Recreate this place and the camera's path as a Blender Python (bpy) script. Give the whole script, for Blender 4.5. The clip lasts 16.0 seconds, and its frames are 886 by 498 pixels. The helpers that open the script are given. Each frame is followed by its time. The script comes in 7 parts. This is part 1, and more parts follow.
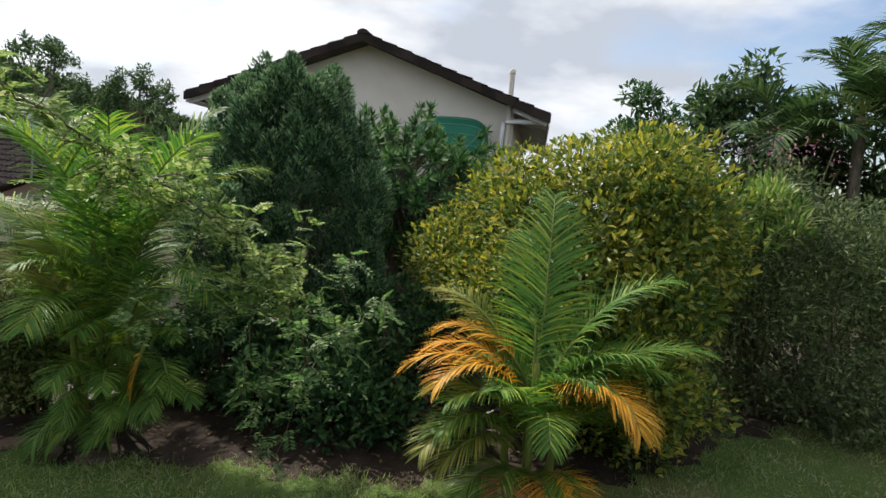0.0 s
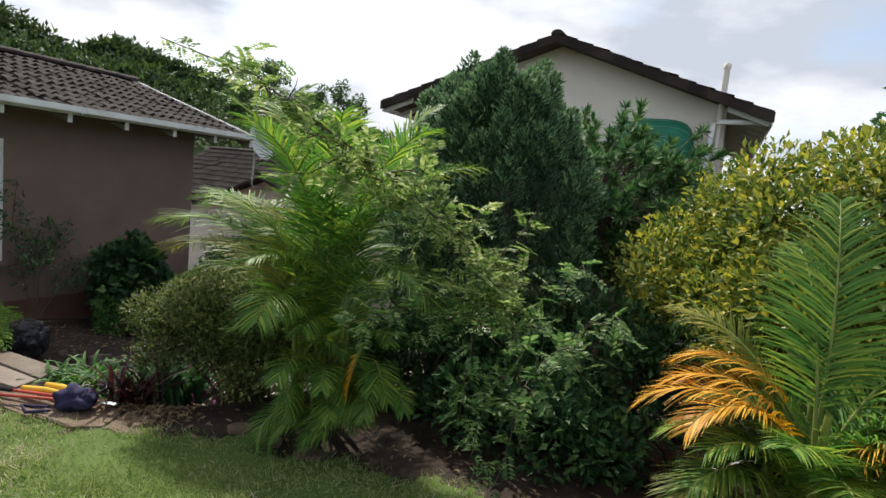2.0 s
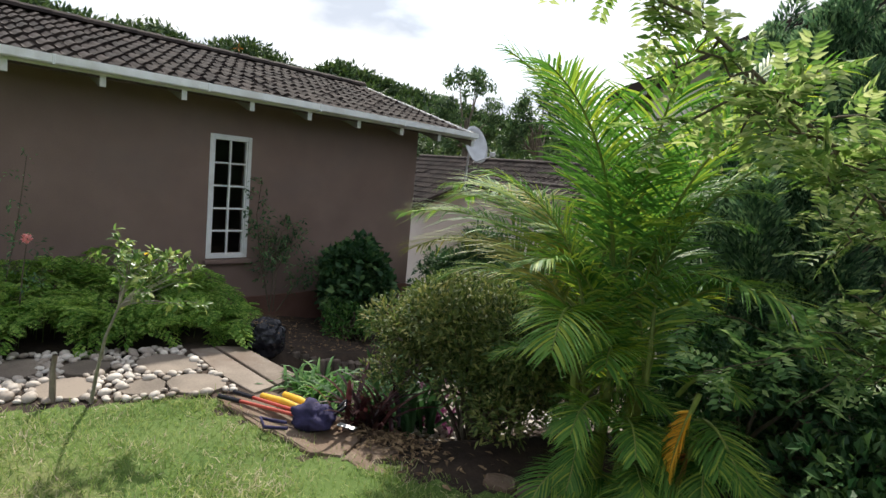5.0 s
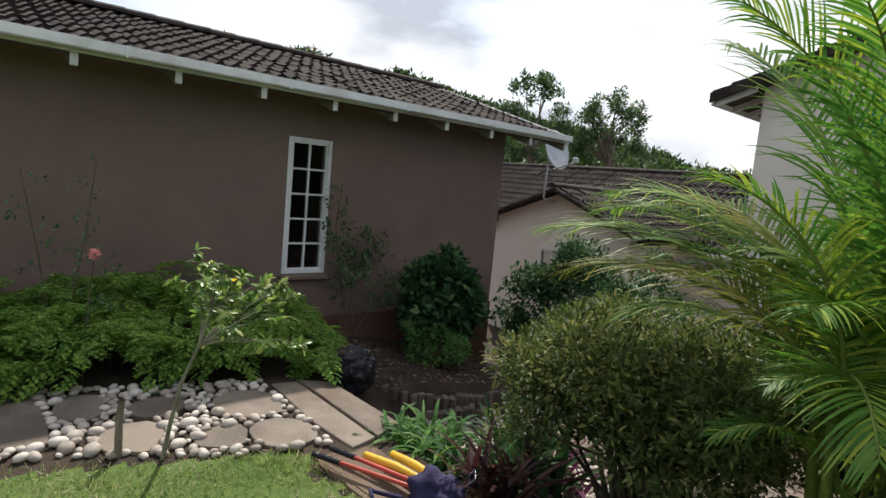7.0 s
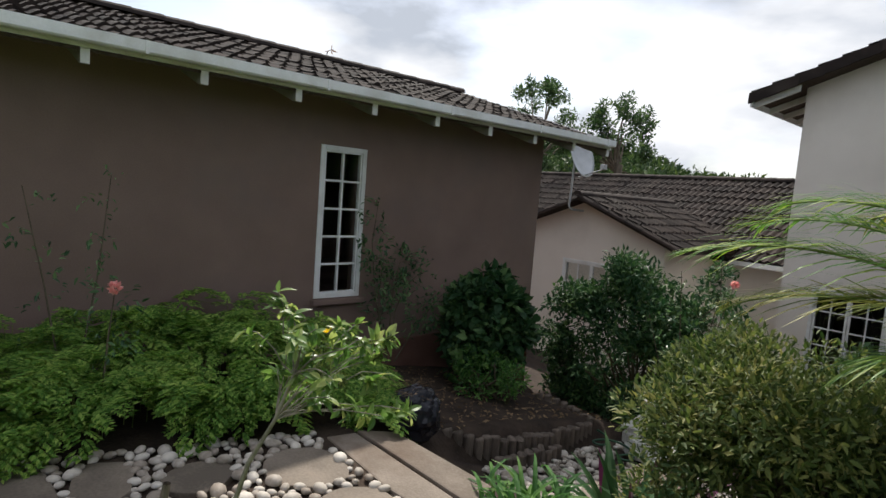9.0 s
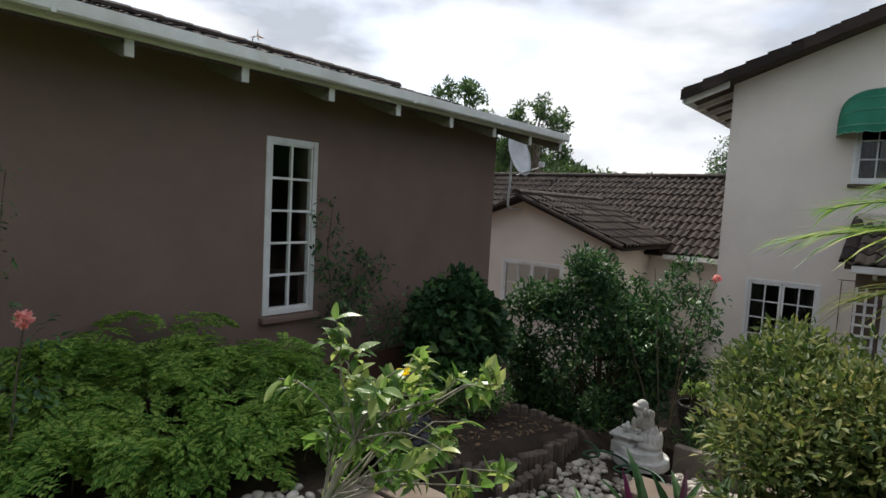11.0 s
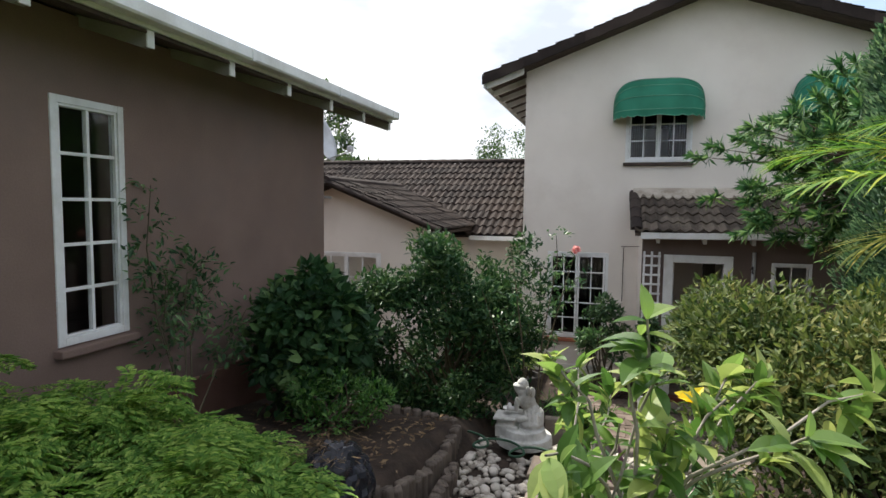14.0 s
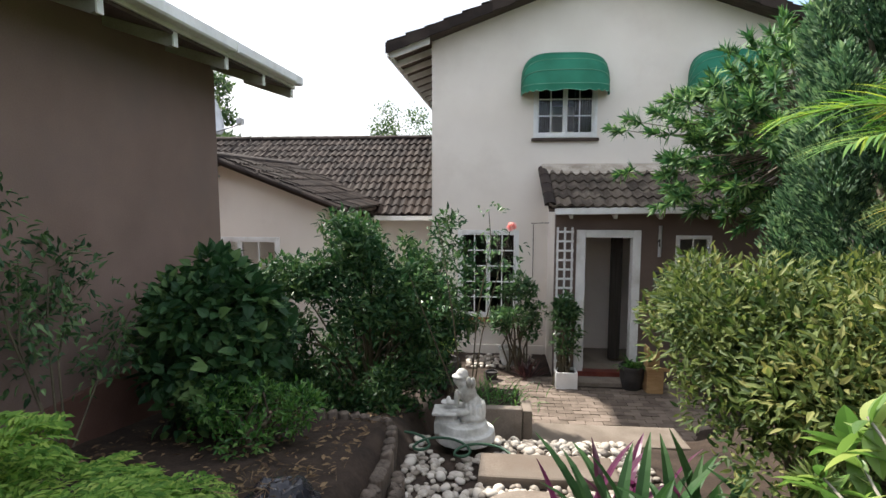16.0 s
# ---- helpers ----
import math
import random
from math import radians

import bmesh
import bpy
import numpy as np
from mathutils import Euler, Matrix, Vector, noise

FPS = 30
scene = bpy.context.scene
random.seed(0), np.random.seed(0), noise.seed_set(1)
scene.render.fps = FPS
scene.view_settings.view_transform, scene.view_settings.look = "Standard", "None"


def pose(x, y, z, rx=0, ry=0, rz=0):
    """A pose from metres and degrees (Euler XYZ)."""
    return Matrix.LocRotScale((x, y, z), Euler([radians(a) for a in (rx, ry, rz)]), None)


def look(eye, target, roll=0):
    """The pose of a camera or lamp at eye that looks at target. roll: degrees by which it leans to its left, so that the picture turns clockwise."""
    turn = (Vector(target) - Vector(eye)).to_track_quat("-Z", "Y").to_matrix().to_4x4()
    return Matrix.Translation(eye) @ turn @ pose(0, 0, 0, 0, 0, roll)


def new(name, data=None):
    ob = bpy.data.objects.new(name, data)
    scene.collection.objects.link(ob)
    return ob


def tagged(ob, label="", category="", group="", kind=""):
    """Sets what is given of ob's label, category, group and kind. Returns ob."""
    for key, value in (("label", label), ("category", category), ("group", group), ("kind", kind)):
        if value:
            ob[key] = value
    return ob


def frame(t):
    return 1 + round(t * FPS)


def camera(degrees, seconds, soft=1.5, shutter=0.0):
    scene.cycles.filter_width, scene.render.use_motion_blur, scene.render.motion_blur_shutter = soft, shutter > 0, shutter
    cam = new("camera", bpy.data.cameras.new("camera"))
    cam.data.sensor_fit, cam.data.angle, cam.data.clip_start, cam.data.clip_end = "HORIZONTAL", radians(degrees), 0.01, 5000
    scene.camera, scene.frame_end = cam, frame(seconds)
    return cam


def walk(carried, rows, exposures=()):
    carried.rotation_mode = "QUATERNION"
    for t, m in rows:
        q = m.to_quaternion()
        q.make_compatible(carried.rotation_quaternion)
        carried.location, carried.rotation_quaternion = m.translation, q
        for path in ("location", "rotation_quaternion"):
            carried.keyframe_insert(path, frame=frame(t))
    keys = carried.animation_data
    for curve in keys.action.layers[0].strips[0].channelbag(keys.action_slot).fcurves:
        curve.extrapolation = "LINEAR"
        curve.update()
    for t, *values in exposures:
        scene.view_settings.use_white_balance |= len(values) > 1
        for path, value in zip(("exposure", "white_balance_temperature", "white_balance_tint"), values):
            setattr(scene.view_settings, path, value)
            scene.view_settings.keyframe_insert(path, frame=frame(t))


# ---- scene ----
cam = camera(75.7, 16.0)
PATH = [
    (0, (8.196, -11.333, 3.462), (7.889, -9.367, 3.262), 4.9),
    (0.5, (8.14, -11.22, 3.446), (7.598, -9.307, 3.23), 5.3),
    (1, (8.064, -11.142, 3.417), (7.372, -9.279, 3.194), 5.4),
    (1.5, (7.893, -11.088, 3.391), (7.114, -9.259, 3.172), 5.5),
    (2, (7.717, -11.056, 3.37), (6.865, -9.26, 3.151), 5.6),
    (2.5, (7.569, -11.016, 3.302), (6.614, -9.272, 3.084), 5.6),
    (3, (7.402, -10.913, 3.256), (6.304, -9.257, 3.024), 5.6),
    (3.5, (7.241, -10.82, 3.227), (6.059, -9.223, 2.994), 5.6),
    (4, (7.028, -10.711, 3.203), (5.778, -9.169, 2.963), 5.5),
    (4.5, (6.851, -10.617, 3.167), (5.537, -9.128, 2.93), 5.5),
    (5, (6.63, -10.541, 3.138), (5.25, -9.114, 2.897), 5.4),
    (7.5, (5.462, -10.345, 3.077), (3.951, -9.054, 2.853), 5.3),
    (8, (5.233, -10.361, 3.085), (3.724, -9.067, 2.871), 5.0),
    (8.5, (5.027, -10.373, 3.073), (3.523, -9.071, 2.868), 4.7),
    (11, (4.062, -10.346, 2.951), (2.797, -8.805, 2.793), 3.1),
    (11.5, (3.85, -10.341, 2.943), (2.689, -8.72, 2.783), 2.8),
    (12, (3.669, -10.36, 2.914), (2.619, -8.664, 2.768), 2.3),
    (12.5, (3.512, -10.395, 2.9), (2.648, -8.597, 2.761), 1.7),
    (13, (3.369, -10.348, 2.871), (2.623, -8.498, 2.719), 1.3),
    (13.5, (3.216, -10.264, 2.847), (2.566, -8.379, 2.689), 1.0),
    (14, (3.078, -10.212, 2.813), (2.516, -8.299, 2.659), 0.7),
    (14.5, (2.9, -10.162, 2.784), (2.418, -8.227, 2.621), 0.5),
    (15, (2.809, -10.103, 2.791), (2.453, -8.145, 2.596), 0.3),
    (15.5, (2.722, -9.925, 2.766), (2.472, -7.952, 2.555), 0.0),
    (16, (2.656, -9.767, 2.76), (2.474, -7.787, 2.542), -0.0),
]
walk(cam, [(t, look(eye, target, roll)) for t, eye, target, roll in PATH], exposures=[(0.0, 0.36), (2.0, 0.45), (3.5, 0.66), (5.0, 0.72), (7.5, 0.36), (8.5, 0.32), (11.0, 0.34), (12.0, 0.47), (13.5, 0.78), (14.5, 0.98), (16.0, 1.25)])

# ---------- light ----------
SUN_DIR = Vector((-0.50, 0.43, 0.76)).normalized()
world = bpy.data.worlds.new("sky")
scene.world = world
world.use_nodes = True
wn, wl = world.node_tree.nodes, world.node_tree.links
wn.clear()
w_out = wn.new("ShaderNodeOutputWorld")
w_bg = wn.new("ShaderNodeBackground")
w_bg.inputs["Strength"].default_value = 1.0
w_sky = wn.new("ShaderNodeTexSky")
w_sky.sky_type = "NISHITA"
w_sky.sun_disc = False
w_sky.sun_elevation = math.asin(SUN_DIR.z)
w_sky.sun_rotation = math.atan2(SUN_DIR.x, SUN_DIR.y)
w_sky.dust_density = 2.0
w_scale = wn.new("ShaderNodeVectorMath")
w_scale.operation = "SCALE"
w_scale.inputs["Scale"].default_value = 0.13
wl.new(w_sky.outputs["Color"], w_scale.inputs[0])
w_tc = wn.new("ShaderNodeTexCoord")
w_map = wn.new("ShaderNodeMapping")
w_map.inputs["Scale"].default_value = (1.0, 1.0, 2.6)
w_map.inputs["Location"].default_value = (0.3, 0.1, 0.25)
wl.new(w_tc.outputs["Generated"], w_map.inputs["Vector"])
w_n1 = wn.new("ShaderNodeTexNoise")
w_n1.inputs["Scale"].default_value = 2.1
w_n1.inputs["Detail"].default_value = 9
w_n1.inputs["Roughness"].default_value = 0.52
wl.new(w_map.outputs["Vector"], w_n1.inputs["Vector"])
w_r1 = wn.new("ShaderNodeValToRGB")
w_r1.color_ramp.elements[0].position, w_r1.color_ramp.elements[1].position = 0.38, 0.53
wl.new(w_n1.outputs["Fac"], w_r1.inputs["Fac"])
w_n2 = wn.new("ShaderNodeTexNoise")
w_n2.inputs["Scale"].default_value = 3.3
w_n2.inputs["Detail"].default_value = 7
wl.new(w_map.outputs["Vector"], w_n2.inputs["Vector"])
w_r2 = wn.new("ShaderNodeValToRGB")
w_r2.color_ramp.elements[0].position, w_r2.color_ramp.elements[1].position = 0.40, 0.60
w_r2.color_ramp.elements[0].color = (0.46, 0.50, 0.57, 1)
w_r2.color_ramp.elements[1].color = (0.83, 0.84, 0.87, 1)
wl.new(w_n2.outputs["Fac"], w_r2.inputs["Fac"])
w_mix = wn.new("ShaderNodeMixRGB")
wl.new(w_r1.outputs["Color"], w_mix.inputs["Fac"])
wl.new(w_scale.outputs["Vector"], w_mix.inputs["Color1"])
wl.new(w_r2.outputs["Color"], w_mix.inputs["Color2"])
wl.new(w_mix.outputs["Color"], w_bg.inputs["Color"])
wl.new(w_bg.outputs["Background"], w_out.inputs["Surface"])

sun_data = bpy.data.lights.new("sun", "SUN")
sun_data.energy, sun_data.angle, sun_data.color = 4.1, radians(1.2), (1.0, 0.95, 0.86)
sun = new("sun", sun_data)
sun.matrix_world = look((0, 0, 30), Vector((0, 0, 30)) - SUN_DIR)


# ---------- materials ----------
def ramp(nt, stops):
    r = nt.nodes.new("ShaderNodeValToRGB")
    els = r.color_ramp.elements
    while len(els) < len(stops):
        els.new(0.5)
    for e, (p, c) in zip(els, stops):
        e.position, e.color = p, (*c, 1)
    return r


def mat(name, a, b, scale=6.0, rough=0.8, bump=0.3, fine=60.0, metal=0.0, stain=None, per="", spec=0.3, detail=6, stretch=(1, 1, 1)):
    """A surface of two colours at two scales, with a bump; stain: a third colour in broad patches; per: "object" or "island" shifts the shade piece by piece."""
    m = bpy.data.materials.new(name)
    m.use_nodes = True
    nt = m.node_tree
    p = nt.nodes["Principled BSDF"]
    tc = nt.nodes.new("ShaderNodeTexCoord")
    mp = nt.nodes.new("ShaderNodeMapping")
    mp.inputs["Scale"].default_value = stretch
    geo = nt.nodes.new("ShaderNodeNewGeometry")
    nt.links.new(geo.outputs["Position"], mp.inputs["Vector"])
    n1 = nt.nodes.new("ShaderNodeTexNoise")
    n1.inputs["Scale"].default_value, n1.inputs["Detail"].default_value = scale, detail
    n2 = nt.nodes.new("ShaderNodeTexNoise")
    n2.inputs["Scale"].default_value, n2.inputs["Detail"].default_value = fine, 4
    for n in (n1, n2):
        nt.links.new(mp.outputs["Vector"], n.inputs["Vector"])
    add = nt.nodes.new("ShaderNodeMath")
    add.operation = "MULTIPLY_ADD"
    add.inputs[1].default_value, add.inputs[2].default_value = 0.45, -0.225
    nt.links.new(n2.outputs["Fac"], add.inputs[0])
    tot = nt.nodes.new("ShaderNodeMath")
    nt.links.new(n1.outputs["Fac"], tot.inputs[0])
    nt.links.new(add.outputs[0], tot.inputs[1])
    fac = tot.outputs[0]
    if per:
        src = nt.nodes.new("ShaderNodeObjectInfo").outputs["Random"] if per == "object" else geo.outputs["Random Per Island"]
        m2 = nt.nodes.new("ShaderNodeMath")
        m2.operation = "MULTIPLY_ADD"
        m2.inputs[1].default_value, m2.inputs[2].default_value = 0.5, -0.25
        nt.links.new(src, m2.inputs[0])
        t2 = nt.nodes.new("ShaderNodeMath")
        nt.links.new(fac, t2.inputs[0])
        nt.links.new(m2.outputs[0], t2.inputs[1])
        fac = t2.outputs[0]
    r = ramp(nt, [(0.3, a), (0.7, b)])
    nt.links.new(fac, r.inputs["Fac"])
    col = r.outputs["Color"]
    if stain:
        n3 = nt.nodes.new("ShaderNodeTexNoise")
        n3.inputs["Scale"].default_value, n3.inputs["Detail"].default_value, n3.inputs["Roughness"].default_value = scale * 0.35, 8, 0.65
        nt.links.new(geo.outputs["Position"], n3.inputs["Vector"])
        rs = ramp(nt, [(0.50, (0, 0, 0)), (0.68, (1, 1, 1))])
        nt.links.new(n3.outputs["Fac"], rs.inputs["Fac"])
        mx = nt.nodes.new("ShaderNodeMixRGB")
        nt.links.new(rs.outputs["Color"], mx.inputs["Fac"])
        nt.links.new(col, mx.inputs["Color1"])
        mx.inputs["Color2"].default_value = (*stain, 1)
        col = mx.outputs["Color"]
    nt.links.new(col, p.inputs["Base Color"])
    p.inputs["Roughness"].default_value, p.inputs["Metallic"].default_value = rough, metal
    p.inputs["Specular IOR Level"].default_value = spec
    if bump:
        bp = nt.nodes.new("ShaderNodeBump")
        bp.inputs["Strength"].default_value, bp.inputs["Distance"].default_value = bump, 0.01
        nt.links.new(tot.outputs[0], bp.inputs["Height"])
        nt.links.new(bp.outputs["Normal"], p.inputs["Normal"])
    return m


def leaf_mat(name, stops, rough=0.45, through_light=0.3, spec=0.4):
    """Leaves: every leaf takes its own colour from the stops, some light passes through."""
    m = bpy.data.materials.new(name)
    m.use_nodes = True
    nt = m.node_tree
    p = nt.nodes["Principled BSDF"]
    out = nt.nodes["Material Output"]
    geo = nt.nodes.new("ShaderNodeNewGeometry")
    n = nt.nodes.new("ShaderNodeTexNoise")
    n.inputs["Scale"].default_value, n.inputs["Detail"].default_value = 2.2, 3
    nt.links.new(geo.outputs["Position"], n.inputs["Vector"])
    a = nt.nodes.new("ShaderNodeMath")
    a.operation = "MULTIPLY_ADD"
    a.inputs[1].default_value = 0.9
    nt.links.new(n.outputs["Fac"], a.inputs[0])
    b = nt.nodes.new("ShaderNodeMath")
    b.operation = "SUBTRACT"
    b.inputs[1].default_value = 0.45
    nt.links.new(geo.outputs["Random Per Island"], b.inputs[0])
    nt.links.new(b.outputs[0], a.inputs[2])
    r = ramp(nt, stops)
    nt.links.new(a.outputs[0], r.inputs["Fac"])
    nt.links.new(r.outputs["Color"], p.inputs["Base Color"])
    p.inputs["Roughness"].default_value = rough
    p.inputs["Specular IOR Level"].default_value = spec
    tr = nt.nodes.new("ShaderNodeBsdfTranslucent")
    hs = nt.nodes.new("ShaderNodeHueSaturation")
    hs.inputs["Saturation"].default_value, hs.inputs["Value"].default_value = 1.1, 1.6
    nt.links.new(r.outputs["Color"], hs.inputs["Color"])
    nt.links.new(hs.outputs["Color"], tr.inputs["Color"])
    mx = nt.nodes.new("ShaderNodeMixShader")
    mx.inputs["Fac"].default_value = through_light
    nt.links.new(p.outputs["BSDF"], mx.inputs[1])
    nt.links.new(tr.outputs["BSDF"], mx.inputs[2])
    nt.links.new(mx.outputs["Shader"], out.inputs["Surface"])
    return m


BROWN = mat("brown_paint", (0.188, 0.128, 0.105), (0.234, 0.162, 0.134), 1.6, 0.85, 0.35, 90, stain=(0.190, 0.139, 0.120))
PLINTH = mat("red_brown_paint", (0.125, 0.062, 0.046), (0.175, 0.092, 0.070), 3.0, 0.8, 0.3, 80)
CREAM = mat("cream_paint", (0.72, 0.655, 0.585), (0.80, 0.735, 0.665), 1.2, 0.85, 0.25, 80, stain=(0.66, 0.59, 0.52))
PORCH = mat("dark_brown_paint", (0.13, 0.095, 0.08), (0.17, 0.125, 0.105), 2.0, 0.85, 0.3, 90)
WHITE = mat("white_paint", (0.72, 0.72, 0.71), (0.84, 0.84, 0.83), 5.0, 0.5, 0.1, 70, stain=(0.60, 0.58, 0.54))
TILE = mat("roof_tile", (0.020, 0.014, 0.0125), (0.046, 0.033, 0.028), 3.0, 0.9, 0.6, 120, stain=(0.052, 0.041, 0.034), per="object")
TILE_J = mat("roof_tile_far", (0.020, 0.014, 0.0125), (0.046, 0.033, 0.028), 3.0, 0.9, 0.6, 120, stain=(0.052, 0.041, 0.034), per="island")
RAFTER = mat("rafter_grey", (0.24, 0.22, 0.20), (0.33, 0.305, 0.28), 5.0, 0.7, 0.2, 70)
MORTAR = mat("lime_mortar", (0.30, 0.25, 0.20), (0.56, 0.50, 0.43), 4.0, 0.9, 0.6, 40, stain=(0.17, 0.13, 0.10))
TIMBER = mat("dark_timber", (0.05, 0.035, 0.028), (0.10, 0.07, 0.055), 4.0, 0.8, 0.4, 60, stretch=(1, 6, 1))
LOG = mat("weathered_log", (0.05, 0.038, 0.030), (0.17, 0.135, 0.11), 9.0, 0.9, 0.7, 70, stretch=(1, 1, 0.2), per="island")
SOIL = mat("soil", (0.022, 0.015, 0.011), (0.058, 0.039, 0.028), 5.0, 0.95, 0.9, 45)
LAWN = mat("lawn_soil", (0.06, 0.11, 0.022), (0.11, 0.155, 0.04), 1.4, 0.95, 0.9, 50, stain=(0.19, 0.17, 0.08))
CONCRETE = mat("concrete", (0.155, 0.125, 0.10), (0.27, 0.225, 0.185), 3.0, 0.9, 0.5, 70, stain=(0.13, 0.092, 0.068), per="object")
SLATE = mat("flagstone", (0.12, 0.098, 0.078), (0.23, 0.188, 0.15), 3.5, 0.8, 0.5, 60, per="object")
PAVER = mat("paver", (0.12, 0.092, 0.072), (0.22, 0.172, 0.14), 5.0, 0.9, 0.5, 80, per="object")
PEBBLE = mat("river_pebble", (0.27, 0.225, 0.185), (0.56, 0.51, 0.45), 3.0, 0.6, 0.15, 40, per="object")
PEBBLE_J = mat("river_pebble_small", (0.22, 0.185, 0.15), (0.48, 0.43, 0.37), 3.0, 0.6, 0.15, 40, per="island")
STATUE = mat("cast_stone", (0.46, 0.45, 0.42), (0.66, 0.65, 0.62), 9.0, 0.85, 0.5, 60, stain=(0.28, 0.27, 0.24))
STAINED = mat("stained_slab", (0.085, 0.058, 0.041), (0.200, 0.153, 0.115), 2.2, 0.9, 0.6, 60, stain=(0.128, 0.072, 0.043))
TERRA = mat("terracotta", (0.30, 0.10, 0.055), (0.42, 0.16, 0.09), 5.0, 0.8, 0.3, 60)
CANVAS = mat("green_canvas", (0.012, 0.13, 0.075), (0.022, 0.19, 0.115), 3.0, 0.7, 0.25, 150, stain=(0.02, 0.15, 0.09))
CANVAS_W = mat("pale_piping", (0.10, 0.27, 0.18), (0.20, 0.40, 0.29), 3.0, 0.7, 0.1, 90)
BARK = mat("bark", (0.10, 0.08, 0.06), (0.26, 0.215, 0.17), 10.0, 0.9, 0.7, 70, stretch=(1, 1, 0.4))
BARK_PALE = mat("pale_bark", (0.17, 0.15, 0.12), (0.34, 0.31, 0.26), 12.0, 0.85, 0.5, 70)
TWIG = mat("twig", (0.06, 0.05, 0.032), (0.14, 0.115, 0.075), 10.0, 0.9, 0.3, 70)
STALK = mat("green_stalk", (0.10, 0.15, 0.03), (0.22, 0.25, 0.06), 6.0, 0.5, 0.1, 60)
METAL = mat("grey_metal", (0.40, 0.41, 0.42), (0.55, 0.56, 0.57), 4.0, 0.45, 0.05, 60, metal=0.4)
# near-black for curtains and room surfaces: the unlit rooms' shade is in the colour
ROOM_DARK = mat("curtain", (0.028, 0.024, 0.020), (0.055, 0.047, 0.040), 4.0, 0.9, 0.2, 60, stretch=(8, 8, 0.4))
PLASTIC_BK = mat("black_plastic", (0.010, 0.010, 0.014), (0.022, 0.022, 0.030), 12.0, 0.25, 0.9, 40)
NAVY = mat("navy_cloth", (0.016, 0.014, 0.045), (0.045, 0.038, 0.10), 12.0, 0.85, 0.6, 120)
YELLOW = mat("yellow_plastic", (0.62, 0.36, 0.03), (0.75, 0.46, 0.06), 5.0, 0.4, 0.1, 60)
RED = mat("red_paint", (0.36, 0.05, 0.035), (0.50, 0.085, 0.06), 5.0, 0.45, 0.1, 60)
CLAY_D = mat("dark_pot", (0.03, 0.028, 0.028), (0.06, 0.055, 0.053), 5.0, 0.6, 0.2, 60)
WOOD = mat("light_wood", (0.34, 0.20, 0.09), (0.50, 0.32, 0.16), 6.0, 0.7, 0.3, 60, stretch=(1, 1, 6))
STRAW = mat("dry_litter", (0.07, 0.043, 0.024), (0.22, 0.15, 0.085), 9.0, 0.9, 0.5, 60, per="island")
HOSE = mat("green_hose", (0.02, 0.06, 0.035), (0.035, 0.09, 0.05), 6.0, 0.5, 0.0)
HILL = mat("wooded_hill", (0.012, 0.024, 0.008), (0.055, 0.085, 0.025), 0.9, 0.95, 1.0, 6)

glass = bpy.data.materials.new("window_glass")
glass.use_nodes = True
gp = glass.node_tree.nodes["Principled BSDF"]
gp.inputs["Base Color"].default_value = (0.9, 0.92, 0.92, 1)
gp.inputs["Transmission Weight"].default_value = 1.0
gp.inputs["Roughness"].default_value = 0.02
gp.inputs["IOR"].default_value = 1.3
GLASS = glass

L_CONIFER = leaf_mat("cypress_leaf", [(0.1, (0.020, 0.048, 0.026)), (0.5, (0.048, 0.105, 0.054)), (0.95, (0.110, 0.190, 0.095))], 0.6, 0.12, 0.25)
# paler copy for the plume tips: young growth, plus light painted in
L_CONIFER_LIT = leaf_mat("cypress_tip_lit", [(0.1, (0.075, 0.150, 0.080)), (0.5, (0.150, 0.260, 0.130)), (0.95, (0.290, 0.400, 0.200))], 0.6, 0.2, 0.3)
L_PODO = leaf_mat("strap_leaf", [(0.1, (0.030, 0.088, 0.034)), (0.6, (0.080, 0.180, 0.058)), (1.0, (0.260, 0.400, 0.130))], 0.6, 0.18, 0.25)
L_CROTON = leaf_mat("croton_leaf", [(0.05, (0.045, 0.088, 0.022)), (0.42, (0.135, 0.195, 0.040)), (0.78, (0.310, 0.320, 0.060)), (1.0, (0.52, 0.45, 0.08))], 0.45, 0.27, 0.3)
L_PALM = leaf_mat("palm_leaf", [(0.1, (0.057, 0.144, 0.030)), (0.6, (0.126, 0.246, 0.051)), (1.0, (0.346, 0.406, 0.070))], 0.5, 0.35, 0.22)
L_PALM_Y = leaf_mat("palm_leaf_yellow_green", [(0.1, (0.10, 0.14, 0.029)), (0.6, (0.20, 0.22, 0.051)), (1.0, (0.38, 0.33, 0.072))], 0.5, 0.3, 0.22)
L_PALM_O = leaf_mat("palm_leaf_orange", [(0.1, (0.42, 0.19, 0.02)), (0.6, (0.72, 0.39, 0.045)), (1.0, (0.82, 0.54, 0.10))], 0.5, 0.3, 0.22)
L_PALM_D = leaf_mat("palm_leaf_dead", [(0.1, (0.10, 0.045, 0.02)), (0.7, (0.30, 0.13, 0.04)), (1.0, (0.45, 0.22, 0.07))], 0.7, 0.15)
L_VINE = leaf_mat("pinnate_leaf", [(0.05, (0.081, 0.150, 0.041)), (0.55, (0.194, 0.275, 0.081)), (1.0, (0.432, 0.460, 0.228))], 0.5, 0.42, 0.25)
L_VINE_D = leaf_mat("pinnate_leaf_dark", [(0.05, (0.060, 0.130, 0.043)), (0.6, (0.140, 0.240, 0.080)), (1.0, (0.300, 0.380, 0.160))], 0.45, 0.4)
L_HEDGE = leaf_mat("hedge_leaf", [(0.05, (0.030, 0.056, 0.016)), (0.5, (0.090, 0.124, 0.036)), (0.85, (0.165, 0.195, 0.062)), (1.0, (0.260, 0.250, 0.090))], 0.55, 0.28, 0.2)
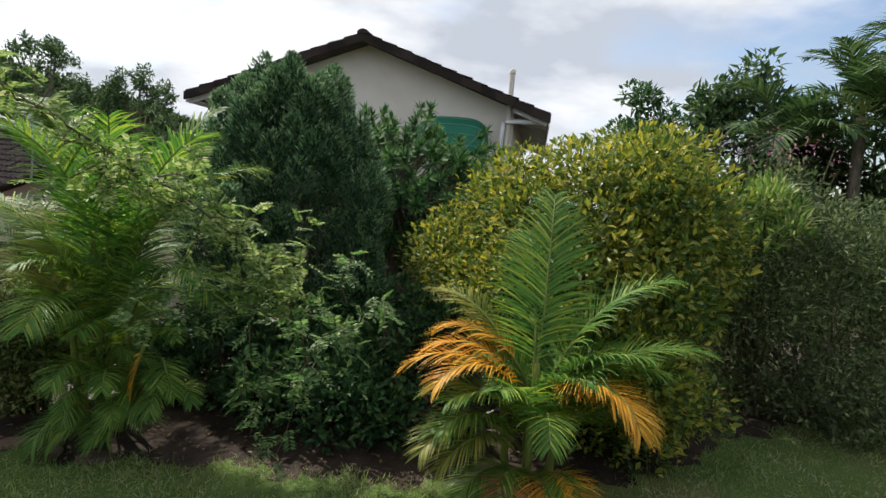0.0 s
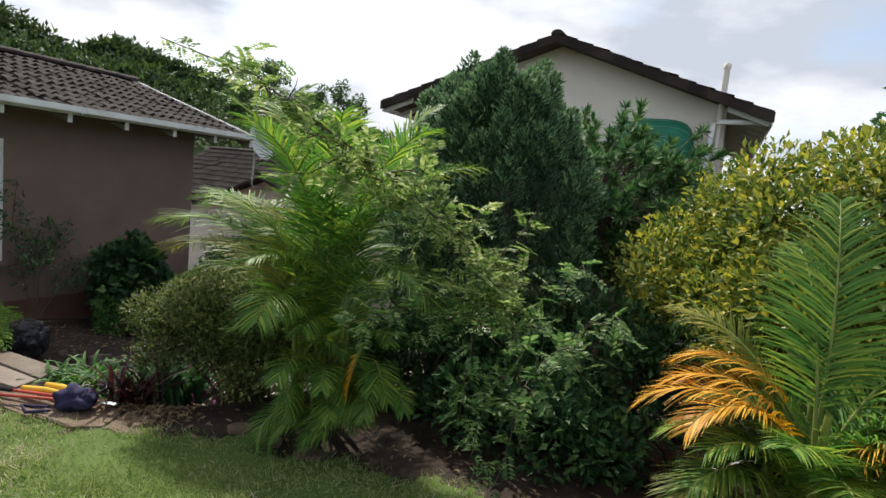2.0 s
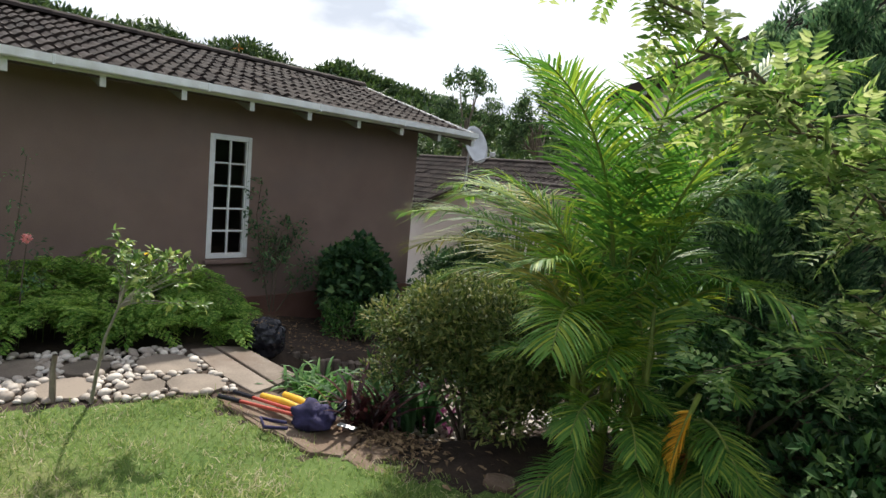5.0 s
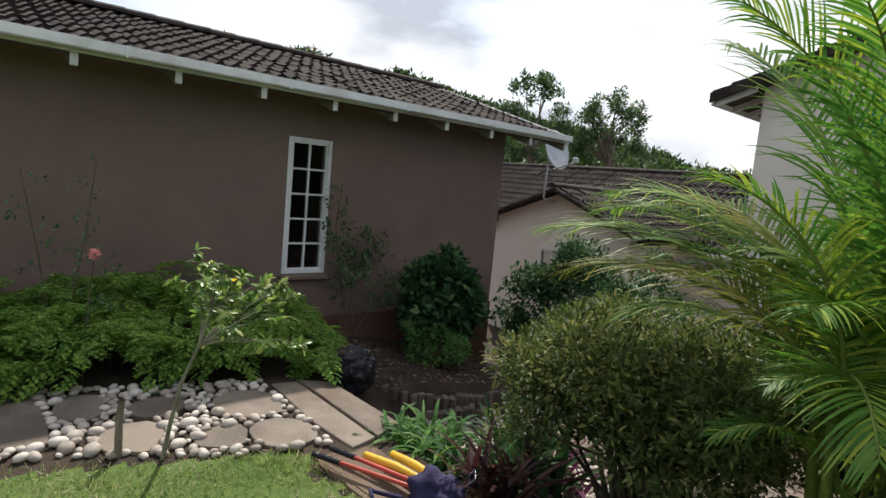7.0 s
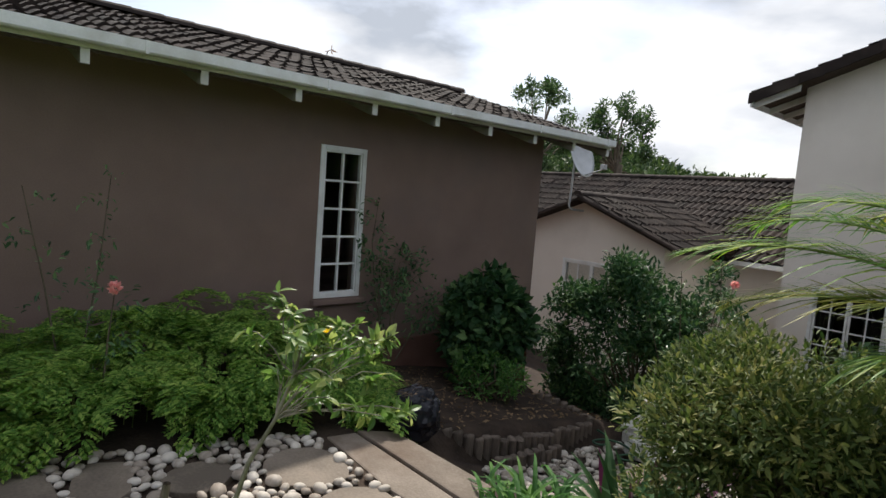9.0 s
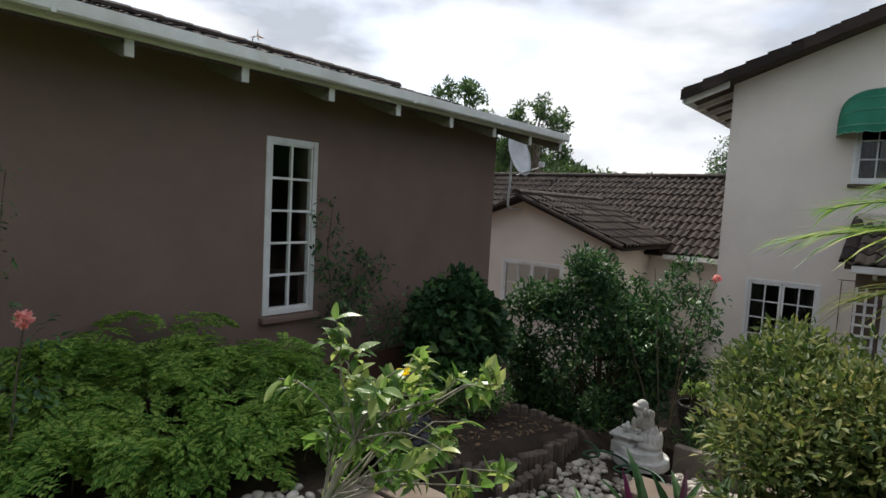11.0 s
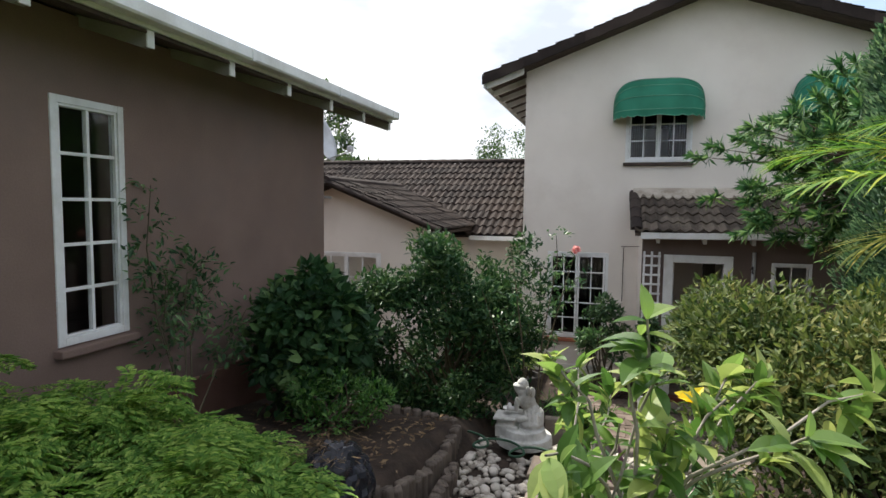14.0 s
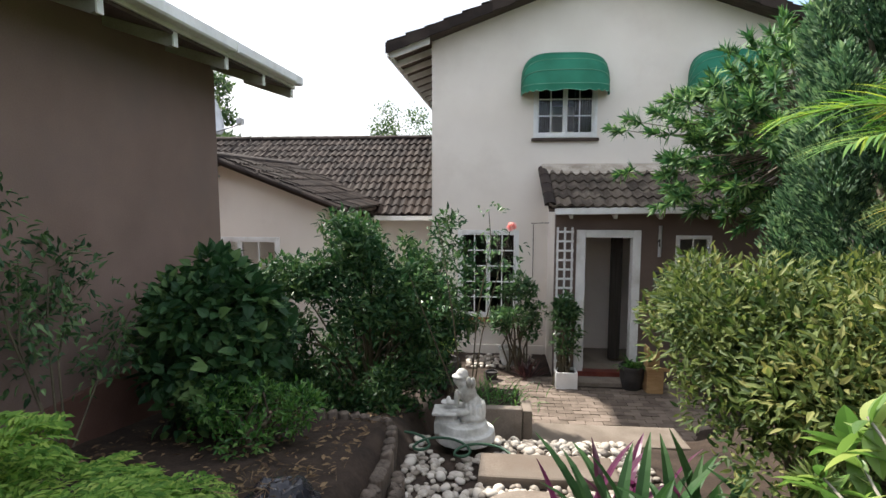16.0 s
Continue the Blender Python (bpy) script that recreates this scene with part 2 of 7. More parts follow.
L_FERN = leaf_mat("fern_leaf", [(0.1, (0.075, 0.165, 0.033)), (0.55, (0.190, 0.325, 0.070)), (1.0, (0.360, 0.470, 0.120))], 0.65, 0.40, 0.15)
L_GLOSSY = leaf_mat("glossy_leaf", [(0.1, (0.017, 0.052, 0.020)), (0.6, (0.042, 0.098, 0.035)), (1.0, (0.106, 0.178, 0.058))], 0.5, 0.18, 0.2)
L_ROSE = leaf_mat("rose_leaf", [(0.1, (0.027, 0.074, 0.030)), (0.6, (0.068, 0.142, 0.049)), (1.0, (0.176, 0.270, 0.113))], 0.4, 0.25)
L_ALLA = leaf_mat("allamanda_leaf", [(0.1, (0.075, 0.149, 0.036)), (0.6, (0.178, 0.270, 0.075)), (1.0, (0.437, 0.460, 0.167))], 0.35, 0.4)
L_LILY = leaf_mat("lily_leaf", [(0.1, (0.03, 0.10, 0.020)), (0.6, (0.075, 0.19, 0.038)), (1.0, (0.16, 0.28, 0.072))], 0.4, 0.35)
L_RED = leaf_mat("dark_red_leaf", [(0.1, (0.028, 0.012, 0.014)), (0.6, (0.07, 0.026, 0.028)), (1.0, (0.13, 0.06, 0.05))], 0.4, 0.2)
L_PURPLE = leaf_mat("purple_leaf", [(0.1, (0.05, 0.012, 0.035)), (0.6, (0.12, 0.03, 0.075)), (1.0, (0.10, 0.14, 0.06))], 0.4, 0.25)
L_GREY = leaf_mat("grey_green_leaf", [(0.1, (0.042, 0.070, 0.028)), (0.6, (0.115, 0.152, 0.062)), (1.0, (0.225, 0.270, 0.115))], 0.55, 0.22, 0.25)
L_TREE = leaf_mat("tree_leaf", [(0.1, (0.029, 0.065, 0.025)), (0.6, (0.072, 0.134, 0.043)), (1.0, (0.162, 0.234, 0.086))], 0.55, 0.2)
L_WOOD = leaf_mat("woodland_leaf", [(0.1, (0.022, 0.046, 0.016)), (0.6, (0.052, 0.092, 0.026)), (1.0, (0.115, 0.165, 0.045))], 0.6, 0.15)
L_GRASS = leaf_mat("grass_blade", [(0.05, (0.112, 0.181, 0.051)), (0.5, (0.213, 0.283, 0.088)), (0.82, (0.336, 0.352, 0.160)), (1.0, (0.515, 0.437, 0.355))], 0.6, 0.38, 0.2)
L_PINK = leaf_mat("pink_petal", [(0.1, (0.72, 0.30, 0.29)), (0.6, (0.80, 0.42, 0.40)), (1.0, (0.85, 0.55, 0.50))], 0.5, 0.3)
L_MAUVE = leaf_mat("mauve_petal", [(0.1, (0.34, 0.15, 0.24)), (1.0, (0.50, 0.28, 0.36))], 0.6, 0.3)
L_YFLOWER = leaf_mat("yellow_petal", [(0.1, (0.78, 0.56, 0.02)), (1.0, (0.85, 0.68, 0.05))], 0.5, 0.3)


# ---------- building blocks ----------
def fast_mesh(name, verts, faces, mats=(), mat_index=None, smooth=False):
    """A mesh from arrays: verts (n, 3) and faces (m, k), all with k corners."""
    me = bpy.data.meshes.new(name)
    verts, faces = np.asarray(verts, np.float32), np.asarray(faces, np.int32)
    m, k = faces.shape
    me.vertices.add(len(verts))
    me.vertices.foreach_set("co", verts.ravel())
    me.loops.add(m * k)
    me.loops.foreach_set("vertex_index", faces.ravel())
    me.polygons.add(m)
    me.polygons.foreach_set("loop_start", np.arange(0, m * k, k, dtype=np.int32))
    if mat_index is not None:
        me.polygons.foreach_set("material_index", np.asarray(mat_index, np.int32))
    me.polygons.foreach_set("use_smooth", np.full(m, smooth))
    for x in (mats if isinstance(mats, (list, tuple)) else [mats]):
        me.materials.append(x)
    me.update()
    me.validate()
    return me


def thing(name, label, category, at=(0, 0, 0), group="", kind=""):
    ob = new(name)
    ob.location = at
    ob.empty_display_size = 0.1
    return tagged(ob, label, category, group, kind)


def part(name, shape, material, parent, label=""):
    """Links a bmesh or a mesh, given in the world's coordinates, as one object under a thing or a part."""
    if isinstance(shape, bmesh.types.BMesh):
        me = bpy.data.meshes.new(name)
        shape.to_mesh(me)
        shape.free()
        if material:
            me.materials.append(material)
    else:
        me = shape
        if material and not me.materials:
            me.materials.append(material)
    ob = new(name, me)
    if parent is not None:
        ob.parent = parent
        ob.matrix_parent_inverse = Matrix.Translation(-parent.location)
    if label:
        ob["label"] = label
    return ob


def box_into(bm, x0, x1, y0, y1, z0, z1, bevel=0.0, m=None):
    r = bmesh.ops.create_cube(bm, size=1, matrix=Matrix.Translation(((x0 + x1) / 2, (y0 + y1) / 2, (z0 + z1) / 2)) @ Matrix.Diagonal((x1 - x0, y1 - y0, z1 - z0, 1)))
    vs = r["verts"]
    if m is not None:
        bmesh.ops.transform(bm, matrix=m, verts=vs)
    if bevel:
        es = list({e for v in vs for e in v.link_edges})
        bmesh.ops.bevel(bm, geom=es, offset=bevel, segments=2, affect="EDGES", profile=0.6)


def box(x0, x1, y0, y1, z0, z1, bevel=0.0, m=None):
    bm = bmesh.new()
    box_into(bm, x0, x1, y0, y1, z0, z1, bevel, m)
    return bm


def prism(profile, axis, a, b):
    """A closed outline swept along an axis from a to b; the outline's pairs fill the two other axes in order."""
    bm = bmesh.new()
    def place(p, v):
        if axis == "y":
            return (p[0], v, p[1])
        if axis == "x":
            return (v, p[0], p[1])
        return (p[0], p[1], v)
    A = [bm.verts.new(place(p, a)) for p in profile]
    B = [bm.verts.new(place(p, b)) for p in profile]
    n = len(profile)
    bm.faces.new(A)
    bm.faces.new(B[::-1])
    for i in range(n):
        bm.faces.new((A[i], B[i], B[(i + 1) % n], A[(i + 1) % n]))
    bmesh.ops.recalc_face_normals(bm, faces=bm.faces)
    return bm


def tube_arrays(points, radii, sides=6):
    """Vertices and quads of a tapered tube along points."""
    pts = np.asarray(points, float)
    n = len(pts)
    tang = np.gradient(pts, axis=0)
    tang /= np.linalg.norm(tang, axis=1)[:, None] + 1e-9
    ref = np.tile([0.31, 0.22, 0.92], (n, 1))
    ref[np.abs((ref * tang).sum(1)) > 0.95] = (1, 0, 0)
    u = np.cross(tang, ref)
    u /= np.linalg.norm(u, axis=1)[:, None] + 1e-9
    v = np.cross(tang, u)
    a = np.linspace(0, 2 * np.pi, sides, endpoint=False)
    ring = np.cos(a)[None, :, None] * u[:, None] + np.sin(a)[None, :, None] * v[:, None]
    V = (pts[:, None] + ring * np.asarray(radii, float)[:, None, None]).reshape(-1, 3)
    i, j = np.meshgrid(np.arange(n - 1), np.arange(sides), indexing="ij")
    j2 = (j + 1) % sides
    F = np.stack([i * sides + j, i * sides + j2, (i + 1) * sides + j2, (i + 1) * sides + j], -1).reshape(-1, 4)
    return V, F


def tubes(name, lines, material, sides=6):
    """One mesh of several tubes: lines are (points, radii)."""
    Vs, Fs, k = [], [], 0
    for pts, rad in lines:
        V, F = tube_arrays(pts, rad, sides)
        Vs.append(V)
        Fs.append(F + k)
        k += len(V)
    return fast_mesh(name, np.concatenate(Vs), np.concatenate(Fs), material, smooth=True)


def bent(p0, p1, sag=0.0, n=8, wob=0.0, rng=None):
    t = np.linspace(0, 1, n)[:, None]
    p0, p1 = np.asarray(p0, float), np.asarray(p1, float)
    P = p0 + (p1 - p0) * t
    P[:, 2] += sag * 4 * (t * (1 - t))[:, 0]
    if wob and rng is not None:
        P[1:-1] += rng.normal(0, wob, (n - 2, 3))
    return P


# leaf outlines: pairs of across and along, with a fold; each row is one leaf of length 1
def leaf_shape(width=0.3, fold=0.12, curl=-0.1, rows=(0.0, 0.3, 0.65, 1.0), widths=(0.12, 1.0, 0.75, 0.02)):
    V, F = [], []
    for t, w in zip(rows, widths):
        z = curl * t * t
        V += [(-w * width / 2, t, z + fold * w * width), (0, t, z), (w * width / 2, t, z + fold * w * width)]
    for r in range(len(rows) - 1):
        b = 3 * r
        F += [(b, b + 1, b + 4, b + 3), (b + 1, b + 2, b + 5, b + 4)]
    return np.array(V), np.array(F)


OVAL = leaf_shape(0.42, 0.25, -0.18)
LONG_OVAL = leaf_shape(0.40, 0.18, -0.30, (0.0, 0.12, 0.3, 0.5, 0.7, 0.88, 1.0), (0.10, 0.55, 0.92, 1.0, 0.82, 0.42, 0.02))
LANCE = leaf_shape(0.36, 0.16, -0.2)
BROAD = leaf_shape(0.72, 0.14, -0.22)
OVAL_LO = leaf_shape(0.5, 0.25, -0.1, (0.0, 0.5, 1.0), (0.1, 1.0, 0.03))
STRAP = leaf_shape(0.12, 0.3, -0.15, (0.0, 0.4, 1.0), (0.5, 1.0, 0.05))
DIAMOND = (np.array([(0, 0, 0), (0.21, 0.42, 0.06), (0, 1, -0.08), (-0.21, 0.42, 0.06)]), np.array([(0, 1, 2, 3)]))
NARROW = (np.array([(0, 0, 0), (0.11, 0.45, 0.05), (0, 1, 0.06), (-0.11, 0.45, 0.05)]), np.array([(0, 1, 2, 3)]))
BLADE = (np.array([(-0.05, 0, 0), (0.05, 0, 0), (0.01, 1, -0.12), (-0.01, 1, -0.12)]), np.array([(0, 1, 2, 3)]))
SPRIG = (np.array([(0, 0, 0), (0.16, 0.5, 0.08), (0, 1, 0.0), (-0.16, 0.5, 0.08)]), np.array([(0, 1, 2, 3)]))


def norm(a):
    return a / (np.linalg.norm(a, axis=-1, keepdims=True) + 1e-9)


def leaves(name, P, D, N, S, shape, material, widen=None):
    """One mesh of many leaves: roots P, directions D, upper sides N, lengths S."""
    tv, tf = shape
    D = norm(D)
    X = norm(np.cross(D, N))
    Z = np.cross(X, D)
    w = S if widen is None else S * widen
    V = P[:, None] + w[:, None, None] * tv[None, :, 0:1] * X[:, None] + S[:, None, None] * (tv[None, :, 1:2] * D[:, None] + tv[None, :, 2:3] * Z[:, None])
    k = len(tv)
    F = tf[None] + (np.arange(len(P)) * k)[:, None, None]
    return fast_mesh(name, V.reshape(-1, 3), F.reshape(-1, tf.shape[1]), material)


def sphere_dirs(n, rng):
    return norm(rng.normal(size=(n, 3)))


def crown_leaves(name, clumps, count, size, shape, material, rng, out=0.8, up=0.25, depth=0.35, low=-0.7, jitter=0.5):
    """Leaves over the outer layers of overlapping clumps (centre, radii), uneven and with gaps."""
    wts = np.array([max(c[1][0] * c[1][2], 1e-4) for c in clumps])
    per = rng.multinomial(count, wts / wts.sum())
    Ps, Ds, Ns = [], [], []
    for (c, r), n in zip(clumps, per):
        d = sphere_dirs(n, rng)
        d = d[d[:, 2] > low]
        rad = 1 - depth * rng.random(len(d)) ** 1.6
        rad *= 1 + 0.12 * np.sin(d[:, 0] * 7 + c[0] * 9) * np.cos(d[:, 1] * 6 + d[:, 2] * 5)
        Ps.append(np.asarray(c) + d * np.asarray(r) * rad[:, None])
        Ds.append(out * d + np.array([0, 0, up]) + rng.normal(0, jitter, (len(d), 3)))
        Ns.append(d * 0.6 + np.array([0, 0, 0.8]) + rng.normal(0, 0.35, (len(d), 3)))
    P, D, N = np.concatenate(Ps), np.concatenate(Ds), np.concatenate(Ns)
    S = size * rng.uniform(0.6, 1.25, len(P))
    return leaves(name, P, D, N, S, shape, material)


def scatter_clumps(c, r, n, size, rng, low=-0.6, fill=0.75):
    """Small clumps strewn over an ellipsoid, for an uneven outline."""
    out = []
    for d in sphere_dirs(n * 2, rng):
        if d[2] < low or len(out) >= n:
            continue
        k = fill * rng.uniform(0.75, 1.12)
        s = size * rng.uniform(0.65, 1.3)
        out.append((np.asarray(c) + d * np.asarray(r) * k, (s, s, s * rng.uniform(0.75, 1.1))))
    return out


def stems(base, tips, r0, r1, rng, sag=0.1, wob=0.03, n=7):
    return [(bent(base, t, sag * rng.uniform(-1, 1), n, wob, rng), np.linspace(r0, r1, n)) for t in tips]


# ---------- ground ----------
def lerp(v, rows):
    return np.interp(v, [r[0] for r in rows], [r[1] for r in rows])


def ground_z(x, y):
    x, y = np.asarray(x, float), np.asarray(y, float)
    up = 1.52 + 0.03 * np.clip(x - 4, 0, 6) + 0.1 * np.clip(-9.5 - y, 0, 3) * np.clip((x - 4) / 4, 0, 1)
    low = lerp(y, [(-8.35, 1.50), (-7.9, 1.27), (-7.3, 1.05), (-6.6, 0.90), (-5.9, 0.82), (-5.3, 0.70), (-4.75, 0.32), (-4.1, 0.24), (-4.02, -0.12), (0, -0.12)])
    bed = lerp(y, [(-8.3, 1.50), (-7.4, 1.28), (-5.7, 1.0), (-4.9, 0.72), (-3.6, 0.35), (-2.0, 0.0), (0, -0.12)])
    right = lerp(y, [(-8.2, 1.0), (-5.5, 0.95), (-3.4, 0.1), (-2.8, 0.0)])
    right = up * right + (1 - right) * -0.12
    w = np.clip((x - 1.86) / 0.16, 0, 1)
    z = bed * (1 - w) + low * w
    w = np.clip((x - np.interp(y, [-8.2, -7.2, -6.0], [3.6, 4.0, 4.7])) / 0.7, 0, 1)
    z = z * (1 - w) + right * w
    w = np.clip((-8.25 - y) / 0.15, 0, 1)
    return z * (1 - w) + up * w


def ground_mesh():
    xs = np.concatenate([[-400, -120, -40, -14, -6, -2], np.arange(-0.5, 12.6, 0.06), [14, 18, 30, 80, 200, 400]])
    ys = np.concatenate([[-400, -120, -50, -25, -16], np.arange(-13.0, 0.6, 0.06), [3, 8, 20, 60, 150, 400]])
    X, Y = np.meshgrid(xs, ys, indexing="ij")
    Z = ground_z(np.clip(X, -1, 12), np.clip(Y, -13, 0))
    near = (X > -1) & (X < 13) & (Y > -13.2) & (Y < 0.6)
    bump = np.array([noise.noise((a * 1.7, b * 1.7, 0.3)) + 0.6 * noise.noise((a * 6, b * 6, 3.3)) for a, b in zip(X.ravel(), Y.ravel())]).reshape(X.shape)
    Z = Z + near * 0.015 * bump - 0.01
    n, m = X.shape
    V = np.stack([X, Y, Z], -1).reshape(-1, 3)
    i, j = np.meshgrid(np.arange(n - 1), np.arange(m - 1), indexing="ij")
    F = np.stack([i * m + j, (i + 1) * m + j, (i + 1) * m + j + 1, i * m + j + 1], -1).reshape(-1, 4)
    C = V[F].mean(1)
    return fast_mesh("ground", V, F, [LAWN, SOIL], is_soil(C[:, 0], C[:, 1]).astype(int), smooth=True)


def bed_edge(x):
    """The line between lawn and planting bed: y at x."""
    return lerp(x, [(2.9, -8.98), (3.3, -8.86), (3.75, -8.80), (4.1, -8.69), (4.4, -8.58), (4.75, -8.34), (5.4, -8.22), (6.4, -8.06), (7.4, -7.95), (8.4, -7.82), (9.3, -7.3), (9.9, -6.5), (11, -5.6), (13, -5.0)])


def is_soil(x, y):
    x, y = np.asarray(x), np.asarray(y)
    edge = bed_edge(x) + 0.07 * np.sin(x * 9) + 0.05 * np.sin(x * 23)
    lawn = (y < edge) & (x > 2.55 + 0.36 * np.clip(y + 10.0, -3, 1.2))
    return ~lawn


tagged(new("ground", ground_mesh()), "lawn and dark garden soil sloping towards the houses", "ground", kind="structure")


# ---------- added unseen hedge that blocks low sky light ---
def unseen_hedge(pts, height):
    """An added, unseen tall hedge round the open sides of the garden, uneven on top; it cuts off low sky light."""
    pts = np.array(pts, float)
    cum = np.concatenate([[0], np.cumsum(np.linalg.norm(np.diff(pts, axis=0), axis=1))])
    n, prof = 120, [(-0.8, 0.0), (-0.9, 0.5), (-0.6, 0.9), (0.0, 1.0), (0.6, 0.9), (0.9, 0.5), (0.8, 0.0)]
    V = []
    for s in np.linspace(0, cum[-1], n):
        p = np.array([np.interp(s, cum, pts[:, 0]), np.interp(s, cum, pts[:, 1])])
        q = np.array([np.interp(s + 0.4, cum, pts[:, 0]), np.interp(s + 0.4, cum, pts[:, 1])]) - np.array([np.interp(s - 0.4, cum, pts[:, 0]), np.interp(s - 0.4, cum, pts[:, 1])])
        q /= np.linalg.norm(q) + 1e-9
        for k, (w, h) in enumerate(prof):
            b = 1 + 0.16 * noise.noise((s * 0.5, k * 1.3, 2.0)) + 0.10 * noise.noise((s * 1.7, k * 2.0, 5.0))
            V.append((p[0] - q[1] * w * b, p[1] + q[0] * w * b, 0.6 + height * h * b))
    F = [(i * 7 + j, (i + 1) * 7 + j, (i + 1) * 7 + j + 1, i * 7 + j + 1) for i in range(n - 1) for j in range(6)]
    e = thing("unseen_hedge", "unseen added hedge that keeps low sky light off walls and panes", "hedge", (pts[0][0], pts[0][1], 1.0), kind="structure")
    part("hedge", fast_mesh("hedge", V, F, HILL, smooth=True), None, e)


# out of view: added to darken the wall under the eave and the panes
unseen_hedge([(-4, -27), (6, -27), (17, -25), (20, -16), (20, -6), (19, -1)], 4.6)


# ---------- roof tiles ----------
def tile_mesh(name, w=0.31, l=0.37, thick=0.030, material=None, wave=0.044):
    """One double-roll roof tile: across x, downhill along -y, on z = 0."""
    n = 11
    xs = np.linspace(-w / 2, w / 2, n)
    zs = wave * (np.cos((xs / w + 0.5) * 4 * np.pi) * 0.5 + 0.5)
    V, F = [], []
    for y, dz in ((0.0, 0.0), (-l, thick)):
        for k in (0, 1):
            V += [(x, y, z + dz - (thick if k else 0)) for x, z in zip(xs, zs)]
    for i in range(n - 1):
        F += [(i, 2 * n + i, 2 * n + i + 1, i + 1), (n + i, n + i + 1, 3 * n + i + 1, 3 * n + i), (2 * n + i, 3 * n + i, 3 * n + i + 1, 2 * n + i + 1)]
    return fast_mesh(name, V, F, material, smooth=False)


TILE_ME = tile_mesh("tile", material=TILE)
# porch tiles: lichen, and a paler base with the porch's stronger light in it
TILE_LICHEN_LIT = tile_mesh("tile", material=mat("lichened_tile_lit", (0.052, 0.040, 0.032), (0.125, 0.100, 0.080), 4.0, 0.9, 0.6, 120, stain=(0.21, 0.175, 0.14), per="object"))


def lay_tiles(parent, origin, along, downhill, length, run, rng, first=0, limit=300, gauge=0.32, w=0.30, inside=None, lift=0.03, tile=None):
    """Courses of tiles over a slope. origin: the ridge's start; along: unit vector on the ridge; downhill: unit vector. Past the limit they are joined."""
    along, downhill = Vector(along).normalized(), Vector(downhill).normalized()
    nrm = along.cross(-downhill).normalized()
    if nrm.z < 0:
        nrm = -nrm
    base = Matrix((along, -downhill, nrm)).transposed().to_4x4()
    if base.determinant() < 0:
        base = Matrix((-along, -downhill, nrm)).transposed().to_4x4()
    rows, cols = int(run / gauge + 0.6), int(length / w + 0.5)
    made, rest = 0, []
    for r in range(rows - 1, -1, -1):
        for c in range(cols):
            p = Vector(origin) + along * (w * (c + 0.5)) + downhill * (gauge * r) + nrm * lift
            if inside and not inside(p):
                continue
            mtx = Matrix.Translation(p + Vector((rng.normal(0, 0.003), rng.normal(0, 0.003), rng.normal(0, 0.002)))) @ base @ pose(0, 0, 0, rng.normal(0, 0.5), rng.normal(0, 0.5), rng.normal(0, 0.5))
            if made < limit:
                ob = new("tile", tile or TILE_ME)
                ob.parent = parent
                ob.matrix_parent_inverse = parent_inverse(parent)
                ob.matrix_basis = mtx
                made += 1
            else:
                rest.append(np.array(mtx))
    if rest:
        V0 = np.array([v.co[:] for v in TILE_ME.vertices])
        F0 = np.array([p.vertices[:] for p in TILE_ME.polygons])
        M = np.array(rest)
        V = np.einsum("nij,vj->nvi", M[:, :3, :3], V0) + M[:, None, :3, 3]
        F = F0[None] + (np.arange(len(M)) * len(V0))[:, None, None]
        tagged(part("tiles", fast_mesh("tiles", V.reshape(-1, 3), F.reshape(-1, 4), TILE_J), None, parent), kind="stuff")


def parent_inverse(o):
    return Matrix.Translation(-o.location)


def ridge_caps(parent, a, b, rng, r=0.11, step=0.33):
    """Half-round caps along a ridge or verge."""
    a, b = Vector(a), Vector(b)
    d = (b - a).normalized()
    n = max(1, int((b - a).length / step))
    s = (b - a).length / n
    for i in range(n):
        p0, p1 = a + d * (s * i - 0.02), a + d * (s * (i + 1) + 0.015)
        side = d.cross(Vector((0, 0, 1))).normalized()
        up = side.cross(d).normalized()
        bm = bmesh.new()
        rings = []
        for q, k in ((p0, 1.0), (p1, 1.12)):
            ring = []
            for j in range(7):
                t = math.pi * j / 6
                ring.append(bm.verts.new(q + side * (r * k * math.cos(t)) + up * (r * 0.72 * k * math.sin(t) - 0.01)))
            rings.append(ring)
        for j in range(6):
            bm.faces.new((rings[0][j], rings[0][j + 1], rings[1][j + 1], rings[1][j]))
        bm.faces.new(rings[1])
        bm.faces.new(rings[0][::-1])
        part("ridge_tile", bm, TILE, parent)


def verge_tiles(parent, a, b, y0, y1, rng, step=0.345, h=0.17):
    """Stepped verge tiles down a gable, each lapping over the next with a hanging skirt; a, b: (x, z)."""
    a, b = np.array(a, float), np.array(b, float)
    d = (b - a) / np.linalg.norm(b - a)
    n = int(np.linalg.norm(b - a) / step + 0.5)
    s = np.linalg.norm(b - a) / n
    for k in range(n):
        p0, p1 = a + d * (s * k), a + d * (s * (k + 1) + 0.04)
        lift = 0.035 + rng.normal(0, 0.004)
        top = [(p0[0], p0[1]), (p1[0], p1[1] + lift)]
        outline = [top[0], top[1], (p1[0], p1[1] + lift - h), (p0[0], p0[1] - h + 0.02)]
        bm = prism(outline, "y", y0 + rng.normal(0, 0.003), y0 + 0.035)
        bm2 = prism([top[0], top[1], (p1[0], p1[1] + lift - 0.04), (p0[0], p0[1] - 0.03)], "y", y0 + 0.036, y1)
        tmp = bpy.data.meshes.new("verge_tile")
        bm2.to_mesh(tmp)
        bm2.free()
        bm.from_mesh(tmp)
        bpy.data.meshes.remove(tmp)
        part("verge_tile", bm, TILE, parent)


